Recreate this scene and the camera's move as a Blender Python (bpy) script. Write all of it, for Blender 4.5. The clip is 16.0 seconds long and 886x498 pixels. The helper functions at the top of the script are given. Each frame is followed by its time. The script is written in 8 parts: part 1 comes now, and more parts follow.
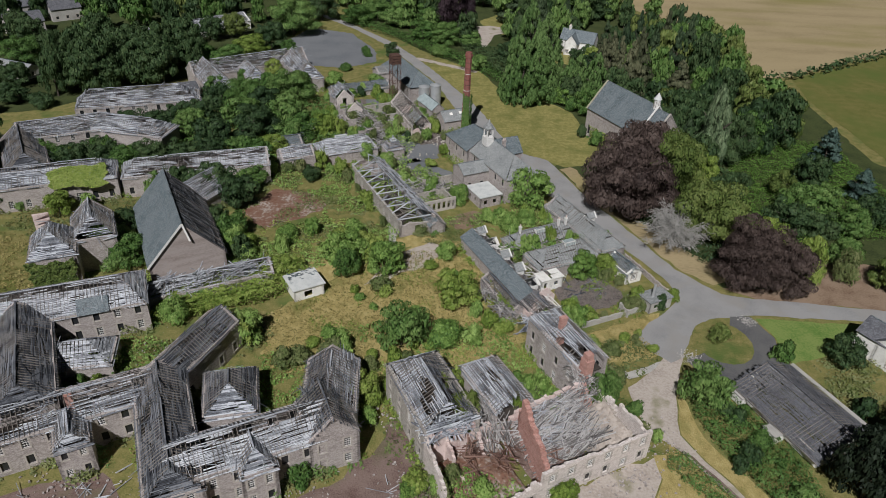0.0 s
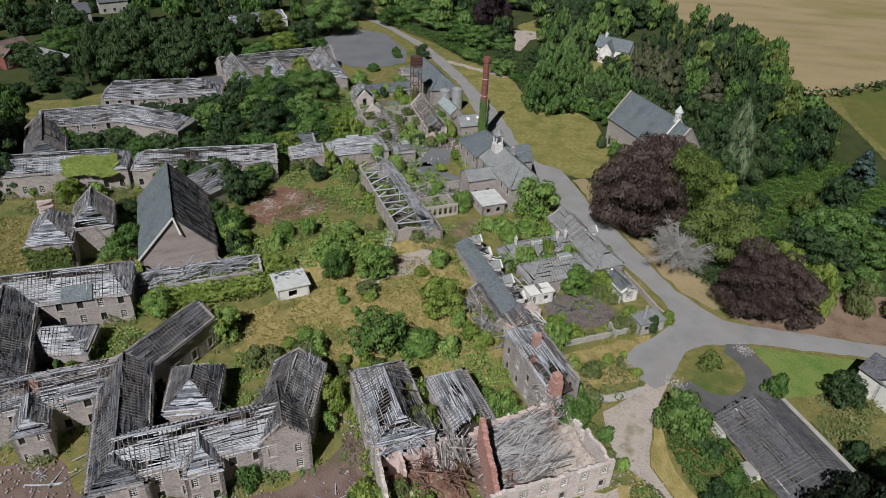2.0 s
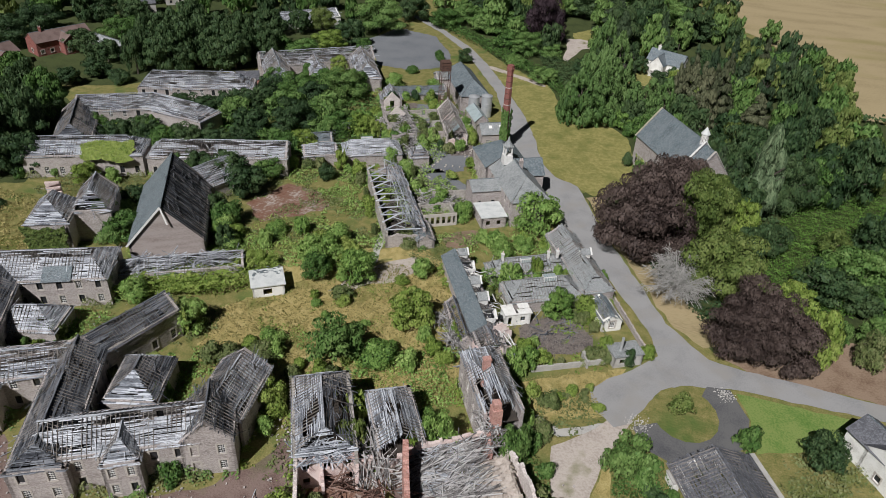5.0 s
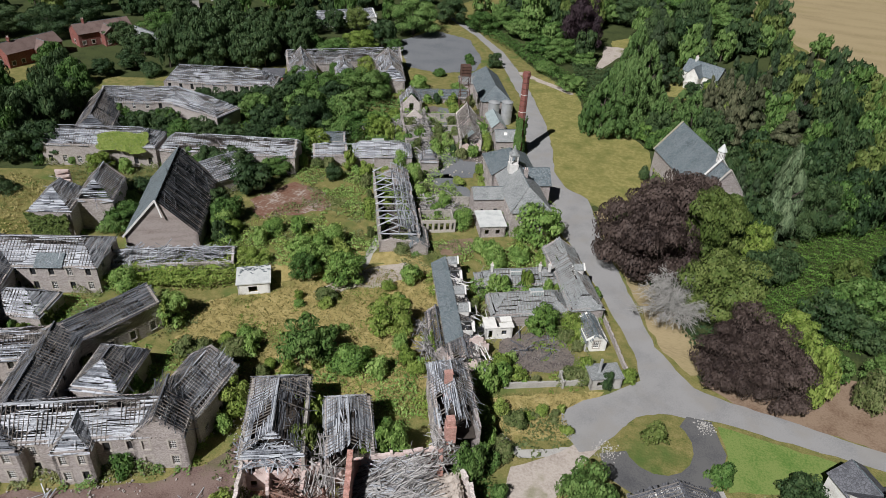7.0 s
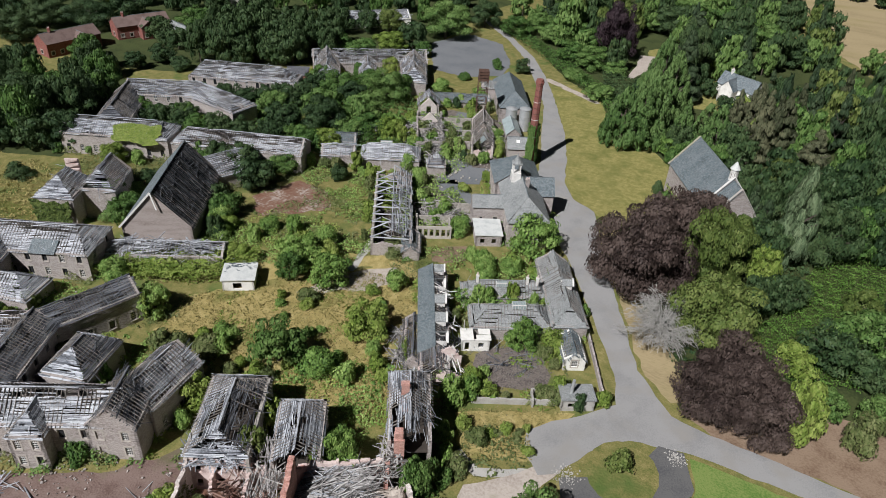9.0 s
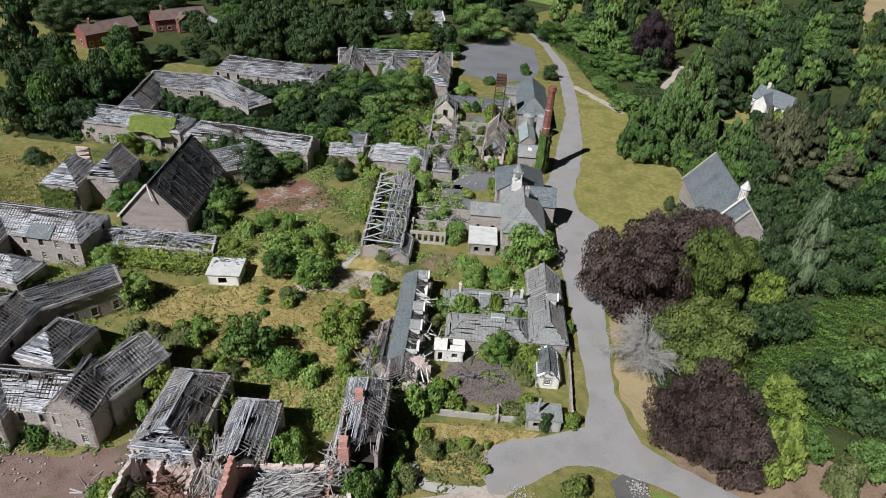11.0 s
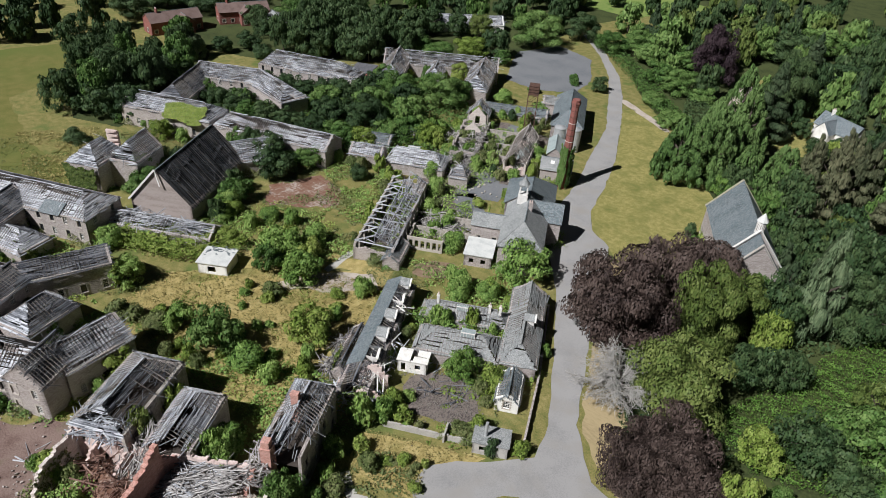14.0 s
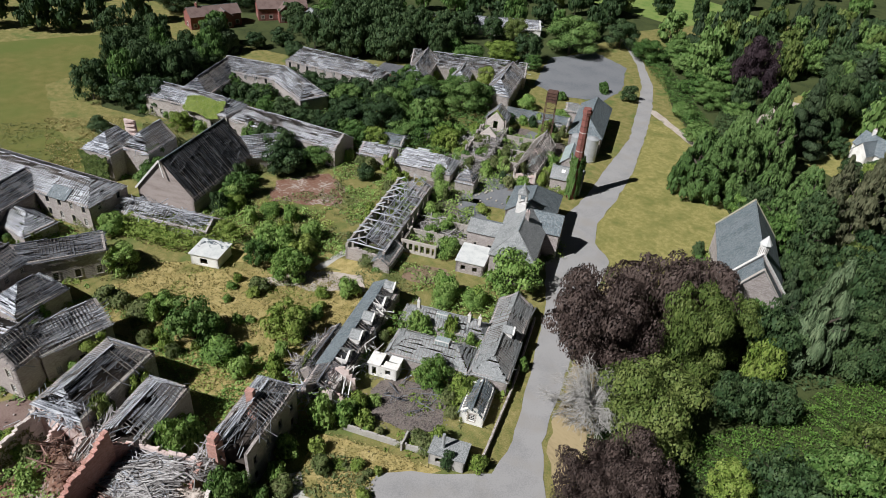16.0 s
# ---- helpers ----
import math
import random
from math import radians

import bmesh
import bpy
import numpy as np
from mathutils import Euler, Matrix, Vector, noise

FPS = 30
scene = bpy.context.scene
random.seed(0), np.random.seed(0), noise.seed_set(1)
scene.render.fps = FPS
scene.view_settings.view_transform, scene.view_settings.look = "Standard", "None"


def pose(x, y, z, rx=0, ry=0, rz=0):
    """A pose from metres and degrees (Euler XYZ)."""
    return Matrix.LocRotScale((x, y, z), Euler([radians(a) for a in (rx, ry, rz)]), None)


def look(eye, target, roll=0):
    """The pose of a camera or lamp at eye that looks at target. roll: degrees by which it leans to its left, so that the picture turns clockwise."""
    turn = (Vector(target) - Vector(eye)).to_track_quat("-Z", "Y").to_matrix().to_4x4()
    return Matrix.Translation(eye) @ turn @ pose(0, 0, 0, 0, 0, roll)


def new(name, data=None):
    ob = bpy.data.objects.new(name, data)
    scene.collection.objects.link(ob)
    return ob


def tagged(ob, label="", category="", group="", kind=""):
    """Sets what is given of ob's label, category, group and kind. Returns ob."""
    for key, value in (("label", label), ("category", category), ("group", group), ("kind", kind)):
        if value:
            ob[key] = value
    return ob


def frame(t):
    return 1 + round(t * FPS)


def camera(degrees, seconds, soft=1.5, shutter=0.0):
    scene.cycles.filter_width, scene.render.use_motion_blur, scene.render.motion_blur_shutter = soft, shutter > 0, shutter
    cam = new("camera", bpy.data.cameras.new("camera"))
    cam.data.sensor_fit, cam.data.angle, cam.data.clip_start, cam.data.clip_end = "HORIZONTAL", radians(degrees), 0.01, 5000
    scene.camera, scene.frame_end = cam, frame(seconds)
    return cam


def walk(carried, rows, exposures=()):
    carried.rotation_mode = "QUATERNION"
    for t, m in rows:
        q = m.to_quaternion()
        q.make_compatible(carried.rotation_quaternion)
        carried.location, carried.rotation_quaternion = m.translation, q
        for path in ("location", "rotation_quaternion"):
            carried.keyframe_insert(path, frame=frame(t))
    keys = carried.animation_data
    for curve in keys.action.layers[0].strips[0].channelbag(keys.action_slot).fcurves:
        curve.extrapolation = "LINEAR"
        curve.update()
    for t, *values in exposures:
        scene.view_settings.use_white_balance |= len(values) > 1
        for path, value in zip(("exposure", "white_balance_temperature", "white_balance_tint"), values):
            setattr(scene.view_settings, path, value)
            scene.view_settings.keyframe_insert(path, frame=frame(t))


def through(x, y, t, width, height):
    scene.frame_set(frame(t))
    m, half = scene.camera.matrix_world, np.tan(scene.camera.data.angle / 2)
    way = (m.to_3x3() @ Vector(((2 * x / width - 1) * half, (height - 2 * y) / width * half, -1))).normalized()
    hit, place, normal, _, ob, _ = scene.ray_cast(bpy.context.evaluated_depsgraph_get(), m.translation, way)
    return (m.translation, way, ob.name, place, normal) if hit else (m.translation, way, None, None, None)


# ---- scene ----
cam = camera(65.1, 16.0, soft=0.85)
METRES, EYE, TILT, LEAN, TURN = 108.9, 83.9, 0.0, 0.0, 0.0
ROWS = [
    (0.0, 0.0, 0.0, 0.0, 1.47, -32.6, -2.3),
    (0.5, 0.0307, 0.0078, 0.0002, 2.81, -32.61, -2.37),
    (1.0, 0.0595, 0.0153, 0.0008, 4.09, -32.64, -2.4),
    (1.5, 0.0899, 0.0244, 0.0018, 5.54, -32.69, -2.5),
    (2.0, 0.1181, 0.0333, 0.0022, 6.85, -32.69, -2.55),
    (2.5, 0.1488, 0.0435, 0.0028, 8.35, -32.73, -2.58),
    (3.0, 0.1771, 0.0538, 0.0038, 9.69, -32.78, -2.63),
    (3.5, 0.2071, 0.0658, 0.0047, 11.07, -32.8, -2.71),
    (4.0, 0.2347, 0.0776, 0.0056, 12.27, -32.83, -2.76),
    (6.5, 0.3759, 0.1478, 0.012, 18.99, -33.04, -3.06),
    (7.0, 0.4018, 0.163, 0.0131, 20.31, -33.07, -3.1),
    (7.5, 0.4296, 0.1801, 0.0142, 21.65, -33.11, -3.15),
    (8.0, 0.4549, 0.1964, 0.0154, 22.9, -33.15, -3.2),
    (8.5, 0.482, 0.2146, 0.0165, 24.3, -33.17, -3.26),
    (9.0, 0.5065, 0.2321, 0.0177, 25.64, -33.22, -3.3),
    (11.5, 0.6284, 0.3307, 0.0234, 32.46, -33.46, -3.61),
    (12.0, 0.6504, 0.3512, 0.0247, 34.0, -33.51, -3.66),
    (12.5, 0.6743, 0.374, 0.0259, 35.7, -33.59, -3.71),
    (13.0, 0.696, 0.3953, 0.0273, 37.01, -33.65, -3.74),
    (13.5, 0.7184, 0.4185, 0.0284, 38.32, -33.7, -3.78),
    (14.0, 0.7389, 0.4403, 0.0297, 39.68, -33.76, -3.81),
    (14.5, 0.7606, 0.4648, 0.0311, 41.24, -33.82, -3.85),
    (15.0, 0.7801, 0.4883, 0.0322, 42.51, -33.89, -3.88),
    (15.5, 0.8004, 0.5135, 0.034, 43.79, -33.94, -3.91),
    (16.0, 0.8192, 0.5374, 0.0356, 45.27, -34.02, -3.95),
]
walk(cam, [(t, pose(0, 0, EYE, TILT, LEAN, TURN) @ pose(METRES * x, METRES * y, METRES * z, 90 + pitch, roll, yaw)) for t, x, y, z, yaw, pitch, roll in ROWS],
     exposures=[(0.0, -0.29, 6250, 13.0), (5.0, -0.02, 6250, 13.0), (10.0, 0.15, 6250, 13.0), (16.0, 0.29, 6250, 13.0)])

# ---- light ----
SUN_FROM = Vector((-0.225, -0.974, 0.0)).normalized()
SUN_HEIGHT = radians(46.5)
world = bpy.data.worlds.new("world")
scene.world = world
world.use_nodes = True
sky = world.node_tree.nodes.new("ShaderNodeTexSky")
sky.sky_type = "NISHITA"
sky.sun_disc = False
sky.sun_elevation = SUN_HEIGHT
sky.sun_rotation = math.atan2(SUN_FROM.x, SUN_FROM.y)
sky.altitude = 100
world.node_tree.links.new(sky.outputs[0], world.node_tree.nodes["Background"].inputs[0])
world.node_tree.nodes["Background"].inputs[1].default_value = 0.005
sun_data = bpy.data.lights.new("sun", "SUN")
sun_data.energy, sun_data.angle, sun_data.color = 5.0, radians(0.55), (1.0, 0.985, 0.955)
sun = new("sun", sun_data)
d = SUN_FROM * math.cos(SUN_HEIGHT) + Vector((0, 0, math.sin(SUN_HEIGHT)))
sun.matrix_world = look(d * 200, (0, 0, 0))

# ---- materials ----


def material(name, stops, scale=1.0, fine=12.0, rough=0.85, bump=0.25, bump_scale=6.0, island=0.0, each=0.0,
             metal=0.0, cells=0.0, joint=None, through=0.0, stretch=(1, 1, 1), spread=(0.3, 0.7), gloss=None, patch=None):
    """Two scales of noise through a colour ramp; cells: stones of that size in metres; island, each: value steps per piece or per object."""
    m = bpy.data.materials.new(name)
    m.use_nodes = True
    nt = m.node_tree
    n, l = nt.nodes, nt.links
    b = n["Principled BSDF"]
    b.inputs["Roughness"].default_value = rough
    b.inputs["Metallic"].default_value = metal
    b.inputs["Specular IOR Level"].default_value = 0.25 if gloss is None else gloss
    tc = n.new("ShaderNodeTexCoord")
    mp = n.new("ShaderNodeMapping")
    mp.inputs["Scale"].default_value = stretch
    l.new(tc.outputs["Object"], mp.inputs[0])

    def noise_tex(s, det=4.0):
        t = n.new("ShaderNodeTexNoise")
        t.inputs["Scale"].default_value = s
        t.inputs["Detail"].default_value = det
        l.new(mp.outputs[0], t.inputs["Vector"])
        return t
    a, f = noise_tex(1.0 / scale), noise_tex(fine / scale, 3.0)
    mix = n.new("ShaderNodeMath")
    mix.operation = "MULTIPLY_ADD"
    l.new(f.outputs[0], mix.inputs[0])
    mix.inputs[1].default_value = 0.6
    half = n.new("ShaderNodeMath")
    half.operation = "MULTIPLY"
    half.inputs[1].default_value = 0.7
    l.new(a.outputs[0], half.inputs[0])
    l.new(half.outputs[0], mix.inputs[2])
    value = mix.outputs[0]
    height = f.outputs[0]
    if island:
        g = n.new("ShaderNodeNewGeometry")
        ma = n.new("ShaderNodeMath")
        ma.operation = "MULTIPLY_ADD"
        l.new(g.outputs["Random Per Island"], ma.inputs[0])
        ma.inputs[1].default_value = island
        sub = n.new("ShaderNodeMath")
        sub.operation = "SUBTRACT"
        l.new(value, sub.inputs[0])
        sub.inputs[1].default_value = island / 2
        l.new(sub.outputs[0], ma.inputs[2])
        value = ma.outputs[0]
    if each:
        o = n.new("ShaderNodeObjectInfo")
        ma = n.new("ShaderNodeMath")
        ma.operation = "MULTIPLY_ADD"
        l.new(o.outputs["Random"], ma.inputs[0])
        ma.inputs[1].default_value = each
        sub = n.new("ShaderNodeMath")
        sub.operation = "SUBTRACT"
        l.new(value, sub.inputs[0])
        sub.inputs[1].default_value = each / 2
        l.new(sub.outputs[0], ma.inputs[2])
        value = ma.outputs[0]
    if cells:
        v = n.new("ShaderNodeTexVoronoi")
        v.inputs["Scale"].default_value = 1.0 / cells
        l.new(mp.outputs[0], v.inputs["Vector"])
        sep = n.new("ShaderNodeSeparateColor")
        l.new(v.outputs["Color"], sep.inputs[0])
        ma = n.new("ShaderNodeMath")
        ma.operation = "MULTIPLY_ADD"
        l.new(sep.outputs[0], ma.inputs[0])
        ma.inputs[1].default_value = 0.35
        sub = n.new("ShaderNodeMath")
        sub.operation = "SUBTRACT"
        l.new(value, sub.inputs[0])
        sub.inputs[1].default_value = 0.17
        l.new(sub.outputs[0], ma.inputs[2])
        value = ma.outputs[0]
    r = n.new("ShaderNodeValToRGB")
    els = r.color_ramp.elements
    lo, hi = spread
    els[0].position, els[1].position = lo, hi
    els[0].color, els[1].color = (*stops[0], 1), (*stops[-1], 1)
    for i, c in enumerate(stops[1:-1], 1):
        e = els.new(lo + (hi - lo) * i / (len(stops) - 1))
        e.color = (*c, 1)
    l.new(value, r.inputs[0])
    colour = r.outputs[0]
    if cells and joint:
        v2 = n.new("ShaderNodeTexVoronoi")
        v2.feature = "DISTANCE_TO_EDGE"
        v2.inputs["Scale"].default_value = 1.0 / cells
        l.new(mp.outputs[0], v2.inputs["Vector"])
        st = n.new("ShaderNodeMapRange")
        st.inputs[1].default_value, st.inputs[2].default_value = 0.0, 0.12
        l.new(v2.outputs["Distance"], st.inputs[0])
        mx = n.new("ShaderNodeMix")
        mx.data_type = "RGBA"
        l.new(st.outputs[0], mx.inputs[0])
        mx.inputs[6].default_value = (*joint, 1)
        l.new(colour, mx.inputs[7])
        colour = mx.outputs[2]
        height = st.outputs[0]
    if patch:
        size, tint, lo_p, hi_p = patch
        big = noise_tex(1.0 / size, 6.0)
        pr = n.new("ShaderNodeMapRange")
        pr.inputs[1].default_value, pr.inputs[2].default_value = lo_p, hi_p
        l.new(big.outputs[0], pr.inputs[0])
        pm = n.new("ShaderNodeMix")
        pm.data_type = "RGBA"
        l.new(pr.outputs[0], pm.inputs[0])
        l.new(colour, pm.inputs[6])
        pm.inputs[7].default_value = (*tint, 1)
        colour = pm.outputs[2]
    l.new(colour, b.inputs["Base Color"])
    if bump:
        bp = n.new("ShaderNodeBump")
        bp.inputs["Strength"].default_value = bump
        bp.inputs["Distance"].default_value = 0.12
        if not (cells and joint):
            bn = noise_tex(bump_scale, 5.0)
            height = bn.outputs[0]
        l.new(height, bp.inputs["Height"])
        l.new(bp.outputs[0], b.inputs["Normal"])
    if through:
        tr = n.new("ShaderNodeBsdfTranslucent")
        l.new(colour, tr.inputs[0])
        ms = n.new("ShaderNodeMixShader")
        ms.inputs[0].default_value = through
        l.new(b.outputs[0], ms.inputs[1])
        l.new(tr.outputs[0], ms.inputs[2])
        l.new(ms.outputs[0], n["Material Output"].inputs[0])
    return m


STONE = material("rubble_stone", [(0.205, 0.178, 0.164), (0.335, 0.297, 0.277), (0.47, 0.425, 0.40)], 2.2, cells=0.34, joint=(0.28, 0.25, 0.232), bump=0.45, stretch=(0.8, 0.8, 2.0))
QUOIN = material("dressed_stone", [(0.27, 0.245, 0.215), (0.44, 0.405, 0.36)], 1.5)
BRICK = material("red_brick", [(0.20, 0.075, 0.055), (0.33, 0.13, 0.095), (0.44, 0.21, 0.16)], 1.5, cells=0.22, joint=(0.3, 0.2, 0.16), bump=0.4)
PLASTER = material("pink_plaster", [(0.26, 0.165, 0.145), (0.45, 0.325, 0.295), (0.64, 0.535, 0.495)], 2.0)
SALMON = material("salmon_brickwork", [(0.27, 0.115, 0.09), (0.43, 0.21, 0.168), (0.57, 0.335, 0.285)], 1.8, cells=0.24, joint=(0.38, 0.235, 0.195), bump=0.4, stretch=(0.7, 0.7, 2.2))
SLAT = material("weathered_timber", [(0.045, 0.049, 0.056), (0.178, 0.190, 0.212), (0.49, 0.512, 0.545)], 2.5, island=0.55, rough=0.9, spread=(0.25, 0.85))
# roof timber in a darker tone, chosen per roof or per slope
SLAT_DARK = material("dark_timber", [(0.016, 0.018, 0.022), (0.056, 0.060, 0.070), (0.19, 0.2, 0.218)], 2.5, island=0.5, rough=0.9, spread=(0.2, 0.85))
# darkest timber tone, for the great hall's right slope
SLAT_BLACK = material("near_black_timber", [(0.007, 0.008, 0.010), (0.022, 0.024, 0.028), (0.085, 0.088, 0.095)], 2.5, island=0.5, rough=0.9, spread=(0.25, 0.9))
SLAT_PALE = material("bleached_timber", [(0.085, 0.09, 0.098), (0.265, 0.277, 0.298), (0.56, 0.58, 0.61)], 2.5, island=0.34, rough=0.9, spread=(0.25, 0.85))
DEBRIS = material("splintered_roof_timber", [(0.045, 0.041, 0.039), (0.18, 0.17, 0.163), (0.44, 0.425, 0.41)], 2.0, island=0.55, rough=0.9, spread=(0.25, 0.85))
RAFTER = material("old_rafter", [(0.05, 0.042, 0.036), (0.13, 0.115, 0.1), (0.22, 0.2, 0.18)], 2.0, island=0.4)
SLATE = material("blue_grey_slate", [(0.062, 0.088, 0.098), (0.115, 0.148, 0.162), (0.195, 0.228, 0.24)], 3, cells=0.35, joint=(0.07, 0.075, 0.08), rough=0.6, bump=0.25)
SLATE_PALE = material("pale_lichened_slate", [(0.132, 0.144, 0.144), (0.224, 0.238, 0.238), (0.333, 0.345, 0.339)], 2.5, cells=0.26, joint=(0.15, 0.157, 0.157), rough=0.7, bump=0.35)
TILE = material("dark_grey_tile", [(0.05, 0.052, 0.06), (0.092, 0.095, 0.106), (0.15, 0.153, 0.168)], 2, cells=0.4, joint=(0.07, 0.07, 0.075), rough=0.7)
TILE_RED = material("brown_roof_tile", [(0.07, 0.046, 0.04), (0.12, 0.082, 0.072), (0.17, 0.122, 0.108)], 2, rough=0.8)
WHITE = material("white_render", [(0.396, 0.374, 0.330), (0.616, 0.600, 0.550), (0.770, 0.759, 0.715)], 1.5, bump=0.1)
LEAD = material("pale_flat_roofing", [(0.280, 0.302, 0.302), (0.448, 0.470, 0.459), (0.582, 0.594, 0.571)], 1.6, bump=0.15)
METAL = material("dull_galvanised_steel", [(0.28, 0.30, 0.31), (0.42, 0.44, 0.45), (0.52, 0.53, 0.53)], 1.5, rough=0.5, metal=0.5, bump=0.05)
RUST = material("rusty_iron", [(0.028, 0.02, 0.017), (0.06, 0.036, 0.029), (0.11, 0.062, 0.046)], 0.8, rough=0.9)
RUSTED = material("rust_stained_lath", [(0.05, 0.03, 0.025), (0.12, 0.068, 0.052), (0.24, 0.15, 0.12)], 0.8, rough=0.9, island=0.5)
GLASS = material("dark_window_glass", [(0.012, 0.013, 0.014), (0.03, 0.032, 0.034)], 1.0, rough=0.2, bump=0, gloss=0.5)
SKYLIGHT = material("grimy_skylight_glass", [(0.13, 0.17, 0.17), (0.25, 0.30, 0.30), (0.36, 0.42, 0.42)], 1.2, rough=0.3, bump=0.05, gloss=0.5)
PAINT = material("flaking_white_paint", [(0.42, 0.40, 0.37), (0.68, 0.67, 0.64)], 0.5, bump=0.1)
RUINSTONE = material("pale_pinkish_rubble", [(0.38, 0.325, 0.295), (0.56, 0.495, 0.455), (0.70, 0.64, 0.60)], 1.8, cells=0.34, joint=(0.52, 0.46, 0.42), bump=0.45, stretch=(0.8, 0.8, 2.0))
ASHLAR = material("pale_grey_rubble_wall", [(0.16, 0.145, 0.125), (0.30, 0.275, 0.245), (0.43, 0.40, 0.36)], 1.6, cells=0.4, joint=(0.3, 0.28, 0.25), bump=0.4)
HARLING = material("worn_brown_grey_render", [(0.15, 0.122, 0.108), (0.265, 0.222, 0.20), (0.35, 0.305, 0.28)], 2.5, stretch=(0.5, 0.5, 2.2), bump=0.3)
# floor colour with the interior shade painted into it
DARK = material("shaded_floor", [(0.025, 0.02, 0.017), (0.06, 0.05, 0.042)], 1.5)
LICHEN = material("lichened_coping_stone", [(0.13, 0.13, 0.045), (0.25, 0.235, 0.12), (0.36, 0.34, 0.26)], 0.8)
# ground
SCRUB = material("rough_grass_and_scrub", [(0.06, 0.082, 0.02), (0.12, 0.13, 0.036), (0.20, 0.178, 0.062), (0.29, 0.245, 0.105)], 1.8, fine=7, bump=0.9, bump_scale=2.6, spread=(0.3, 0.9), patch=(8.0, (0.085, 0.125, 0.03), 0.52, 0.7))
# litter colour taken near black to hold the shade below the crowns
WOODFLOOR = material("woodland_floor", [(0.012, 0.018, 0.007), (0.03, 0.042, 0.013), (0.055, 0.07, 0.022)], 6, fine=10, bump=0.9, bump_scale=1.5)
DRY = material("dry_meadow_grass", [(0.13, 0.145, 0.038), (0.215, 0.2, 0.062), (0.33, 0.285, 0.11)], 1.3, fine=7, bump=0.9, bump_scale=5, spread=(0.35, 0.85), patch=(6.0, (0.128, 0.14, 0.036), 0.47, 0.74))
STUBBLE = material("harvested_field", [(0.199, 0.162, 0.085), (0.274, 0.217, 0.119), (0.345, 0.275, 0.155)], 14, fine=24, bump=0.5, bump_scale=2.0, stretch=(0.5, 1.4, 1), patch=(40.0, (0.23, 0.20, 0.075), 0.5, 0.72))
PASTURE = material("parched_pasture", [(0.075, 0.09, 0.02), (0.125, 0.126, 0.032), (0.18, 0.16, 0.053)], 3.5, fine=9, bump=0.5, bump_scale=2.5, spread=(0.3, 0.9), patch=(22.0, (0.10, 0.125, 0.028), 0.42, 0.68))
GOLD = material("golden_rough_grass", [(0.15, 0.132, 0.038), (0.262, 0.212, 0.075), (0.37, 0.30, 0.12), (0.47, 0.385, 0.185)], 1.6, fine=7, bump=1.0, bump_scale=3, stretch=(1.4, 0.8, 1), spread=(0.3, 0.9), patch=(6.0, (0.125, 0.142, 0.034), 0.54, 0.74))
STACK = material("dark_red_brick", [(0.10, 0.028, 0.024), (0.19, 0.056, 0.045), (0.27, 0.096, 0.08)], 1.5, cells=0.25, joint=(0.2, 0.12, 0.1), bump=0.3)
LAWN = material("green_lawn", [(0.055, 0.115, 0.02), (0.10, 0.18, 0.036), (0.18, 0.235, 0.065)], 5, fine=14, bump=0.5, bump_scale=4.0)
TARMAC = material("grey_worn_tarmac", [(0.195, 0.193, 0.192), (0.235, 0.233, 0.23), (0.29, 0.285, 0.278)], 5, fine=24, rough=0.9, bump=0.1, patch=(6.0, (0.27, 0.258, 0.24), 0.5, 0.7))
DRIVE = material("dark_new_tarmac", [(0.06, 0.06, 0.063), (0.09, 0.09, 0.093), (0.125, 0.123, 0.12)], 4, fine=18, bump=0.1)
CARPARK = material("slate_grey_tarmac", [(0.10, 0.108, 0.118), (0.135, 0.145, 0.155), (0.175, 0.182, 0.19)], 9, fine=16, bump=0.15)
DIRT = material("bare_reddish_earth", [(0.066, 0.040, 0.034), (0.125, 0.080, 0.067), (0.205, 0.148, 0.127)], 3, fine=14, bump=0.7, bump_scale=3, patch=(6.0, (0.092, 0.096, 0.036), 0.56, 0.72))
SANDY = material("pale_sandy_earth", [(0.22, 0.18, 0.15), (0.34, 0.292, 0.25), (0.45, 0.395, 0.345)], 5, fine=12, bump=0.5, bump_scale=3, patch=(5.0, (0.15, 0.15, 0.06), 0.56, 0.72))
SLAB = material("old_concrete_and_brick_floor", [(0.07, 0.07, 0.03), (0.165, 0.08, 0.052), (0.20, 0.12, 0.085), (0.40, 0.36, 0.32)], 5, fine=7, bump=0.4, spread=(0.3, 0.85))
EARTH = material("orange_brown_earth", [(0.10, 0.065, 0.04), (0.18, 0.12, 0.08), (0.25, 0.18, 0.125)], 4, fine=10, bump=0.6, bump_scale=3)
CHIPS = material("broken_slate_chippings", [(0.045, 0.038, 0.036), (0.098, 0.083, 0.076), (0.18, 0.152, 0.135)], 1.5, cells=0.18, bump=0.9)
CONCRETE = material("weathered_concrete", [(0.22, 0.21, 0.19), (0.32, 0.305, 0.28), (0.42, 0.405, 0.375)], 2, bump=0.2)
# leaves


def leaf(name, dark, mid, light):
    return material(name, [dark, mid, light], 1.6, fine=5, island=0.36, each=0.3, rough=0.65, bump=0, through=0.07, spread=(0.24, 0.92))


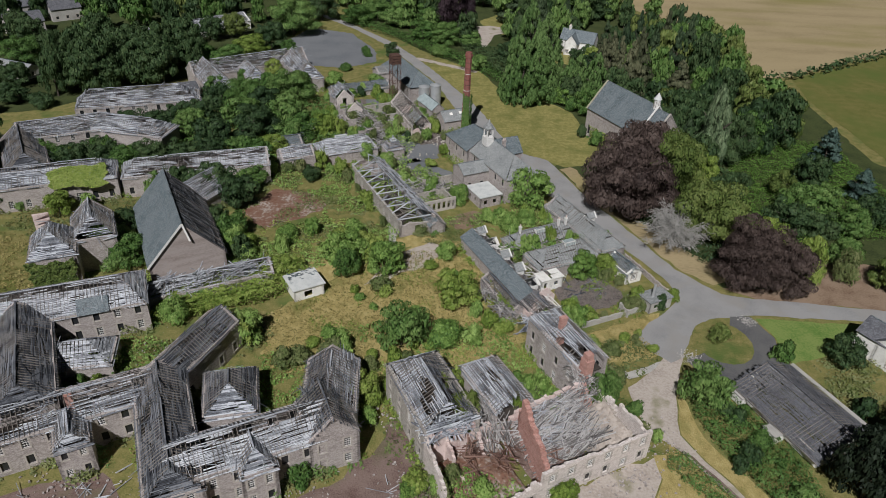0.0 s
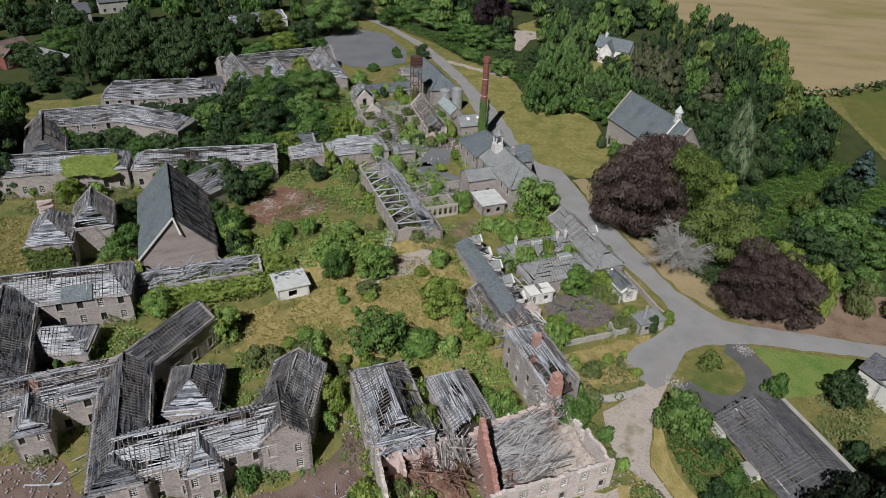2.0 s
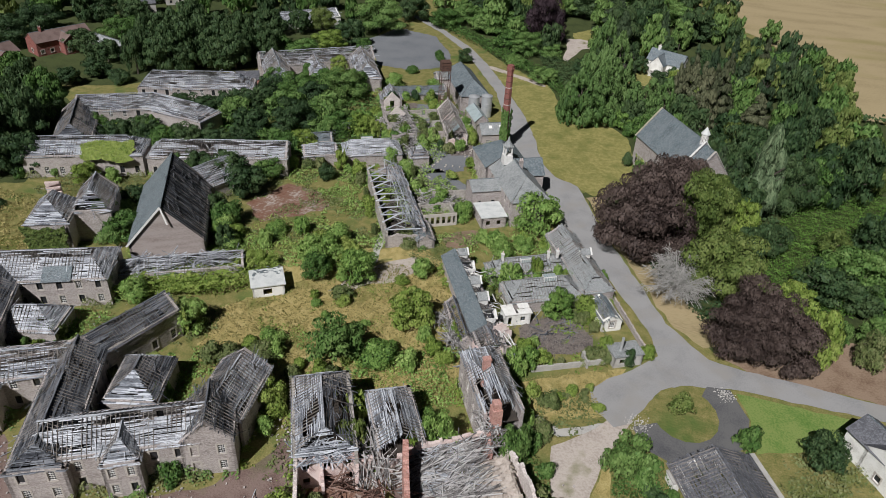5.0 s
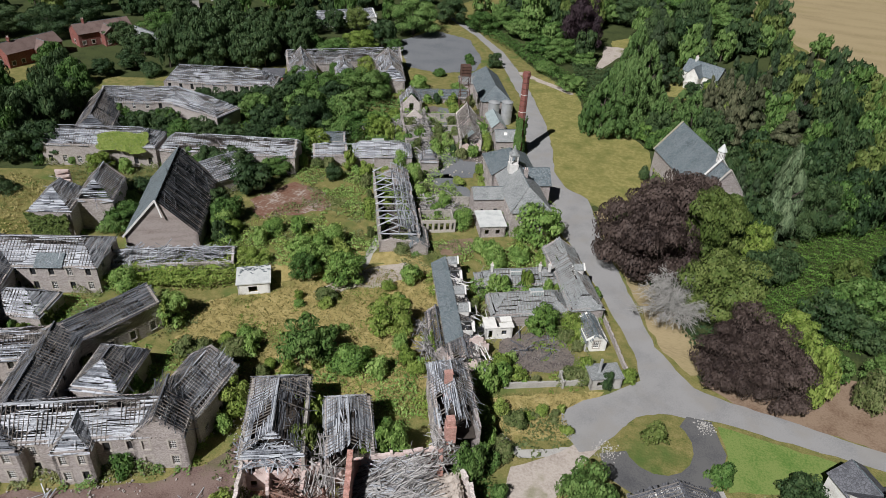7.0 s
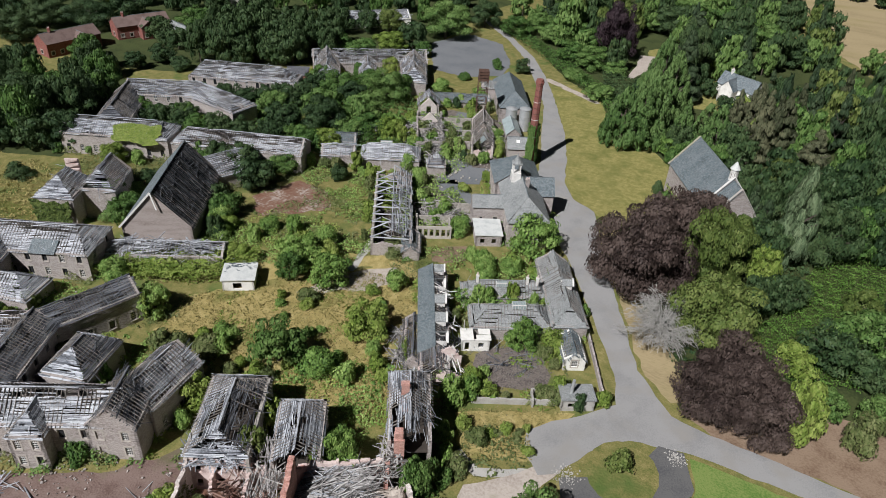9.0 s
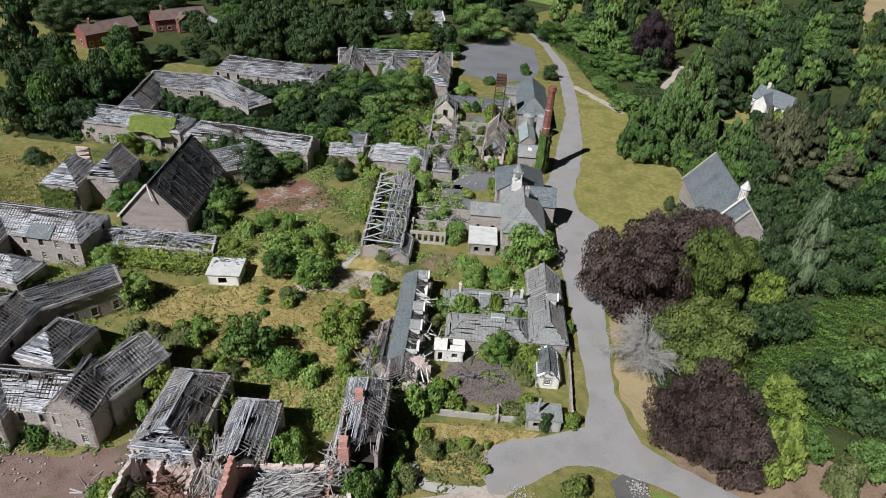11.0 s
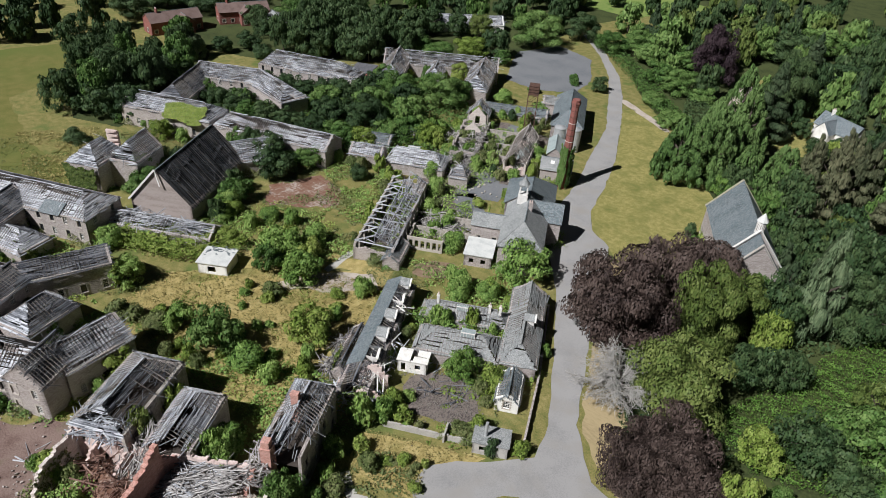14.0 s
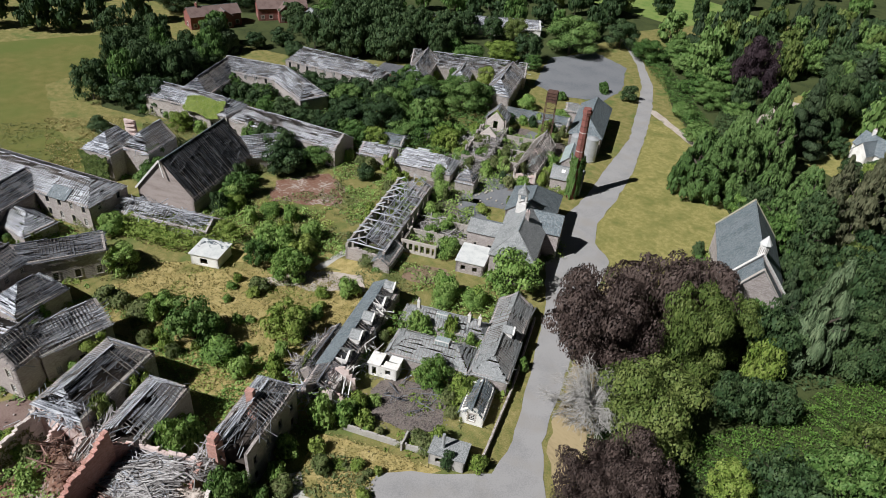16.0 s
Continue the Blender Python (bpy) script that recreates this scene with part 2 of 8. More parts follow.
LEAF = {
    "b": leaf("fresh_green_leaves", (0.021, 0.057, 0.011), (0.067, 0.138, 0.029), (0.155, 0.238, 0.068)),
    "v": leaf("vivid_green_bracken", (0.022, 0.064, 0.009), (0.064, 0.138, 0.019), (0.125, 0.218, 0.042)),
    "u": leaf("blue_cedar_needles", (0.025, 0.05, 0.04), (0.065, 0.11, 0.09), (0.14, 0.20, 0.17)),
    "g": leaf("light_green_leaves", (0.042, 0.101, 0.019), (0.140, 0.240, 0.050), (0.287, 0.392, 0.115)),
    "d": leaf("dark_green_leaves", (0.011, 0.028, 0.010), (0.033, 0.068, 0.023), (0.076, 0.116, 0.043)),
    "y": leaf("yellow_green_leaves", (0.054, 0.100, 0.013), (0.156, 0.229, 0.039), (0.294, 0.347, 0.092)),
    "o": leaf("olive_green_leaves", (0.027, 0.05, 0.010), (0.082, 0.124, 0.026), (0.168, 0.205, 0.058)),
    "k": leaf("copper_beech_leaves", (0.022, 0.014, 0.013), (0.056, 0.039, 0.033), (0.113, 0.083, 0.070)),
    "p": leaf("plum_leaves", (0.012, 0.007, 0.010), (0.028, 0.017, 0.022), (0.055, 0.036, 0.042)),
    "s": leaf("scrubby_leaves", (0.041, 0.066, 0.017), (0.104, 0.137, 0.043), (0.205, 0.217, 0.093)),
    "c": leaf("fir_needles", (0.012, 0.027, 0.012), (0.030, 0.055, 0.024), (0.065, 0.095, 0.045)),
    "r": leaf("brownish_spruce_needles", (0.028, 0.038, 0.018), (0.072, 0.084, 0.042), (0.15, 0.152, 0.084)),
    "n": leaf("black_green_leaves", (0.006, 0.011, 0.006), (0.014, 0.024, 0.012), (0.034, 0.05, 0.026)),
    "e": leaf("yew_needles", (0.024, 0.058, 0.015), (0.073, 0.138, 0.036), (0.145, 0.226, 0.072)),
    "h": leaf("dry_grass_blades", (0.10, 0.092, 0.026), (0.22, 0.19, 0.064), (0.34, 0.285, 0.115)),
    "w": leaf("grey_green_weeping_foliage", (0.045, 0.077, 0.035), (0.13, 0.188, 0.094), (0.25, 0.305, 0.17)),
}
BARK = material("bark", [(0.04, 0.032, 0.025), (0.09, 0.075, 0.06)], 0.5, stretch=(3, 3, 0.6))
DEADWOOD = material("bleached_dead_twigs", [(0.16, 0.15, 0.135), (0.27, 0.26, 0.24), (0.38, 0.37, 0.345)], 1.0, island=0.4)

# ---- building kit ----
ORIGIN = {}


class Bag:
    """Collects boxes and faces in world metres for one mesh."""

    def __init__(self):
        self.v, self.f = [], []

    def box(self, o, a, b, c):
        """Box with corner o and edge vectors a, b, c."""
        i = len(self.v)
        o, a, b, c = Vector(o), Vector(a), Vector(b), Vector(c)
        self.v += [o, o + a, o + a + b, o + b, o + c, o + a + c, o + a + b + c, o + b + c]
        self.f += [(i, i + 3, i + 2, i + 1), (i + 4, i + 5, i + 6, i + 7), (i, i + 1, i + 5, i + 4),
                   (i + 1, i + 2, i + 6, i + 5), (i + 2, i + 3, i + 7, i + 6), (i + 3, i, i + 4, i + 7)]

    def stick(self, p, q, w, h, up=Vector((0, 0, 1))):
        """Beam of section w x h from p to q."""
        p, q = Vector(p), Vector(q)
        d = q - p
        if d.length < 1e-4:
            return
        s = d.cross(up)
        s = s.normalized() if s.length > 1e-4 else Vector((1, 0, 0))
        n = s.cross(d).normalized()
        self.box(p - s * w / 2 - n * h / 2, d, s * w, n * h)

    def prism(self, ring, c):
        """Closed prism on a flat ring, pushed along c."""
        i, k, c = len(self.v), len(ring), Vector(c)
        self.v += [Vector(p) for p in ring] + [Vector(p) + c for p in ring]
        self.f += [tuple(i + j for j in reversed(range(k))), tuple(i + k + j for j in range(k))]
        self.f += [(i + j, i + (j + 1) % k, i + k + (j + 1) % k, i + k + j) for j in range(k)]

    def tube(self, p, q, r0, r1, sides=10):
        p, q = Vector(p), Vector(q)
        d = (q - p).normalized()
        s = d.cross(Vector((0.3, 0.9, 0.1))).normalized()
        t = d.cross(s)
        i = len(self.v)
        for j in range(sides):
            a = 2 * math.pi * j / sides
            w = s * math.cos(a) + t * math.sin(a)
            self.v += [p + w * r0, q + w * r1]
        for j in range(sides):
            k = (j + 1) % sides
            self.f.append((i + 2 * j, i + 2 * k, i + 2 * k + 1, i + 2 * j + 1))
        self.f += [tuple(i + 2 * j for j in reversed(range(sides))), tuple(i + 2 * j + 1 for j in range(sides))]

    def mesh(self, name, mat, at=Vector((0, 0, 0))):
        me = bpy.data.meshes.new(name)
        me.from_pydata([tuple(p - at) for p in self.v], [], self.f)
        bm = bmesh.new()
        bm.from_mesh(me)
        bmesh.ops.recalc_face_normals(bm, faces=bm.faces)
        bm.to_mesh(me)
        bm.free()
        me.materials.append(mat)
        return me


def thing(name, at, label, category, group="", kind=""):
    ob = new(name)
    ob.location = at
    ob.empty_display_size = 0.5
    ORIGIN[ob] = Vector(at)
    return tagged(ob, label, category, group, kind)


def part(name, bag, mat, parent, label="", kind=""):
    if not bag.v:
        return None
    at = ORIGIN[parent]
    ob = new(name, bag.mesh(name, mat, at))
    ob.parent = parent
    ORIGIN[ob] = at
    return tagged(ob, label, kind=kind)


def solo(name, bag, mat, label, category, group="", kind=""):
    at = sum((p for p in bag.v), Vector()) / len(bag.v)
    at.z = min(p.z for p in bag.v)
    ob = new(name, bag.mesh(name, mat, at))
    ob.location = at
    ORIGIN[ob] = at
    return tagged(ob, label, category, group, kind)


WINDOW_MESH = {}


def window_mesh(w, h, bars):
    """Meshes of a window: toothed stone surround, sash bars and pane, with the opening's foot in the middle; y points out."""
    key = (round(w, 2), round(h, 2), bars)
    if key not in WINDOW_MESH:
        sur, sash, pane = Bag(), Bag(), Bag()
        k = 0
        z = -0.1
        while z < h:
            t = 0.3 if k % 2 else 0.17
            dz = min(0.3, h + 0.1 - z)
            for s in (-1, 1):
                x0 = s * w / 2
                sur.box((min(x0, x0 + s * t), -0.05, z), (t, 0, 0), (0, 0.09, 0), (0, 0, dz - 0.012))
            z += 0.3
            k += 1
        sur.box((-w / 2 - 0.25, -0.05, h), (w + 0.5, 0, 0), (0, 0.1, 0), (0, 0, 0.28))
        sur.box((-w / 2 - 0.2, -0.1, -0.2), (w + 0.4, 0, 0), (0, 0.2, 0), (0, 0, 0.14))
        if bars:
            y = -0.16
            for i in range(4):
                sash.box((-w / 2 + i * (w - 0.07) / 3, y, 0), (0.07 if i in (0, 3) else 0.04, 0, 0), (0, 0.05, 0), (0, 0, h))
            for i in range(5):
                sash.box((-w / 2, y - 0.004, i * (h - 0.07) / 4), (w, 0, 0), (0, 0.05, 0), (0, 0, 0.09 if i == 2 else 0.05))
        pane.box((-w / 2, -0.24, 0), (w, 0, 0), (0, 0.02, 0), (0, 0, h))
        WINDOW_MESH[key] = (sur.mesh("window", QUOIN), sash.mesh("sash", PAINT) if bars else None, pane.mesh("pane", GLASS))
    return WINDOW_MESH[key]


def put_window(parent, foot, turn, w, h, bars=True):
    sur, sash, pane = window_mesh(w, h, bars)
    ob = new("window", sur)
    ob.parent = parent
    ob.location = Vector(foot) - ORIGIN[parent]
    ob.rotation_euler.z = turn
    for name, me in (("sash", sash), ("pane", pane)):
        if me:
            o = new(name, me)
            o.parent = ob
    return ob


def wall(bag, p, q, z0, z1, thick, holes=()):
    """Wall from p to q, its outer face on the right of p->q, with openings (u, z, w, h)."""
    p, q = Vector((p[0], p[1], 0)), Vector((q[0], q[1], 0))
    d = q - p
    length = d.length
    d.normalize()
    inn = Vector((-d.y, d.x, 0)) * thick
    first = len(bag.v)
    start = len(bag.f)
    us = sorted({0.0, length, *[h[0] - h[2] / 2 for h in holes], *[h[0] + h[2] / 2 for h in holes]})
    for a, b in zip(us, us[1:]):
        if b - a < 1e-3:
            continue
        m = (a + b) / 2
        cuts = sorted((h[1], h[1] + h[3]) for h in holes if abs(h[0] - m) < h[2] / 2)
        z = z0
        for lo, hi in cuts + [(z1, z1)]:
            if lo - z > 1e-3:
                bag.box(p + d * a + Vector((0, 0, z)), d * (b - a), inn, Vector((0, 0, lo - z)))
            z = max(z, hi)
    seen, to, keep = {}, {}, []
    for i, c in enumerate(bag.v[first:]):
        key = (round(c.x, 3), round(c.y, 3), round(c.z, 3))
        if key not in seen:
            seen[key] = first + len(keep)
            keep.append(c)
        to[first + i] = seen[key]
    bag.v[first:] = keep
    bag.f[start:] = [tuple(to[k] for k in f) for f in bag.f[start:]]


def slope_rows(bag, o, u, dn, length, slope, trim, pitch, width, miss, hole, rng, seed, thick=0.04, sag=0.12, jag=0.0, opened=0.0, gaps=()):
    """Battens laid along u, row by row down the slope dn from o; trim(s) gives the two ends of a row."""
    nrm = u.cross(dn)
    if nrm.z < 0:
        nrm = -nrm
    rows = max(2, int(slope / pitch))
    for i in range(rows):
        s = (i + 0.5) / rows
        a, b = trim(s)
        b += rng.uniform(-0.35, 0.3) if b - a > 3 else 0
        x = a + (rng.uniform(-0.3, 0.35) if b - a > 3 else 0)
        while x < b - 0.15:
            seg = min(b - x, rng.uniform(1.4, 4.6))
            mid = x + seg / 2
            big = noise.noise(Vector((mid * 0.22, s * slope * 0.3, seed))) + 0.5 * noise.noise(Vector((mid * 0.6, s * slope * 0.7, seed + 9)))
            if any(g[0] < mid / length < g[1] and g[2] < s < g[3] for g in gaps) and rng.random() < 0.93:
                x += seg
                continue
            if rng.random() > (0.72 if s < opened + 0.06 * noise.noise(Vector((mid * 0.4, 5, seed))) else miss) and big < hole:
                tilt = rng.gauss(0, 0.012) + (rng.uniform(-0.16, 0.16) if rng.random() < 0.1 + jag else 0)
                drop = -sag * max(0, 0.6 + noise.noise(Vector((mid * 0.3, s * 2, seed + 3)))) * 2 + rng.uniform(-0.02, 0.02)
                w = width * rng.uniform(0.7, 1.15)
                p = o + u * x + dn * (s * slope - w / 2) + nrm * drop
                dd = u * (seg - 0.02) + dn * (tilt * seg)
                bag.box(p, dd, dn * w, nrm * thick)
            x += seg
    a, b = trim(0.6)
    for i in range(int((b - a) * slope * (0.15 + jag * 3))):
        s = rng.uniform(0.1, 0.9)
        a, b = trim(s)
        p = o + u * rng.uniform(a, max(a, b - 0.5)) + dn * (s * slope) + nrm * rng.uniform(0.03, 0.12)
        t = rng.gauss(0, 0.45) if rng.random() < 0.75 else rng.gauss(1.57, 0.3)
        dd = (u * math.cos(t) + dn * math.sin(t)) * rng.uniform(0.8, 3.0) + nrm * rng.uniform(-0.05, 0.14)
        bag.stick(p, p + dd, rng.uniform(0.05, 0.11), 0.045, up=nrm)
    return bag


def roof_ends(length, hip_a, hip_b, over=0.25):
    return lambda s: (hip_a * (1 - s) - (0 if hip_a else over), length - hip_b * (1 - s) + (0 if hip_b else over))


WALL_FEET = []
ROOFS = {
    #          pitch width miss hole
    "good": (0.18, 0.176, 0.02, 0.85),
    "slated": (0.25, 0.285, 0.05, 0.95),
    "fair": (0.18, 0.16, 0.045, 0.55),
    "bare": (0.19, 0.145, 0.12, 0.38),
    "loose": (0.20, 0.135, 0.16, 0.50),
    "wreck": (0.30, 0.12, 0.40, 0.12),
}


def hall_range(parent, a, b, hw, eave, ridge, hips=(0, 0), left="fair", right="fair", slats=None, slats_left=None,
               mat_wall=None, rows_left=0, rows_right=0, ends=(0, 0), seed=1, z0=-1.0, rafters=0.62, win=(1.0, 1.75), floor=True,
               walls="lrab", over=0.35, opened=(0.0, 0.0), gaps=((), ()), slats_hip=None):
    """A roofed range whose ridge runs from a to b over walls hw to each side; rows_*: storeys of windows; ends: windows across each gable."""
    rng = random.Random(seed * 77 + 5)
    slats = slats or SLAT
    mat_wall = mat_wall or STONE
    A, B = Vector((*a, 0)), Vector((*b, 0))
    u = B - A
    length = u.length
    u.normalize()
    v = Vector((-u.y, u.x, 0))
    up = Vector((0, 0, 1))
    wallbag = {}

    def side(key, p, q, storeys, across=0):
        span = (q - p).length
        holes = []
        floors = storeys
        n = across or max(1, int(span / 3.3))
        top = eave - z0
        for k in range(floors):
            zz = 0.9 + k * 3.25
            if zz + win[1] > eave - 0.2:
                break
            for i in range(n):
                holes.append((span * (i + 0.5) / n, zz, win[0], win[1]))
        bag = Bag()
        wall(bag, p, q, z0, eave, 0.5, holes)
        wallbag[key] = bag
        dd = (q - p).normalized()
        for h in holes:
            foot = p + dd * h[0] + up * h[1]
            put_window(parent, foot, math.atan2(dd.y, dd.x) + math.pi, h[2], h[3], rng.random() > 0.5)
    c1, c2, c3, c4 = A - v * hw, B - v * hw, B + v * hw, A + v * hw
    if "r" in walls:
        side("r", c1, c2, rows_right)
    if "b" in walls:
        side("b", c2 + v * 0.003, c3 - v * 0.003, 2 if ends[1] else 0, ends[1])
    if "l" in walls:
        side("l", c3, c4, rows_left)
    if "a" in walls:
        side("a", c4 - v * 0.003, c1 + v * 0.003, 2 if ends[0] else 0, ends[0])
    WALL_FEET.append((c1, c2) if "r" in walls else (c3, c4))
    for p, q, key in ((c2, c3, "b"), (c3, c4, "l"), (c4, c1, "a")):
        if key in walls and "r" in walls:
            WALL_FEET.append((p, q))
    for key, bag in wallbag.items():
        part("wall", bag, mat_wall, parent)
    rise = ridge - eave
    if not hips[0] and "a" in walls:
        gab = Bag()
        gab.prism([c1 + up * eave, c4 + up * eave, A + up * (ridge - 0.05)], u * 0.45)
        part("gable", gab, mat_wall, parent)
    if not hips[1] and "b" in walls:
        gab = Bag()
        gab.prism([c2 + up * eave, c3 + up * eave, B + up * (ridge - 0.05)], -u * 0.45)
        part("gable", gab, mat_wall, parent)
    # near-black sheet below the eaves, paints the indoor shade behind roof gaps
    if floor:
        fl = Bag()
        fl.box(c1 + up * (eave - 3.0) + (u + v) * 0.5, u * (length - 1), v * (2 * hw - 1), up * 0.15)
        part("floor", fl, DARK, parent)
    # roof
    run = hw + over
    drop = rise * run / hw
    slope = math.hypot(run, drop)
    for sgn, style, mat in ((1, left, slats_left or slats), (-1, right, slats)):
        dn = (v * sgn * run - up * drop) / slope
        o = A + up * ridge
        if style == "slate":
            bag = Bag()
            nrm = u.cross(dn)
            nrm = -nrm if nrm.z < 0 else nrm
            e0, e1 = roof_ends(length, *hips)(0), roof_ends(length, *hips)(1)
            ring = [o + u * e0[0], o + u * e0[1], o + u * e1[1] + dn * slope, o + u * e1[0] + dn * slope]
            bag.prism(ring, nrm * 0.07)
            part("roof_slope", bag, mat, parent)
        elif style == "down":
            bag = Bag()
            k = 0.1
            while k < length:
                if rng.random() > 0.12:
                    t0, t1 = rng.uniform(0, 0.05), rng.choice((1.0, 1.0, 1.03, rng.uniform(0.5, 1.0)))
                    j = rng.gauss(0, 0.16)
                    bag.stick(o + u * k + dn * (t0 * slope), o + u * (k + j) + dn * (t1 * slope) + up * rng.uniform(-0.1, 0.08), rng.uniform(0.09, 0.17), 0.07)
                k += rng.uniform(0.2, 0.34)
            part("roof_boarding", bag, mat, parent, kind="stuff")
            bag = Bag()
            for _ in range(190):
                p = o + u * rng.uniform(0, length - 2) + dn * (rng.uniform(0.04, 0.9) * slope) + up * rng.uniform(0.08, 0.2)
                a = rng.gauss(0.4, 0.5) if rng.random() < 0.6 else rng.gauss(1.5, 0.2)
                bag.stick(p, p + (u * math.cos(a) + dn * math.sin(a)) * rng.uniform(0.8, 3.4), rng.uniform(0.05, 0.1), 0.05)
            part("loose_batten", bag, SLAT_DARK, parent, kind="stuff")
        elif style:
            pitch, width, miss, hole = ROOFS[style]
            bag = slope_rows(Bag(), o, u, dn, length, slope, roof_ends(length, *hips), pitch, width, miss, hole, rng, seed + sgn * 3.7, opened=opened[0 if sgn > 0 else 1],
                             jag={"wreck": 0.1, "loose": 0.16}.get(style, 0.0), gaps=gaps[0 if sgn > 0 else 1], sag=0.22 if style == "loose" else 0.12)
            part("roof_boarding", bag, mat, parent, kind="stuff")
        if style and style != "slate" and rafters:
            raf = Bag()
            k = 0.2
            while k < length:
                s0 = 0.0
                if k < hips[0]:
                    s0 = 1 - k / hips[0]
                elif k > length - hips[1]:
                    s0 = 1 - (length - k) / hips[1]
                if rng.random() > (0.3 if style == "wreck" else 0.04) and s0 < 0.95 and not any(g[0] < k / length < g[1] for g in gaps[0 if sgn > 0 else 1] if rng.random() < 0.8):
                    j = rng.gauss(0, 0.02)
                    raf.stick(o + u * k + dn * (s0 * slope) - up * 0.14, o + u * (k + j) + dn * slope - up * 0.14, 0.07, 0.16)
                k += rafters
            part("rafter_frame", raf, RAFTER, parent, kind="stuff")
    for end, hip in ((0, hips[0]), (1, hips[1])):
        if not hip:
            continue
        base = A if end == 0 else B
        out = -u if end == 0 else u
        ap = base - out * hip + up * ridge
        dn = out * (hip + over) - up * drop
        sl = dn.length
        dn.normalize()
        style = right if right else left
        if style == "slate":
            bag = Bag()
            nrm = v.cross(dn)
            nrm = -nrm if nrm.z < 0 else nrm
            bag.prism([ap, ap + dn * sl - v * run, ap + dn * sl + v * run], nrm * 0.07)
            part("roof_hip", bag, slats, parent)
        elif style:
            pitch, width, miss, hole = ROOFS[style]
            bag = slope_rows(Bag(), ap, v, dn, 2 * run, sl, lambda s: (-run * s, run * s), pitch, width, miss, hole, rng, seed + 31, jag=0.12 if style == "loose" else 0.0)
            part("roof_boarding", bag, slats_hip or slats, parent, kind="stuff")
    k = hips[0]
    while k < length - hips[1] - 0.2:
        e = min(length - hips[1], k + (60.0 if left == "slate" else rng.uniform(1.5, 5.0)))
        if left == "slate" or rng.random() > 0.16:
            j0, j1 = (0, 0) if left == "slate" else (rng.uniform(-0.1, 0.05), rng.uniform(-0.1, 0.05))
            cap = Bag()
            cap.stick(A + u * k + up * (ridge + 0.08 + j0), A + u * (e - 0.02) + up * (ridge + 0.08 + j1), 0.22, 0.11)
            part("ridge_cap", cap, slats if left != "slate" else SLATE, parent)
        k = e


def chimney_stack(parent, x, y, z0, z1, w=1.1, d=0.8, turn=28.0, mat=None, pots=2):
    bag = Bag()
    c, s = math.cos(radians(turn)), math.sin(radians(turn))
    a, b = Vector((c, s, 0)), Vector((-s, c, 0))
    o = Vector((x, y, 0)) - a * w / 2 - b * d / 2
    bag.box(o + Vector((0, 0, z0)), a * w, b * d, Vector((0, 0, z1 - z0)))
    bag.box(o - (a + b) * 0.08 + Vector((0, 0, z1 - 0.35)), a * (w + 0.16), b * (d + 0.16), Vector((0, 0, 0.2)))
    st = part("chimney", bag, mat or BRICK, parent)
    for i in range(pots):
        pb = Bag()
        q = o + a * w * (i + 0.5) / pots + b * d / 2 + Vector((0, 0, z1))
        pb.tube(q, q + Vector((0, 0, 0.5)), 0.16, 0.13, 8)
        part("chimney_pot", pb, PLASTER, st)
    return st

# ---- ground ----


def zone(name, pts, mat, z, label, category, jitter=0.5, step=2.0, seed=0):
    """A flat sheet of ground with an uneven edge."""
    rng = random.Random(seed + 11)
    ring = []
    for i, p in enumerate(pts):
        q = pts[(i + 1) % len(pts)]
        a, b = Vector((*p, 0)), Vector((*q, 0))
        k = max(1, int((b - a).length / step))
        nrm = Vector((-(b - a).y, (b - a).x, 0)).normalized()
        for j in range(k):
            w = noise.noise((a + (b - a) * j / k) * 0.35) * jitter * 1.6 + rng.uniform(-0.3, 0.3) * jitter
            ring.append(a + (b - a) * j / k + nrm * (w if j else 0))
    bm = bmesh.new()
    vs = [bm.verts.new((p.x, p.y, z)) for p in ring]
    es = [bm.edges.new((vs[i], vs[(i + 1) % len(vs)])) for i in range(len(vs))]
    bmesh.ops.triangle_fill(bm, use_beauty=True, use_dissolve=False, edges=es, normal=(0, 0, 1))
    for f in bm.faces:
        if f.normal.z < 0:
            f.normal_flip()
    me = bpy.data.meshes.new(name)
    bm.to_mesh(me)
    bm.free()
    me.materials.append(mat)
    return tagged(new(name, me), label, category, kind="structure")


g = Bag()
g.v = [Vector(p) for p in ((-2500, -2500, 0), (2500, -2500, 0), (2500, 2500, 0), (-2500, 2500, 0))]
g.f = [(0, 1, 2, 3)]
tagged(new("ground", g.mesh("ground", SCRUB)), "rough dry grass and weeds over the whole site", "ground", kind="structure")

# woodland sheets: tree shade is painted in as dark ground colour
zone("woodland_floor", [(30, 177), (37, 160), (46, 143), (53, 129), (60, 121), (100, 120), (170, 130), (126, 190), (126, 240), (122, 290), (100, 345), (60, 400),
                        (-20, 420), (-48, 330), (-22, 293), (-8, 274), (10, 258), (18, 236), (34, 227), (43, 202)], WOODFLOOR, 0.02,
     "leaf litter, tree shade put into its colour", "woodland floor")
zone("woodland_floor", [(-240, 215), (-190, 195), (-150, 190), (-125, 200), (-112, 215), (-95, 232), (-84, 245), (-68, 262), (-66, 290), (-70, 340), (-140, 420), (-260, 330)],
     WOODFLOOR, 0.02, "leaf litter, tree shade put into its colour", "woodland floor")
zone("woodland_floor", [(-165, 150), (-118, 128), (-104, 134), (-110, 160), (-118, 175), (-150, 195)], WOODFLOOR, 0.02, "ground under a thicket, its shade put into the colour", "woodland floor")
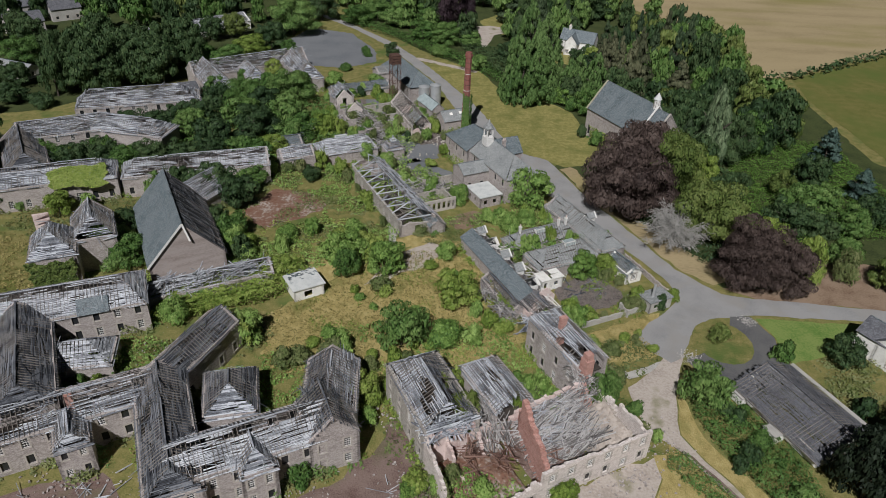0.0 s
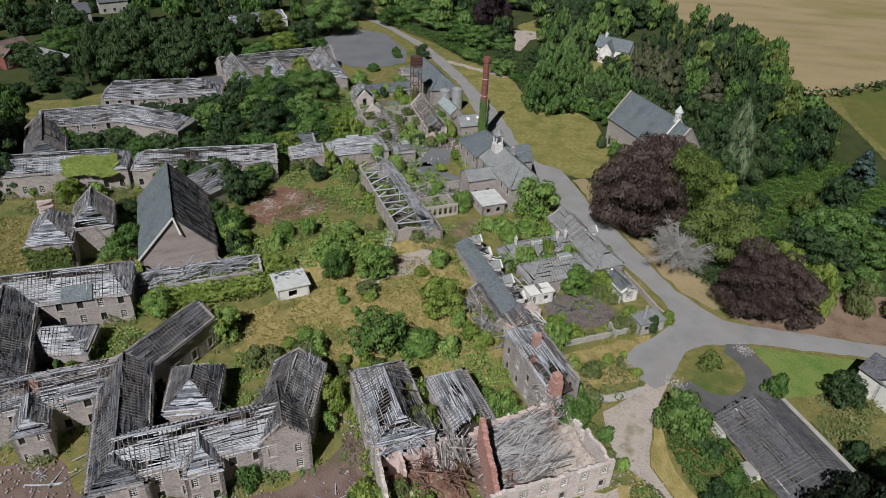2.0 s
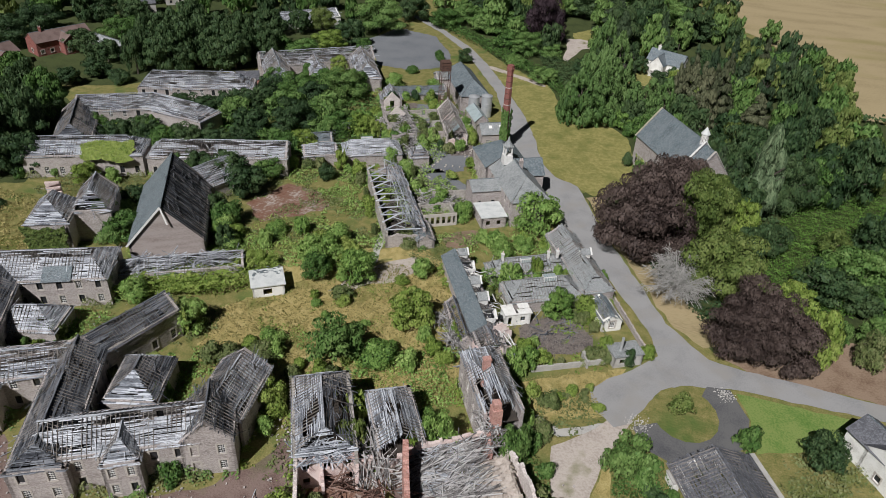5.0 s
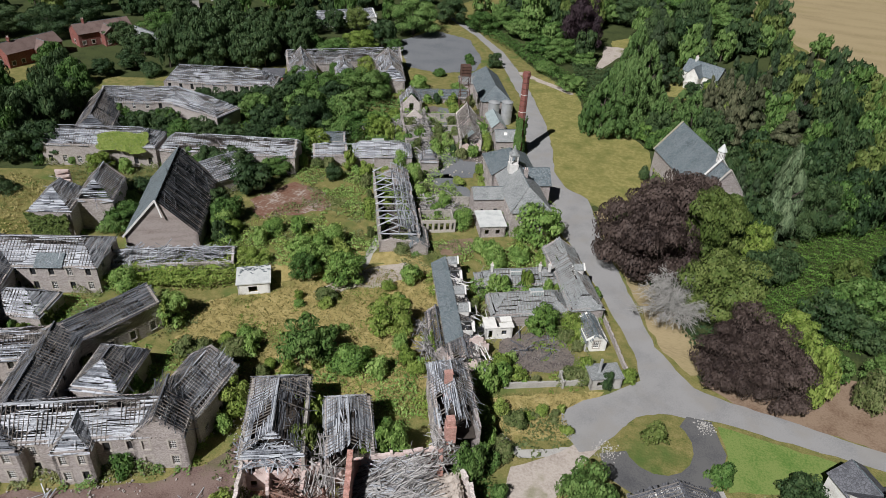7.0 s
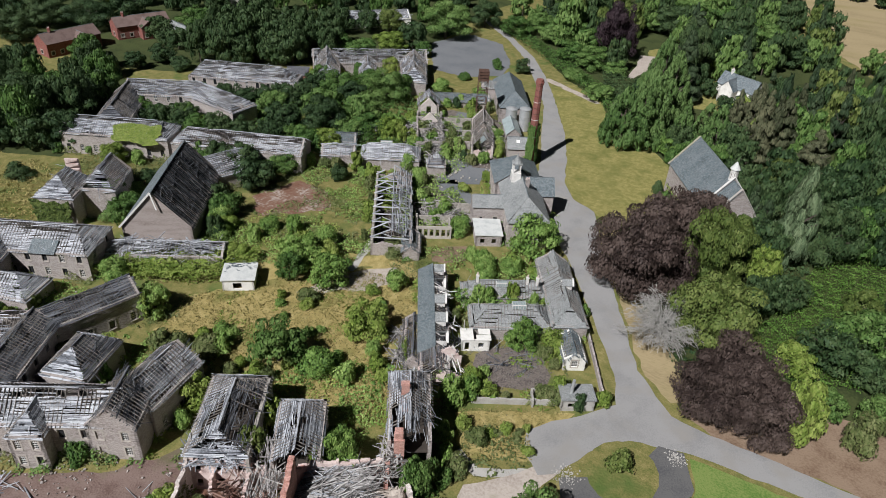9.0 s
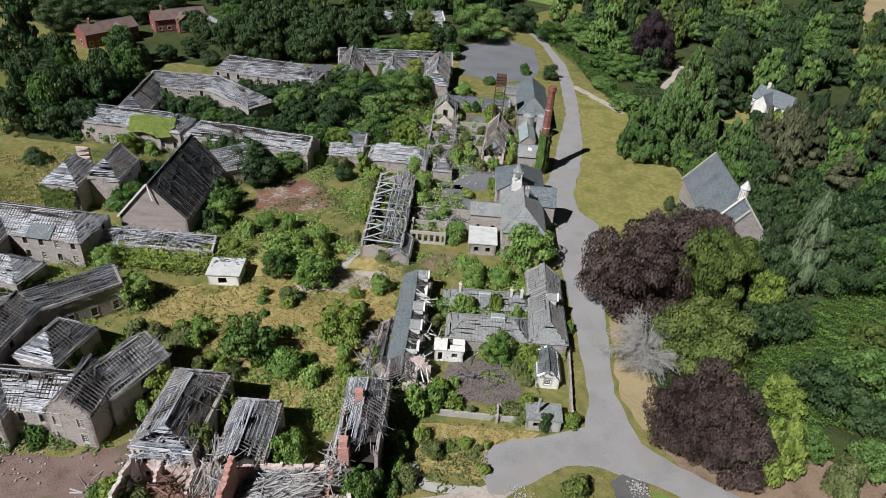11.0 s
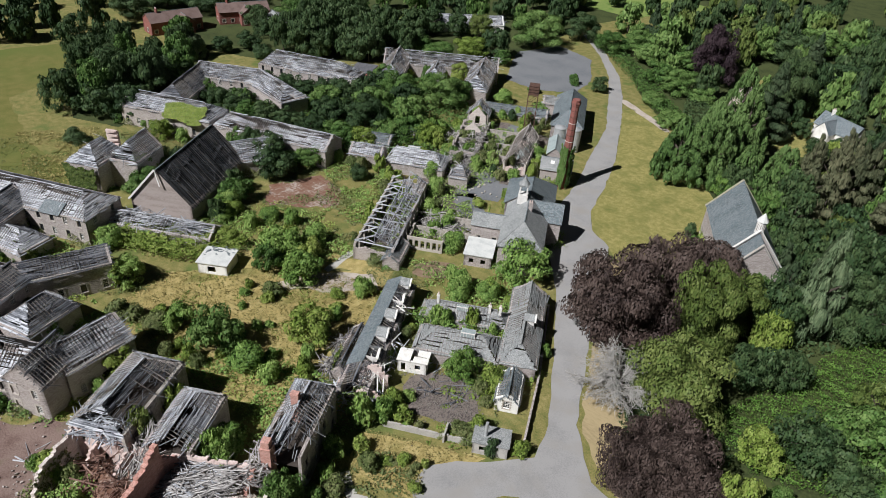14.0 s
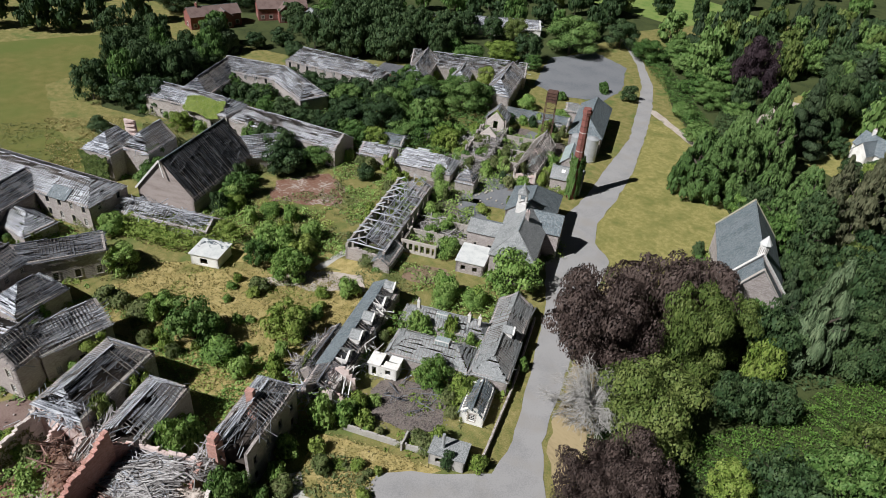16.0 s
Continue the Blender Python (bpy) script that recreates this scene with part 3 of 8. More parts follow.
zone("meadow", [(-10, 259.7), (-3.6, 268.6), (11.1, 256.4), (17.9, 235.2), (33, 228), (40, 219), (42.5, 206), (45.5, 196), (44, 186), (38, 178), (33, 176.5), (28.5, 180.5), (21.9, 184.3), (17.1, 192.1), (12.9, 207.8), (7, 224.7),
                (-4.9, 251.1)], DRY, 0.05, "mown meadow of dry yellowed grass", "meadow")
zone("field", [(-260, 70), (-192, 123.6), (-182.5, 157.4), (-176, 167.6), (-152, 146.5), (-144, 121.5), (-110, 112), (-86, 112), (-78, 104), (-92, 80), (-150, 50)], PASTURE, 0.03,
     "parched pasture field", "field")
zone("stubble_field", [(81, 386), (102, 344), (123, 314), (120, 285), (109, 263), (131, 267), (190, 308), (260, 360), (420, 480), (300, 640), (60, 640), (66, 440)], STUBBLE, 0.06,
     "harvested pale brown field", "field")
zone("field", [(131.6, 265), (128, 240), (130, 215), (131, 180), (190, 150), (420, 300), (430, 470), (262, 356), (191, 305)], PASTURE, 0.05, "parched green-gold pasture", "field")
zone("lawn", [(63, 111), (84.7, 110.4), (79, 104), (74, 101), (69, 99), (65, 97.5), (64.8, 104.9)], LAWN, 0.05, "mown green lawn beside the road", "lawn", 0.3)
zone("garden", [(65, 97), (79, 103), (95, 105), (95, 60), (69, 60), (70, 80), (64, 93)], SCRUB, 0.03, "overgrown garden ground", "garden")
zone("verge", [(31.2, 175), (37.2, 159), (45, 142.5), (51.5, 128.5), (58, 122), (67, 126), (57, 134), (49, 147), (41, 163), (34.5, 177)], STUBBLE, 0.044, "dry grass verge along the trees", "verge", 0.8)
zone("sandy_verge", [(59.5, 121), (70, 121.5), (75, 126), (79, 131), (88, 133), (104, 133), (104, 115.0), (80, 116.6), (66, 117.3)], EARTH, 0.045, "bare sandy verge under trees", "verge")
zone("earth_yard", [(-90, 30), (-78, 52), (-56, 64), (-48, 66.5), (-42, 61), (-34, 56), (-25, 60.5), (-13, 67.5), (-9.6, 71.5), (-7.5, 76), (-6, 84), (-2, 76), (0.5, 66), (6, 58), (10, 40)], DIRT, 0.03,
     "bare reddish earth yard strewn with rubble", "yard", 1.0)
zone("earth_yard", [(5, 58), (19, 66.5), (34, 74), (34.9, 74.4), (34.4, 70), (32.6, 66.6), (28, 62), (24, 52), (20, 40)], SANDY, 0.03,
     "pale compacted earth in front of the ruin", "yard", 0.8)
zone("car_park", [(-68, 283), (-62, 305), (-43, 299), (-31, 277), (-29, 262), (-40, 253), (-53, 254), (-63, 272)], CARPARK, 0.05, "empty slate-grey car park", "car park", 0.6)
zone("concrete_floor", [(-48.4, 143), (-43.4, 156), (-33, 154), (-29, 147), (-41, 136)], SLAB, 0.05, "floor slab of a vanished building, brick and concrete", "floor slab", 1.0)
zone("yard_paving", [(-9, 178), (4, 168), (0, 160), (-4, 166), (-13, 173)], CARPARK, 0.05, "cracked tarmac yard", "yard", 0.6)
zone("yard_paving", [(-28, 222), (-22, 222), (-19.5, 211), (-11.5, 193), (-8, 187), (-3, 189), (-2.3, 178.8), (-12, 173.3), (-14, 178), (-15.5, 186), (-20, 196), (-26, 208)], CARPARK, 0.05, "cracked tarmac yard", "yard", 0.6)
zone("footpath", [(-22, 160), (-20.5, 161), (-12, 146), (-10, 128), (-11.5, 128), (-14, 144)], CONCRETE, 0.055, "narrow broken concrete path", "path", 0.3)
zone("bare_patch", [(-12, 126), (-3, 134), (2, 131), (-6, 122), (-16, 116)], SANDY, 0.04, "trodden sandy ground", "bare ground", 1.2)
zone("slate_heap_ground", [(24, 114), (28.5, 110.2), (32, 111.8), (36, 114), (37.5, 118.2), (35, 122.2), (28.6, 122.6), (25, 120), (23.4, 117)], CHIPS, 0.06, "spread of broken roof slates", "rubble", 0.8)
zone("road", [(-66, 333.3), (-47.7, 316.6), (-25.6, 289.6), (-14.2, 269.8), (-4.9, 251.1), (7, 224.7), (12.9, 207.8), (17.1, 192.1), (21.9, 184.3), (28.5, 180.5), (31, 174), (37, 158),
              (44.8, 141.6), (51, 127.4), (58.7, 118.9), (65.1, 117.6), (74, 117.2), (91.5, 115.5), (160, 108), (160, 104), (89.5, 111.6), (77, 111.8), (63.3, 112), (53.5, 110), (51.3, 108.2),
              (48.2, 104.4), (44.6, 97.7), (42.5, 96.4), (39, 99.5), (38, 104), (41, 108), (45, 111.5), (49.6, 116.9), (47.5, 124.3), (40.7, 136.4), (34.3, 147.4), (28.4, 157.4), (19.8, 167.7),
              (10.6, 185.7), (6.9, 202.5), (0.8, 220.5), (-5.9, 242.8), (-17.4, 265.3), (-29, 287.2), (-42.5, 305.5), (-67.6, 331.7)], TARMAC, 0.07, "grey worn tarmac road", "road", 0.25)
zone("lane", [(45.5, 99.0), (42.2, 91), (41.1, 87.5), (39.9, 82), (39.6, 79), (41.0, 76), (46.1, 67.4), (54, 54), (52.4, 53), (44.3, 67.2), (39.1, 75.2), (37.3, 77.2), (34.8, 78.8), (33.9, 82.8), (33.2, 89.4), (36.5, 92.2), (39.6, 95.2), (42, 98.5)], SANDY, 0.06,
     "pale gravelled lane along the hedge", "lane", 0.25)
zone("grass_strip", [(40.3, 74.9), (45.5, 66.9), (53.4, 53.8), (52.9, 53.4), (45.0, 66.7), (39.8, 74.7)], DIRT, 0.075, "dark weedy strip between the lane's wheel tracks", "grass strip", 0.12)
zone("verge", [(42.4, 90), (41.3, 87.5), (40.1, 82), (39.8, 79), (41.3, 76), (46.3, 67.4), (54.4, 54), (57, 55.5), (49.2, 68.6), (44.4, 76.6), (42.9, 81), (42.7, 86)], GOLD, 0.04, "straw-coloured verge beside the lane", "verge", 0.3)
zone("verge", [(34.2, 74.6), (36.2, 74.8), (37.4, 77), (39, 75), (44.2, 67), (52.2, 53), (46, 46), (24, 46), (28.2, 61.8), (32.8, 66.4), (34.6, 70)], GOLD, 0.035, "dry straw grass beyond the earth yard", "verge", 0.5)
zone("lane_branch", [(-16, 268), (-13, 270), (5, 260), (10, 256), (9, 254.5), (3, 258)], SANDY, 0.065, "pale gravel side track", "track", 0.3)
zone("drive", [(58, 111.2), (62, 111.6), (64.6, 105), (63, 98), (58, 93.5), (52, 91.5), (47, 93.5), (45.5, 97.5), (50, 100), (55, 103)], DRIVE, 0.075, "dark tarmac drive curving round a grass island", "drive", 0.2)
zone("grass_island", [(54.0 + 5.6 * math.cos(i * math.pi / 8), 103.1 + 6.4 * math.sin(i * math.pi / 8)) for i in range(16)], SCRUB, 0.10, "round traffic island of dry grass", "grass island", 0.2)
zone("path", [(30, 95.5), (34, 93.4), (42, 97.2), (42.5, 95.8), (34, 91.6), (29, 93.6)], CONCRETE, 0.05, "broken concrete footpath", "path", 0.3)

zone("bare_patch", [(3, 140), (8, 142.5), (11, 148), (7, 149.5), (3, 147), (1, 143)], EARTH, 0.05, "bare reddish earth behind the long range", "bare ground", 0.8)
zone("works_yard", [(-42, 206), (-30, 222), (-14, 222), (-4, 214), (2, 196), (2, 186), (-6, 176), (0, 166), (2, 158), (-8, 148), (-14, 156), (-24, 172), (-36, 186)], CHIPS, 0.03, "grey yard strewn with slate and rubble", "yard", 1.5)
zone("farm_garden", [(38, 270), (55, 270), (58, 288), (48, 306), (36, 330), (22, 344), (12, 330), (14, 312), (28, 306), (38, 292)], DRY, 0.045, "mown garden lawn beside the farmhouse", "lawn", 0.8)
zone("farm_drive", [(10, 320), (16, 322), (23, 320), (23, 311), (18, 307), (15.8, 296), (14, 288), (11.6, 289), (12, 304)], SANDY, 0.06, "pale gravel drive to the farmhouse", "drive", 0.4)
zone("far_field", [(-110, 372), (-62, 372), (-40, 425), (-118, 440)], LAWN, 0.03, "pale green field beyond the wood", "field")
zone("woodland_floor", [(-70, 341), (-62, 372), (-40, 426), (62, 402), (66, 440), (60, 640), (-300, 640), (-262, 340), (-142, 425), (-112, 372)], WOODFLOOR, 0.02, "leaf litter, tree shade put into its colour", "woodland floor")
zone("court_grass", [(-30, 90), (-13, 88), (2, 92), (17, 97), (15, 108), (6, 128), (-4, 134), (-12, 128), (-24, 116), (-34, 104)], GOLD, 0.025, "tall dry golden grass in the court", "grass", 1.5)
zone("court_grass", [(-30, 116), (-24, 116), (-12, 128), (-4, 134), (2, 131), (6, 128), (13, 112), (17, 100), (21, 101), (14, 116), (6, 133), (-3, 138), (-14, 134), (-28, 124)], GOLD, 0.027, "trampled dry grass round the court", "grass", 1.5)
zone("court_grass", [(26, 102), (30, 94), (41, 98.5), (38, 104), (44, 111.5), (30, 104.6)], GOLD, 0.028, "dry golden grass before the yard wall", "grass", 0.8)

# ---- the front block ----
admin = thing("admin_building", (-27, 68, 0), "roofless two-storey stone range with stripped roof battens", "ruined building")
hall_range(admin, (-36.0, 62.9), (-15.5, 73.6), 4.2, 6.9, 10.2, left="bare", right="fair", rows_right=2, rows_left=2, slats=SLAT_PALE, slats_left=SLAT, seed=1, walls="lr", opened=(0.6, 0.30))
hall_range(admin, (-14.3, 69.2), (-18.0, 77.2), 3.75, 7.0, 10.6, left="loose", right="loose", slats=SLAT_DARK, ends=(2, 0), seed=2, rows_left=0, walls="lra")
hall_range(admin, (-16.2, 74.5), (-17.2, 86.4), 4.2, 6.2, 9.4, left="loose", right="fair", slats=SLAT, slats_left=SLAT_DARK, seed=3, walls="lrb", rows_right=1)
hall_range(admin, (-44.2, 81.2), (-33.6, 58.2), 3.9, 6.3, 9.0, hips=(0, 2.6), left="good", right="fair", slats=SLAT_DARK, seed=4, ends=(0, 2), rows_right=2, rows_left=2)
hall_range(admin, (-25.9, 67.2), (-23.4, 62.3), 2.5, 6.8, 9.4, hips=(0, 2.4), left="fair", right="fair", slats=SLAT, seed=5, ends=(0, 2), walls="lrb", win=(0.9, 1.75))
west_range = thing("west_range", (-60, 72, 0), "long two-storey stone range, roof timbers exposed", "ruined building")
hall_range(west_range, (-79, 59.8), (-44.2, 79.4), 4.1, 6.2, 8.7, left="wreck", right="bare", slats=SLAT, seed=6, rows_right=2, walls="lr", opened=(0.5, 0.42))
hall_range(west_range, (-53.6, 71.0), (-50.6, 65.6), 2.4, 6.0, 8.1, hips=(0, 1.2), left="fair", right="fair", slats=SLAT, seed=7, ends=(0, 2), walls="lrb", win=(0.8, 1.3))
chimney_stack(west_range, -54.6, 73.6, 5, 8.4, 1.0, 0.7, mat=SALMON, pots=0)
shed = thing("long_shed", (-41, 88, 0), "stone shed range with dark slatted roof", "ruined building")
hall_range(shed, (-43.6, 81.6), (-38.4, 96.4), 3.3, 6.1, 8.6, left="good", right="fair", slats=SLAT_DARK, seed=8, rows_right=1)
pav = thing("pavilion", (-33, 80, 0), "small pavilion with hipped slatted roof", "outbuilding")
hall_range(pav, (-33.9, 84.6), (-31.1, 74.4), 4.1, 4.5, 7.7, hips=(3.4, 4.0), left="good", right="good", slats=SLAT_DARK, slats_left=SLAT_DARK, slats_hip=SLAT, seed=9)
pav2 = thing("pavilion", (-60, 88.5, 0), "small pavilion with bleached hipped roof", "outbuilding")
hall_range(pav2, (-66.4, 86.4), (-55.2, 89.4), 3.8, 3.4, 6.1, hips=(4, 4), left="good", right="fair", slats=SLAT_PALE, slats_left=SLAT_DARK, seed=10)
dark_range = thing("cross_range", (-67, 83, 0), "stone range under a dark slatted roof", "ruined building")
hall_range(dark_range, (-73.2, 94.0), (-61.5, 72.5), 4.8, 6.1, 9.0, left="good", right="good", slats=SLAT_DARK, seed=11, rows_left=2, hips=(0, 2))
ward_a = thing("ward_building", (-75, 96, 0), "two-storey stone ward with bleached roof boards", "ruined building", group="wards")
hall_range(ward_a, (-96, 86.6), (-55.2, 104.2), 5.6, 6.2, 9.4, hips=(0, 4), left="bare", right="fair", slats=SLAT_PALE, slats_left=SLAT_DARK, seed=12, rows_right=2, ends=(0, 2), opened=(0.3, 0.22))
block_g = thing("tower_block", (-74, 116, 0), "ivy-clad stone block with hipped roofs and a broken brick stack", "ruined building")
hall_range(block_g, (-75.4, 110.2), (-79.4, 119.2), 4.2, 7.5, 11.2, hips=(3.8, 2), left="fair", right="good", slats=SLAT, slats_left=SLAT, seed=13)
hall_range(block_g, (-70.4, 117.4), (-75.4, 127.2), 4.0, 7.5, 11.4, hips=(3, 0), left="fair", right="bare", slats=SLAT, seed=14)
great_hall = thing("great_hall", (-57, 127, 0), "tall hall, one roof slope slated and one bare", "hall")
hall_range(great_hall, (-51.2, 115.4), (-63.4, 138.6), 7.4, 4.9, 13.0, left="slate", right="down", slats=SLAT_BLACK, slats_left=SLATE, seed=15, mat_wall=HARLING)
for s in (-1, 1):
    bag = Bag()
    bag.stick((-51.0 + 6.9 * s, 115.0 + 3.6 * s, 4.6) if s < 0 else (-50.0, 115.1, 9.4), (-51.0, 115.0, 13.25), 0.1, 0.4)
    part("bargeboard", bag, PAINT, great_hall)
low_r = thing("collapsed_corridor", (-46, 114, 0), "collapsed corridor range with bleached roof timbers", "ruined building")
hall_range(low_r, (-58.0, 106.6), (-35.6, 118.6), 3.1, 2.4, 4.2, left="bare", right="wreck", slats=SLAT_PALE, seed=16)
ward_b = thing("ward_building", (-63, 158, 0), "long low ward with stripped pale roof", "ruined building", group="wards")
hall_range(ward_b, (-79.5, 152.0), (-46.5, 163.5), 4.6, 5.4, 8.2, hips=(3, 0), left="fair", right="bare", slats=SLAT_PALE, seed=17, rows_right=1, opened=(0.2, 0.25))
ward_c = thing("ward_building", (-94, 146, 0), "two-storey ward with ivy over one slope", "ruined building", group="wards")
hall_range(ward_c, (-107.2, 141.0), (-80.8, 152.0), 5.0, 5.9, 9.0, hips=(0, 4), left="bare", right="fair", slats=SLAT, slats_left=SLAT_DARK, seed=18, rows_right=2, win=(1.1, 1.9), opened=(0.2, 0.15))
ward_d = thing("ward_building", (-98, 174, 0), "ward ranges with hipped dark and pale roofs", "ruined building", group="wards")
hall_range(ward_d, (-114.2, 169.5), (-101.5, 149.5), 4.8, 5.0, 8.9, hips=(0, 3), left="good", right="good", slats=SLAT_DARK, seed=19)
hall_range(ward_d, (-114.0, 168.4), (-94.5, 178.6), 4.6, 6.2, 9.3, left="fair", right="loose", slats=SLAT, seed=20, rows_right=2)
hall_range(ward_d, (-96.5, 178.4), (-76.0, 175.2), 4.6, 6.0, 9.2, hips=(0, 5), left="fair", right="bare", slats=SLAT, seed=21)
ward_e = thing("ward_building", (-92, 197, 0), "ward with hipped roof open to the rafters", "ruined building", group="wards")
hall_range(ward_e, (-109, 190.8), (-76.8, 203.0), 5.0, 6.4, 10.2, hips=(4, 6), left="fair", right="bare", slats=SLAT, seed=22, rows_right=2, opened=(0.2, 0.2))
ward_f = thing("ward_building", (-70, 236, 0), "far ward of linked hipped ranges", "ruined building", group="wards")
hall_range(ward_f, (-88, 227), (-54.5, 250.3), 4.4, 4.6, 8.2, left="bare", right="wreck", slats=SLAT_PALE, seed=23, opened=(0.2, 0.3))
hall_range(ward_f, (-84.5, 231), (-71.6, 211.5), 4.2, 5.2, 9.0, hips=(0, 4), left="fair", right="fair", slats=SLAT, seed=24)
hall_range(ward_f, (-57.5, 246), (-46.6, 225.5), 4.2, 5.2, 9.0, hips=(0, 4), left="fair", right="fair", slats=SLAT, seed=25)
hall_range(ward_f, (-72.0, 238), (-64.5, 226), 3.0, 4.0, 6.5, hips=(0, 3), left="fair", right="fair", slats=SLAT, seed=26)

hall_range(great_hall, (-61.5, 138.0), (-56.0, 150.0), 3.8, 4.6, 8.6, left="fair", right="fair", slats=SLAT, seed=27, walls="lr")

# ---- the burnt-out south-east block ----
ward_p = thing("ruined_wing", (-1.5, 78, 0), "stone wing with stripped grey roof", "ruined building", group="ruined wings")
hall_range(ward_p, (-4.3, 86.4), (2.7, 72.0), 4.5, 7.5, 10.2, hips=(3.4, 2.2), mat_wall=ASHLAR, rows_right=2, left="loose", right="fair", slats=SLAT, slats_left=SLAT_DARK, slats_hip=SLAT, seed=31, walls="lra",
           gaps=(((0.24, 0.46, 0.45, 1.0), (0.46, 0.86, 0.35, 1.0)), ()))
ward_m = thing("ruined_wing", (9, 83, 0), "short wing with sagging battens", "ruined building", group="ruined wings")
hall_range(ward_m, (6.6, 87.4), (12.2, 77.2), 3.5, 6.6, 8.9, hips=(2.6, 0), left="fair", right="fair", slats=SLAT, slats_left=SLAT, slats_hip=SLAT_PALE, seed=32, walls="lra",
           gaps=(((0.35, 0.62, 0.0, 0.3),), ((0.42, 0.6, 0.0, 0.24),)))
ward_q = thing("ruined_wing", (22, 93, 0), "long wing with skeletal roof and brick stacks", "ruined building", group="ruined wings")
hall_range(ward_q, (18.7, 99.4), (25.4, 86.6), 3.2, 8.1, 10.6, hips=(2.4, 0), left="loose", right="fair", slats=SLAT, slats_left=SLAT, slats_hip=SLAT_PALE, seed=33, rows_right=2, rows_left=2, walls="lra",
           gaps=(((0.78, 1.0, 0.25, 1.0),), ((0.55, 0.8, 0.55, 1.0), (0.86, 1.0, 0.1, 1.0))))
chimney_stack(ward_q, 21.0, 93.4, 6, 11.8, 1.2, 0.8, mat=SALMON, pots=0)


def broken_wall(bag, p, q, z0, z1, thick, rng, ragged=1.2, holes=(), z2=None):
    """A wall whose top is broken off unevenly."""
    p, q = Vector((*p, 0)), Vector((*q, 0))
    d = q - p
    length = d.length
    d.normalize()
    inn = Vector((-d.y, d.x, 0)) * thick
    low = max([h[1] + h[3] + 0.05 for h in holes], default=z0)
    if holes:
        wall(bag, p, q, z0, low, thick, holes)
    steps = []
    k = 0.0
    while k < length - 0.05:
        s = min(rng.uniform(0.35, 0.9), length - k)
        if length - k - s < 0.3:
            s = length - k
        mid = k + s / 2
        top = z1 + ((z1 if z2 is None else z2) - z1) * mid / length + ragged * (noise.noise(Vector((p.x + mid * 0.5, p.y, 1))) * 1.3 - 0.3) + rng.uniform(-0.15, 0.15)
        steps.append((k, k + s, max(top, low + 0.15)))
        k += s
    ring = [p + Vector((0, 0, low)), p + d * length + Vector((0, 0, low))]
    for a, b, t in reversed(steps):
        ring += [p + d * b + Vector((0, 0, t)), p + d * a + Vector((0, 0, t + rng.uniform(-0.1, 0.1)))]
    bag.prism(ring, inn)


def timber_heap(name, spots, label, seed, mat, fan=0.9):
    """Fallen beams and battens heaped at random; spots: x, y, reach along, reach across, height, count, turn."""
    rng = random.Random(seed)
    bag = Bag()
    for x, y, rx, ry, h, n, turn in spots:
        c, s = math.cos(radians(turn)), math.sin(radians(turn))
        for _ in range(n):
            a, b = rng.gauss(0, 0.45), rng.gauss(0, 0.45)
            z = h * max(0.05, 1 - (a * a + b * b) * 0.8) * rng.uniform(0.5, 1.1) + 0.15
            px, py = x + c * a * rx - s * b * ry, y + s * a * rx + c * b * ry
            ln = rng.uniform(1.5, 5.5)
            yaw = rng.gauss(radians(turn + 20), fan)
            el = rng.gauss(0, 0.28)
            dd = Vector((math.cos(yaw) * math.cos(el), math.sin(yaw) * math.cos(el), math.sin(el))) * ln / 2
            m = Vector((px, py, z))
            w = rng.choice((0.07, 0.09, 0.12, 0.17))
            bag.stick(m - dd, m + dd, w, w * rng.uniform(0.5, 1.0), up=Vector((rng.uniform(-0.4, 0.4), rng.uniform(-0.4, 0.4), 1)))
    return solo(name, bag, mat, label, "timber debris", kind="stuff")


ruin = thing("burnt_out_block", (16, 71, 0), "burnt-out two-storey stone block, walls broken and pink inside", "ruined building")
rng = random.Random(5)
UDIR = Vector((0.882, 0.471, 0))
NDIR = Vector((-0.471, 0.882, 0))
for a, b, z1, z2, mat, rag, wins in (
        ((4.5, 59.0), (10.0, 61.9), 0.7, 1.4, RUINSTONE, 0.7, 0), ((10.0, 61.9), (15.6, 64.9), 3.3, 4.2, RUINSTONE, 0.9, 2), ((15.6, 64.9), (33.0, 74.2), 6.1, 5.6, RUINSTONE, 0.7, 6),
        ((33.0, 74.2), (29.6, 80.6), 5.4, 5.0, RUINSTONE, 0.9, 0), ((29.6, 80.6), (26.4, 83.6), 4.6, 5.4, RUINSTONE, 1.2, 0),
        ((24.2, 84.2), (13.8, 78.6), 6.4, 6.0, PLASTER, 0.9, 4), ((13.8, 78.6), (6.5, 74.8), 5.0, 4.4, PLASTER, 1.6, 2), ((6.5, 74.8), (-1.6, 70.6), 5.4, 7.0, PLASTER, 1.6, 3),
        ((-1.6, 70.6), (1.4, 63.4), 7.0, 5.0, RUINSTONE, 1.0, 0), ((1.4, 63.4), (4.5, 59.0), 4.6, 0.9, RUINSTONE, 1.1, 0)):
    bag = Bag()
    span = (Vector(b) - Vector(a)).length
    holes = [(span * (i + 0.5) / wins, zz, 0.95, 1.5) for i in range(wins) for zz in (0.7, 3.6) if zz < z1 - 1.5]
    broken_wall(bag, a, b, -1.0, z1, 0.55, rng, rag, holes, z2)
    part("wall", bag, mat, ruin)
    if mat is RUINSTONE and wins:
        dd = Vector((b[0] - a[0], b[1] - a[1], 0)).normalized()
        for h in holes:
            put_window(ruin, Vector((*a, 0)) + dd * h[0] + Vector((0, 0, h[1])), math.atan2(dd.y, dd.x) + math.pi, h[2], h[3], rng.random() > 0.5)
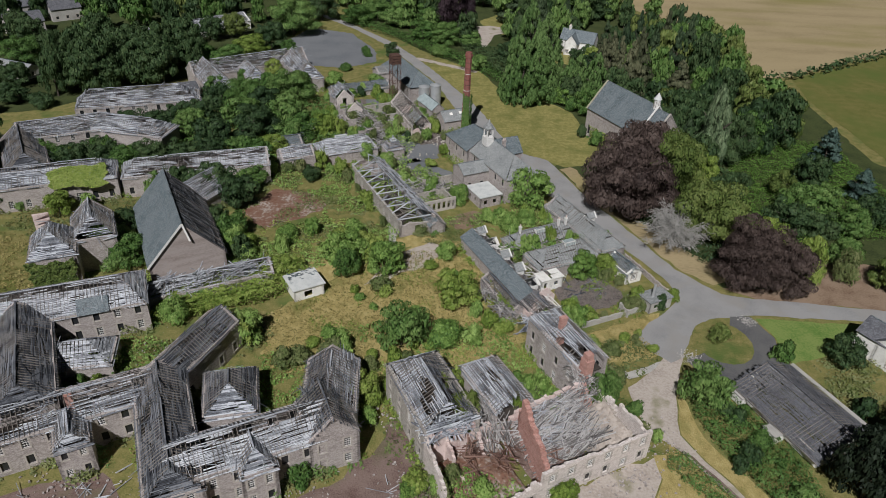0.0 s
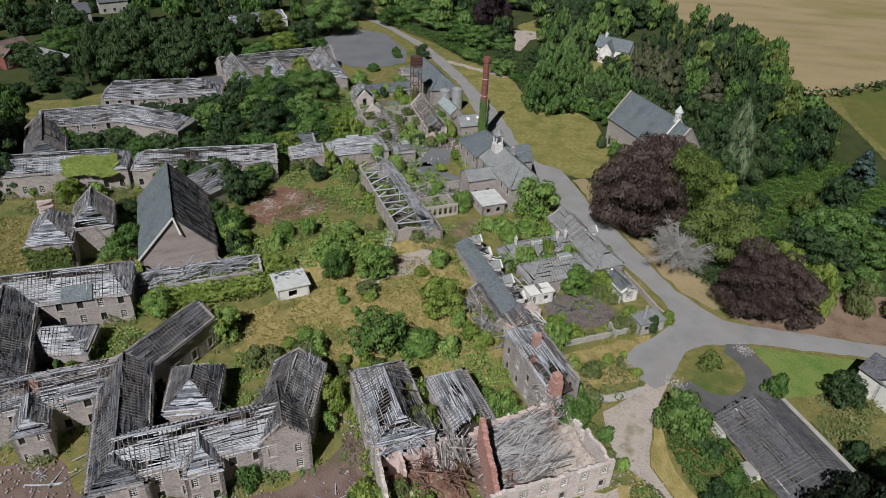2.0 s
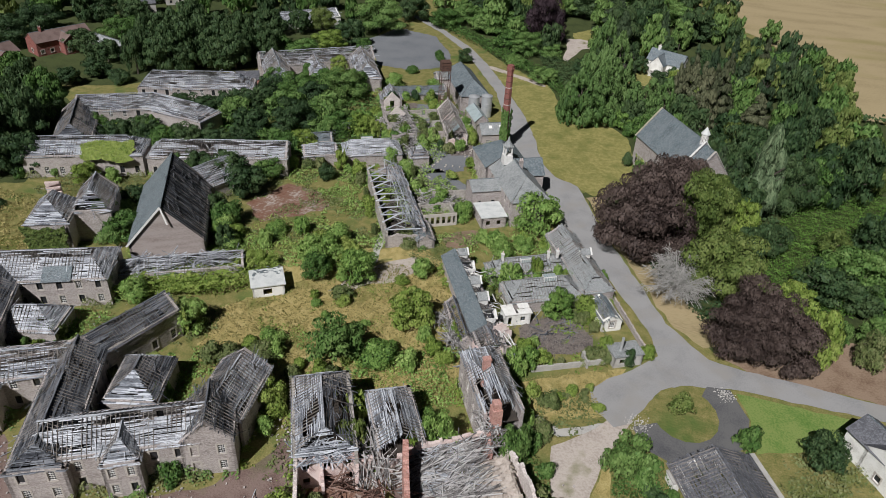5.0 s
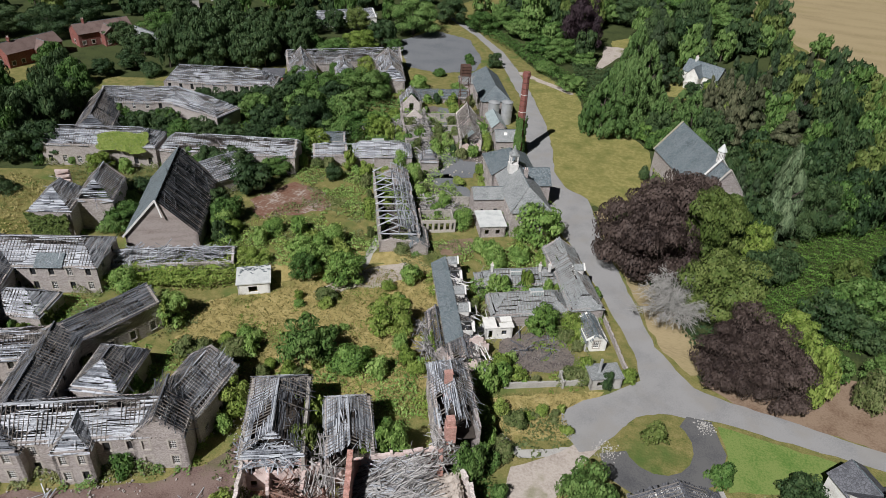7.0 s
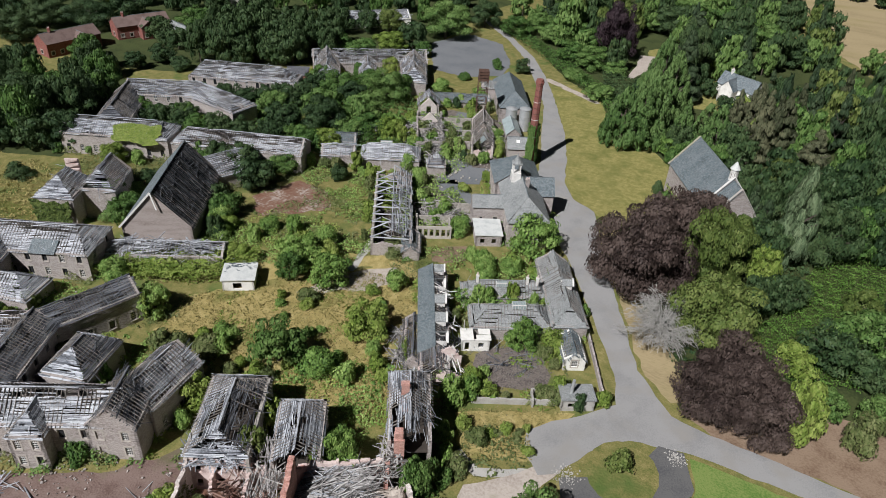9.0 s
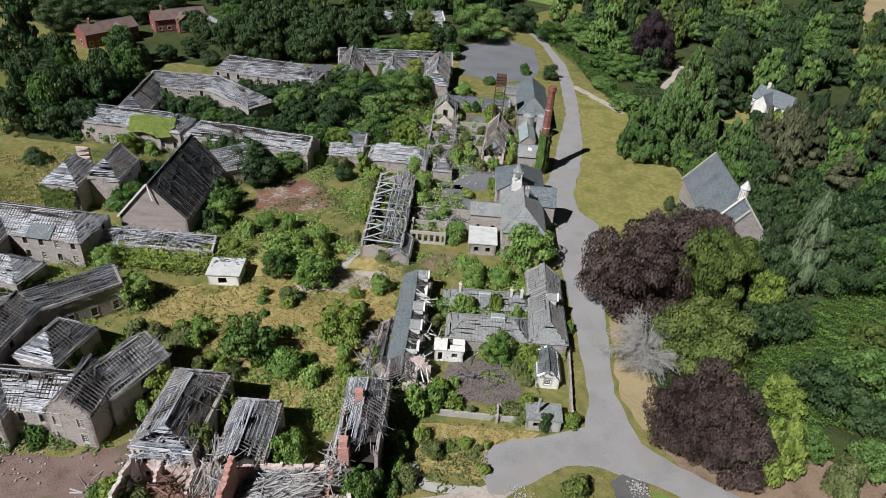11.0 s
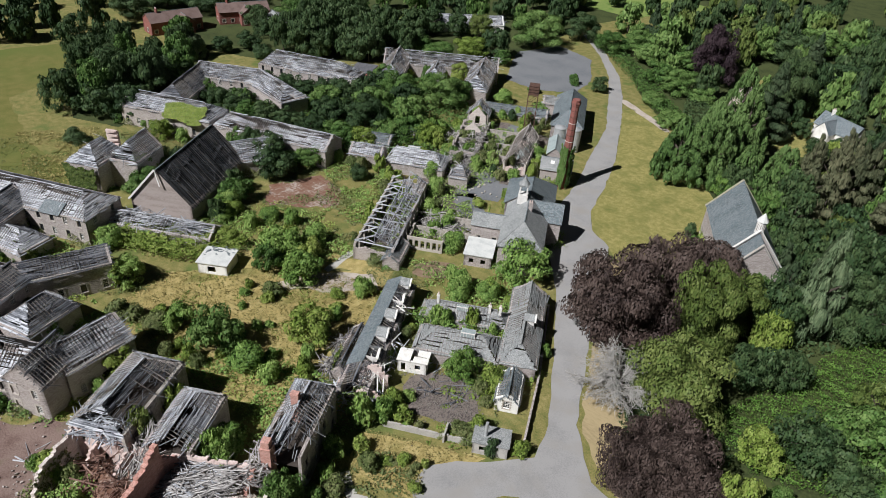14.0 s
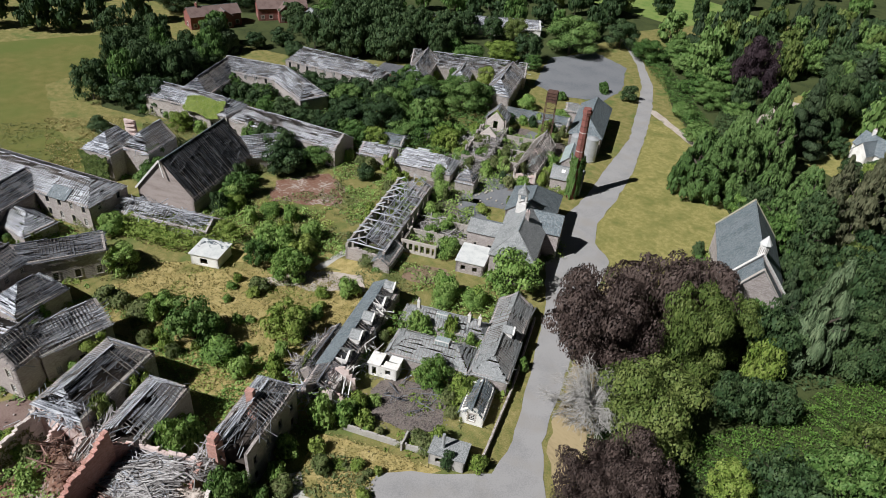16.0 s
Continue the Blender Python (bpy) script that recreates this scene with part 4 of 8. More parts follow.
for a, b, z1, z2, mat, rag, thick in (((13.0, 78.0), (12.9, 75.2), 5.2, 7.6, SALMON, 0.8, 0.6), ((12.9, 75.2), (16.2, 66.0), 10.0, 5.4, SALMON, 0.9, 0.8), ((6.2, 74.4), (7.6, 70.0), 4.6, 1.6, PLASTER, 1.4, 0.5),
                                      ((1.6, 72.0), (4.4, 66.6), 5.0, 1.4, PLASTER, 1.2, 0.45), ((23.4, 83.2), (24.8, 80.0), 6.6, 3.6, SALMON, 1.2, 0.6), ((6.0, 63.4), (11.6, 66.2), 1.6, 0.8, BRICK, 0.8, 0.4)):
    bag = Bag()
    broken_wall(bag, a, b, -1.0, z1, thick, rng, rag, (), z2)
    part("inner_wall", bag, mat, ruin)
bag = Bag()
o = Vector((24.0, 84.4, 0))
bag.box(o, UDIR * 1.5, NDIR * 1.7, (0, 0, 9.6))
bag.box(o + UDIR * 0.1 + NDIR * 0.2 + Vector((0, 0, 9.6)), UDIR * 1.2, NDIR * 1.2, (0, 0, 1.2))
part("chimney_breast", bag, SALMON, ruin)


def slide_height(a, b, base, lift_a, lift_b, rough, seed):
    return base + lift_a * a + lift_b * b + rough * noise.noise(Vector((a * 4, b * 4, seed)))


def timber_slide(name, o, u, v, base, lift_a, lift_b, n, turn, fan, label, seed, mat, lengths=(1.8, 5.5), rough=0.8, deep=1.2):
    """A slipped roof: beams lying much the same way over a sloping heap spanned by u and v."""
    rng = random.Random(seed)
    bag = Bag()
    o, u, v = Vector(o), Vector(u), Vector(v)
    for _ in range(n):
        a, b = rng.uniform(0.02, 0.98), rng.uniform(0.02, 0.98)
        z = slide_height(a, b, base, lift_a, lift_b, rough, seed) - (0 if rng.random() < 0.6 else rng.uniform(0, deep))
        yaw = rng.gauss(radians(turn), fan if rng.random() < 0.8 else fan * 3)
        d = Vector((math.cos(yaw), math.sin(yaw), 0))
        steep = (lift_a * d.dot(u) / u.length_squared + lift_b * d.dot(v) / v.length_squared) + rng.gauss(0, 0.12)
        d = (d + Vector((0, 0, steep))).normalized() * rng.uniform(*lengths) / 2
        m = o + u * a + v * b + Vector((0, 0, max(0.3, z)))
        w = rng.choice((0.07, 0.09, 0.12, 0.16))
        bag.stick(m - d, m + d, w, w * rng.uniform(0.5, 0.9), up=Vector((rng.uniform(-0.3, 0.3), rng.uniform(-0.3, 0.3), 1)))
    return solo(name, bag, mat, label, "timber debris", kind="stuff")


def mound(name, o, u, v, base, lift_a, lift_b, label, seed, mat, cells=16, rough=0.7, skirt=True):
    """A heap of fallen masonry with an uneven top, falling away to the ground at its edge."""
    o, u, v = Vector(o), Vector(u), Vector(v)
    bag = Bag()
    rng = random.Random(seed)
    for j in range(cells + 1):
        for i in range(cells + 1):
            a, b = i / cells, j / cells
            z = slide_height(a, b, base, lift_a, lift_b, rough, seed) + 0.35 * noise.noise(Vector((a * 11, b * 11, seed)))
            edge = min(a, 1 - a, b, 1 - b) * 2
            z = max(0.0, z) * min(1.0, (edge * 3.0) ** 0.5) if skirt else z
            bag.v.append(o + u * a + v * b + Vector((rng.uniform(-0.1, 0.1), rng.uniform(-0.1, 0.1), z - (0.05 if edge == 0 else 0))))
    for j in range(cells):
        for i in range(cells):
            k = j * (cells + 1) + i
            bag.f.append((k, k + 1, k + cells + 2, k + cells + 1))
    for _ in range(420):
        a, b = rng.uniform(0.06, 0.94), rng.uniform(0.06, 0.94)
        edge = min(a, 1 - a, b, 1 - b) * 2
        z = max(0.0, slide_height(a, b, base, lift_a, lift_b, rough, seed)) * (min(1.0, (edge * 3.0) ** 0.5) if skirt else 1)
        s, t = rng.uniform(0.12, 0.4), rng.uniform(0, 6.28)
        bag.box(o + u * a + v * b + Vector((0, 0, z - 0.05)), (math.cos(t) * s, math.sin(t) * s, rng.uniform(-0.12, 0.12)), (-math.sin(t) * s * 0.7, math.cos(t) * s * 0.7, rng.uniform(-0.12, 0.12)), (0, 0, s * 0.6))
    return solo(name, bag, mat, label, "rubble", kind="stuff")


mound("rubble_mound", (25.8, 71.2, 0), UDIR * 7.0, NDIR * 10.4, 3.0, 0.9, 0.6, "pale fallen masonry heaped in the end of the ruin", 61, SANDY)
mound("rubble_mound", (5.0, 60.6, 0), UDIR * 11.0, NDIR * 11.0, 0.7, 0.6, 1.4, "earth and plaster rubble over the ruin's floor", 62, SLAB)
mound("rubble_mound", (15.8, 66.8, 0), UDIR * 10.0, NDIR * 11.5, 1.0, 0.8, 1.6, "dark rubble under slipped timbers", 63, DIRT)
timber_slide("roof_timber_debris", (16.6, 68.8, 0), UDIR * 11.4, NDIR * 9.6, 1.6, 2.2, 2.6, 560, 36, 0.3, "slipped grey roof timbers heaped inside the ruin", 3, DEBRIS)
timber_slide("roof_timber_debris", (17.4, 72.0, 0), UDIR * 8.0, NDIR * 7.0, 2.9, 0.8, 2.0, 120, 24, 0.6, "bleached boards on top of the timber heap", 33, SLAT_PALE, (1.0, 4.2))
timber_slide("roof_timber_debris", (7.6, 70.4, 0), UDIR * 5.4, NDIR * 7.4, 2.0, 1.0, 4.6, 130, -64, 0.42, "roof timbers sliding off the short wing", 34, DEBRIS, (1.5, 4.2))
timber_slide("roof_timber_debris", (-1.2, 69.4, 0), UDIR * 8.0, NDIR * 3.2, 6.2, -0.6, 1.4, 95, 28, 0.6, "boards collapsed over the wing's broken end", 35, SLAT, (1.2, 3.8), 0.4, 0.5)
timber_slide("roof_timber_debris", (23.8, 80.8, 0), UDIR * 3.6, NDIR * 5.8, 5.2, 0.2, 2.6, 95, 28, 1.1, "boards tumbled off the long wing's end", 36, DEBRIS, (1.2, 3.6), 0.7, 1.6)
timber_heap("charred_timber_debris", [(5.6, 69.6, 4, 1.4, 5.2, 44, 100), (10.4, 70.2, 3, 2, 4.6, 34, 60), (18, 71.5, 2, 4, 3.0, 30, 60)], "rusty brown fallen laths and beams", 4, RUSTED, 1.4)

# ---- the court annexes ----
K = thing("dormer_range", (14, 120, 0), "long low range, slated slope and broken white dormers", "ruined building")
hall_range(K, (6.4, 133.0), (17.9, 110.5), 2.7, 3.2, 4.75, left="loose", right="slate", slats=SLATE, slats_left=SLAT_DARK, seed=41)
hall_range(K, (17.9, 110.4), (20.4, 105.6), 2.6, 3.2, 4.8, left="wreck", right="bare", slats=SLAT_DARK, seed=141, walls="lr")

# broken stack behind the ivy-clad block, slate patch on the front ward
g = Bag()
o = Vector((-84.6, 121.4, 0))
east, north = UDIR, NDIR
g.box(o - Vector((0, 0, 0.5)), east * 3.0, north * 1.0, (0, 0, 6.5))
stack_base = part("broken_stack", g, PLASTER, block_g, "broken pink flues open to the weather")
g = Bag()
g.box(o + north * 0.7 + Vector((0, 0, 6.0)), east * 3.0, north * 0.3, (0, 0, 3.2))
part("flue_back", g, PLASTER, stack_base)
for i in range(3):
    z = 6.0 + i * 1.2
    g = Bag()
    g.prism([o + Vector((0, 0, z)), o + east * 3.0 + Vector((0, 0, z + 0.9)), o + east * 3.0 + Vector((0, 0, z + 1.15)), o + Vector((0, 0, z + 1.2)), o + east * 0.2 + Vector((0, 0, z + 0.3))], north * 0.7)
    part("flue_ledge", g, PLASTER, stack_base)
wu = Vector((40.8, 17.6, 0)).normalized()
wv = Vector((wu.y, -wu.x, 0))
g = Bag()
o = Vector((-96, 86.6, 9.4)) + wu * 33.0
wd = (wv * 5.95 - Vector((0, 0, 3.4))).normalized()
wn = wu.cross(wd)
wn = -wn if wn.z < 0 else wn
g.box(o + wd * 3.6 + wn * 0.1, wu * 5.2, wd * 3.3, wn * 0.06)
part("slate_patch", g, SLATE, ward_a, "patch of dark slates left on the eaves")
UP = Vector((0, 0, 1))


def dormer(parent, foot, out, along, w=2.1, h=1.8, deep=2.0, broken=False):
    """A small gabled dormer: cheeks, pale front with an opening, and two slated slopes."""
    foot = Vector(foot)
    fr = Bag()
    fr.box(foot - along * w / 2, along * 0.42, -out * 0.14, UP * h)
    fr.box(foot + along * (w / 2 - 0.42), along * 0.42, -out * 0.14, UP * h)
    fr.prism([foot - along * (w / 2 + 0.1) + UP * h, foot + along * (w / 2 + 0.1) + UP * h, foot + UP * (h + 0.85)], -out * 0.16)
    d = part("dormer", fr, PAINT, parent)
    for s in (-1, 1):
        edge = Bag()
        edge.stick(foot + along * s * (w / 2 + 0.3) + UP * (h - 0.1) + out * 0.16, foot + UP * (h + 1.0) + out * 0.16, 0.3, 0.2)
        part("bargeboard", edge, PAINT, d)
    for s in (-1, 1):
        body = Bag()
        body.box(foot + along * (s * w / 2 - 0.06) - out * 0.18, along * 0.12, -out * (deep - 0.18), UP * h)
        part("cheek", body, PAINT, d)
    pn = Bag()
    pn.box(foot - along * (w / 2 - 0.35) - out * 0.2, along * (w - 0.7), -out * 0.03, UP * h)
    part("pane", pn, GLASS, d)
    for s in (-1, 1):
        if broken and s > 0:
            continue
        r = Bag()
        a = foot + UP * (h + 0.9) + out * 0.1
        b = foot + along * s * (w / 2 + 0.2) + UP * (h - 0.1) + out * 0.1
        r.prism([a, b, b - out * (deep + 0.1), a - out * (deep + 0.1)], UP * 0.07)
        part("roof_slope", r, SLATE_PALE, d)


kd = Vector((11.5, -22.5, 0)).normalized()
ke = Vector((-kd.y, kd.x, 0))
for i, (f, wide, high, lost) in enumerate(((1.4, 2.0, 1.0, False), (6.4, 2.6, 0.9, True), (11.9, 2.3, 1.15, False), (17.4, 2.5, 1.2, False), (22.8, 2.6, 1.0, True))):
    dormer(K, Vector((6.4, 133.0, 0)) + kd * f + ke * 2.1 + UP * 3.75, ke, kd, wide, high, 2.0, broken=lost)
g = Bag()
broken_wall(g, (14.6, 110.6), (18.0, 103.8), -0.5, 2.4, 0.4, rng, 1.2)
part("lean_to_wall", g, PLASTER, K)
g = Bag()
broken_wall(g, (18.2, 109.4), (22.6, 111.8), -0.5, 4.4, 0.35, rng, 1.6)
broken_wall(g, (20.2, 106.6), (24.4, 108.8), -0.5, 2.2, 0.35, rng, 1.2)
part("broken_end_wall", g, PLASTER, K)
lean = thing("collapsed_lean_to", (13, 112, 0), "collapsed lean-to of grey battens beside the long range", "ruined building")
hall_range(lean, (9.6, 118.4), (15.2, 107.2), 1.7, 2.0, 3.4, left="bare", right="wreck", slats=SLAT_DARK, seed=48, floor=False)
timber_heap("fallen_laths", [(21.4, 119, 1.4, 8, 0.8, 50, 118), (24.0, 108, 1.6, 3, 1.2, 40, 100), (17.5, 104.5, 3, 3, 1.6, 60, 40)], "fallen laths and battens beside the long range", 8, SLAT)

L1 = thing("hipped_annexe", (26, 127, 0), "single-storey annexe, hipped roof of pale slipped slates", "ruined building", group="annexes")
hall_range(L1, (19.0, 123.5), (32.7, 130.8), 3.6, 3.0, 5.6, hips=(3.4, 3.4), left="slated", right="slated", slats=SLATE_PALE, seed=42)
L2 = thing("hipped_annexe", (22, 135, 0), "single-storey annexe under an overgrown slate roof", "ruined building", group="annexes")
hall_range(L2, (14.2, 130.5), (29.2, 138.5), 2.5, 3.0, 5.2, hips=(2.5, 2.5), left="slated", right="slated", slats=SLATE_PALE, seed=43)


def skylight(parent, c, along, w=2.4, deep=1.6, h=1.0):
    """A glazed roof lantern with bars."""
    c = Vector(c)
    across = Vector((-along.y, along.x, 0))
    o = c - along * w / 2 - across * deep / 2
    gl = Bag()
    gl.box(o + (along + across) * 0.05, along * (w - 0.1), across * (deep - 0.1), UP * (h - 0.06))
    lantern = part("roof_lantern", gl, SKYLIGHT, parent, "grimy glazed roof lantern")
    for i in range(6):
        b = Bag()
        b.box(o + along * (w - 0.08) * i / 5 - across * 0.02, along * 0.08, across * (deep + 0.04), UP * (h - 0.06))
        part("glazing_bar", b, PAINT, lantern)
    b = Bag()
    b.box(o + UP * (h - 0.05), along * w, across * 0.25, UP * 0.1)
    part("curb", b, PAINT, lantern)


skylight(L1, (27.1, 128.0, 4.9), UDIR, 2.6, 1.6, 0.95)
skylight(L2, (21.4, 133.6, 4.4), UDIR, 2.2, 1.0, 0.8)
chimney_stack(L2, 16.8, 131.8, 4.5, 6.6, 0.5, 0.45, mat=PAINT, pots=1)
chimney_stack(L2, 25.8, 136.3, 4.5, 6.4, 0.5, 0.45, mat=PAINT, pots=1)
chimney_stack(L2, 27.6, 137.2, 4.5, 6.4, 0.5, 0.45, mat=PAINT, pots=1)
porch = thing("flat_roofed_porch", (23, 118.5, 0), "white flat-roofed extension with holed roof", "outbuilding")
g = Bag()
o = Vector((20.6, 116.4, 0))
wall(g, o, o + UDIR * 5.2, -0.5, 2.7, 0.3, [(1.0, 0.2, 0.8, 1.9), (3.6, 0.9, 1.0, 1.1)])
wall(g, o + UDIR * 5.2, o + UDIR * 5.2 + NDIR * 3, -0.5, 2.7, 0.3)
wall(g, o + NDIR * 3, o, -0.5, 2.7, 0.3)
part("wall", g, WHITE, porch)
g = Bag()
g.box(o - UDIR * 0.2 - NDIR * 0.2 + UP * 2.71, UDIR * 2.4, NDIR * 3.3, UP * 0.16)
g.box(o + UDIR * 2.7 - NDIR * 0.2 + UP * 2.71, UDIR * 2.7, NDIR * 1.5, UP * 0.16)
g.box(o + UDIR * 3.2 + NDIR * 1.6 + UP * 2.69, UDIR * 2.2, NDIR * 1.5, UP * 0.16)
part("roof", g, WHITE, porch)

M = thing("roadside_range", (32, 139, 0), "low stone range along the road, grey slated", "ruined building")
hall_range(M, (37.3, 129.2), (27.0, 148.8), 3.3, 3.6, 6.1, hips=(3.0, 0), left="slated", right="slated", slats=SLATE_PALE, slats_left=SLATE_PALE, seed=44)
dormer(M, Vector((34.0, 139.2, 4.9)), UDIR, NDIR, 1.6, 1.2)
lodge = thing("white_lodge", (39.5, 124.5, 0), "small white-walled lodge with partly stripped slate roof", "outbuilding")
hall_range(lodge, (40.6, 121.6), (37.4, 127.8), 2.0, 2.6, 4.0, left="good", right="good", slats=SLATE, seed=45, mat_wall=WHITE, ends=(1, 0), win=(1.1, 1.5))
shed2 = thing("flat_roofed_store", (43.5, 113.8, 0), "flat-roofed store with a tall pipe chimney", "outbuilding")
g = Bag()
o = Vector((41.6, 110.9, 0))
wall(g, o, o + UDIR * 5.6, -0.5, 2.5, 0.3, [(1.6, 0.8, 1.0, 1.0)])
wall(g, o + UDIR * 5.6, o + UDIR * 5.6 + NDIR * 3.6, -0.5, 2.5, 0.3)
wall(g, o + UDIR * 5.6 + NDIR * 3.6, o + NDIR * 3.6, -0.5, 2.5, 0.3)
wall(g, o + NDIR * 3.6, o, -0.5, 2.5, 0.3)
part("wall", g, CONCRETE, shed2)
g = Bag()
g.box(o - (UDIR + NDIR) * 0.2 + UP * 2.51, UDIR * 6.0, NDIR * 4.0, UP * 0.18)
part("roof", g, SLATE_PALE, shed2)
g = Bag()
g.tube(o + UDIR * 1.8 + NDIR * 1.6 + UP * 2.4, o + UDIR * 1.8 + NDIR * 1.6 + UP * 5.6, 0.28, 0.26, 10)
part("flue", g, METAL, shed2)
g = Bag()
broken_wall(g, (27.6, 105.2), (40.4, 111.6), -0.3, 1.2, 0.35, rng, 0.25)
solo("garden_wall", g, CONCRETE, "low pale garden wall in front of the yard", "wall")
g = Bag()
broken_wall(g, (37.2, 109.4), (36.0, 112.0), -0.3, 1.8, 0.3, rng, 0.3)
broken_wall(g, (36.0, 112.0), (40.2, 114.2), -0.3, 1.6, 0.3, rng, 0.4)
solo("roofless_pen", g, CONCRETE, "roofless walled pen beside the store", "wall")
g = Bag()
broken_wall(g, (47.8, 116.2), (40.2, 133.0), -0.3, 1.3, 0.35, rng, 0.15)
broken_wall(g, (40.2, 133.0), (31.0, 150.5), -0.3, 1.5, 0.35, rng, 0.15)
solo("boundary_wall", g, STONE, "low stone boundary wall beside the road", "wall")

# ---- court hut ----
hut = thing("flat_roofed_hut", (-27, 113, 0), "small pale hut with peeling flat roof", "hut")
hu = Vector((5.0, 3.1, 0)).normalized()
hn = Vector((-hu.y, hu.x, 0))
o = Vector((-28.7, 109.2, 0))
for i, (p, q, hl) in enumerate(((o, o + hu * 6.2, [(2.9, 0.5, 1.7, 1.4)]), (o + hu * 6.2, o + hu * 6.2 + hn * 5.6, []), (o + hu * 6.2 + hn * 5.6, o + hn * 5.6, []), (o + hn * 5.6, o, []))):
    g = Bag()
    wall(g, p, q, -1.0, 2.6, 0.3, hl)
    part("wall", g, WHITE, hut)
g = Bag()
g.box(o - (hu + hn) * 0.3 + UP * 2.604, hu * 6.8, hn * 6.2, UP * 0.22)
roof = part("roof", g, LEAD, hut)
g = Bag()
hr = random.Random(9)
for i in range(60):
    p = o + hu * hr.uniform(0, 5.8) + hn * abs(hr.gauss(4.6, 1.0)) + UP * 2.83
    g.box(p, hu * hr.uniform(0.3, 0.7), hn * hr.uniform(0.1, 0.3), UP * 0.02)
part("peeling_felt", g, SLATE, roof, kind="stuff")

# ---- truss hall ----
truss_hall = thing("truss_hall", (-13, 152, 0), "roofless hall with open timber trusses", "ruined building")
A, B = Vector((-6.0, 137.4, 0)), Vector((-20.8, 165.6, 0))
tu = (B - A).normalized()
tv = Vector((-tu.y, tu.x, 0))
tl = (B - A).length
g = Bag()
wall(g, A - tv * 4.5, B - tv * 4.5, -1, 4.0, 0.5, [(4 + 3.6 * i, 1.0, 1.1, 1.9) for i in range(8)])
part("wall", g, STONE, truss_hall)
g = Bag()
wall(g, B + tv * 4.5, A + tv * 4.5, -1, 4.0, 0.5, [(4 + 3.6 * i, 1.0, 1.1, 1.9) for i in range(8)])
part("wall", g, ASHLAR, truss_hall)
for p, q, z in ((B - tv * 4.5, B + tv * 4.5, 4.2), (A + tv * 4.5, A - tv * 4.5, 3.2)):
    g = Bag()
    broken_wall(g, (p.x, p.y), (q.x, q.y), -1, z, 0.5, rng, 0.8, [(4.5, 0.2, 1.4, 2.2)])
    part("wall", g, STONE, truss_hall)
# the hall's inner shade is put into this floor's colour
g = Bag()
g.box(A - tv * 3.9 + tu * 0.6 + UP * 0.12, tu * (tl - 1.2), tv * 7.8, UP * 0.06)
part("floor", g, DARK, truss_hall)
n = 10
for i in range(n):
    c = A + tu * (1.2 + (tl - 2.0) * i / (n - 1))
    g = Bag()
    lo, hi = 4.05, 6.7
    j = rng.uniform(-0.7, 0.7)
    hi -= rng.uniform(0, 0.5)
    for s in (-1, 1):
        cut = 1.0 if rng.random() < 0.7 else rng.uniform(0.35, 0.7)
        foot = c + tv * s * 4.6 + UP * lo
        g.stick(foot, foot.lerp(c + tu * j + UP * hi, cut), 0.18, 0.24)
        if rng.random() < 0.55:
            g.stick(c + UP * (lo + 0.2), c + tu * j * 0.5 + tv * s * 2.3 + UP * (lo + 1.25), 0.12, 0.14)
    if rng.random() < 0.75:
        g.stick(c - tv * 4.5 + UP * (lo - rng.uniform(0, 0.6)), c + tv * 4.5 + UP * lo, 0.18, 0.22)
    g.stick(c + UP * lo, c + tu * j + UP * hi, 0.14, 0.16, up=tu)
    part("truss", g, SLAT_PALE if i % 3 == 1 else SLAT, truss_hall)
for s in (-1,):
    for f in (0.33, 0.66):
        g = Bag()
        g.stick(A + tv * s * 4.6 * (1 - f) + UP * (4.05 + 2.65 * f + 0.2), B + tv * s * 4.6 * (1 - f) + UP * (4.05 + 2.65 * f + 0.2), 0.14, 0.16)
        part("purlin", g, SLAT, truss_hall)
g = Bag()
g.stick(A.lerp(B, 0.3) + UP * 6.6, A.lerp(B, 0.82) + UP * 6.75, 0.12, 0.2)
part("ridge_beam", g, SLAT_PALE, truss_hall)
dn = (-tv * 4.8 - UP * 2.76).normalized()
g = slope_rows(Bag(), A + UP * 6.95, tu, dn, tl, 5.5, lambda s: (0.0, tl), 0.22, 0.13, 0.25, 0.22, random.Random(3), 6.1)
part("roof_boarding", g, SLAT, truss_hall, kind="stuff")
timber_heap("fallen_rafters", [(-13, 151, 14, 3, 1.2, 90, 118)], "fallen rafters on the floor of the roofless hall", 12, RAFTER)
addition = thing("lean_to", (-1.2, 141, 0), "small lean-to with dark slated roof", "outbuilding")
hall_range(addition, (-1.4, 138.0), (-5.0, 145.2), 1.9, 2.4, 3.6, left="good", right="good", slats=SLATE, seed=49)

# ---- low ranges north of the court ----
J = thing("low_range", (-32, 176, 0), "low range with splintered pale roof", "ruined building")
hall_range(J, (-35.4, 173.6), (-21.2, 180.6), 4.2, 3.4, 6.0, hips=(2, 3), left="fair", right="good", slats=SLAT_PALE, seed=51)
hall_range(J, (-45.0, 169.0), (-37.0, 173.0), 3.2, 3.2, 5.2, left="wreck", right="bare", slats=SLAT, seed=52)
skylight(J, (-29.6, 177.0, 5.4), UDIR, 3.2, 1.0, 1.1)
J2 = thing("low_slate_shed", (-45, 181, 0), "low slated sheds swallowed by trees", "outbuilding")
hall_range(J2, (-49, 178.0), (-42, 181.6), 3.2, 2.6, 4.2, left="good", right="good", slats=SLATE, seed=53)
hall_range(J2, (-45, 187.0), (-40, 189.6), 2.6, 2.6, 4.2, left="good", right="good", slats=SLATE, seed=54)
pyr = thing("pyramid_roofed_store", (-15.5, 179, 0), "small store with stripped pyramid roof", "outbuilding")
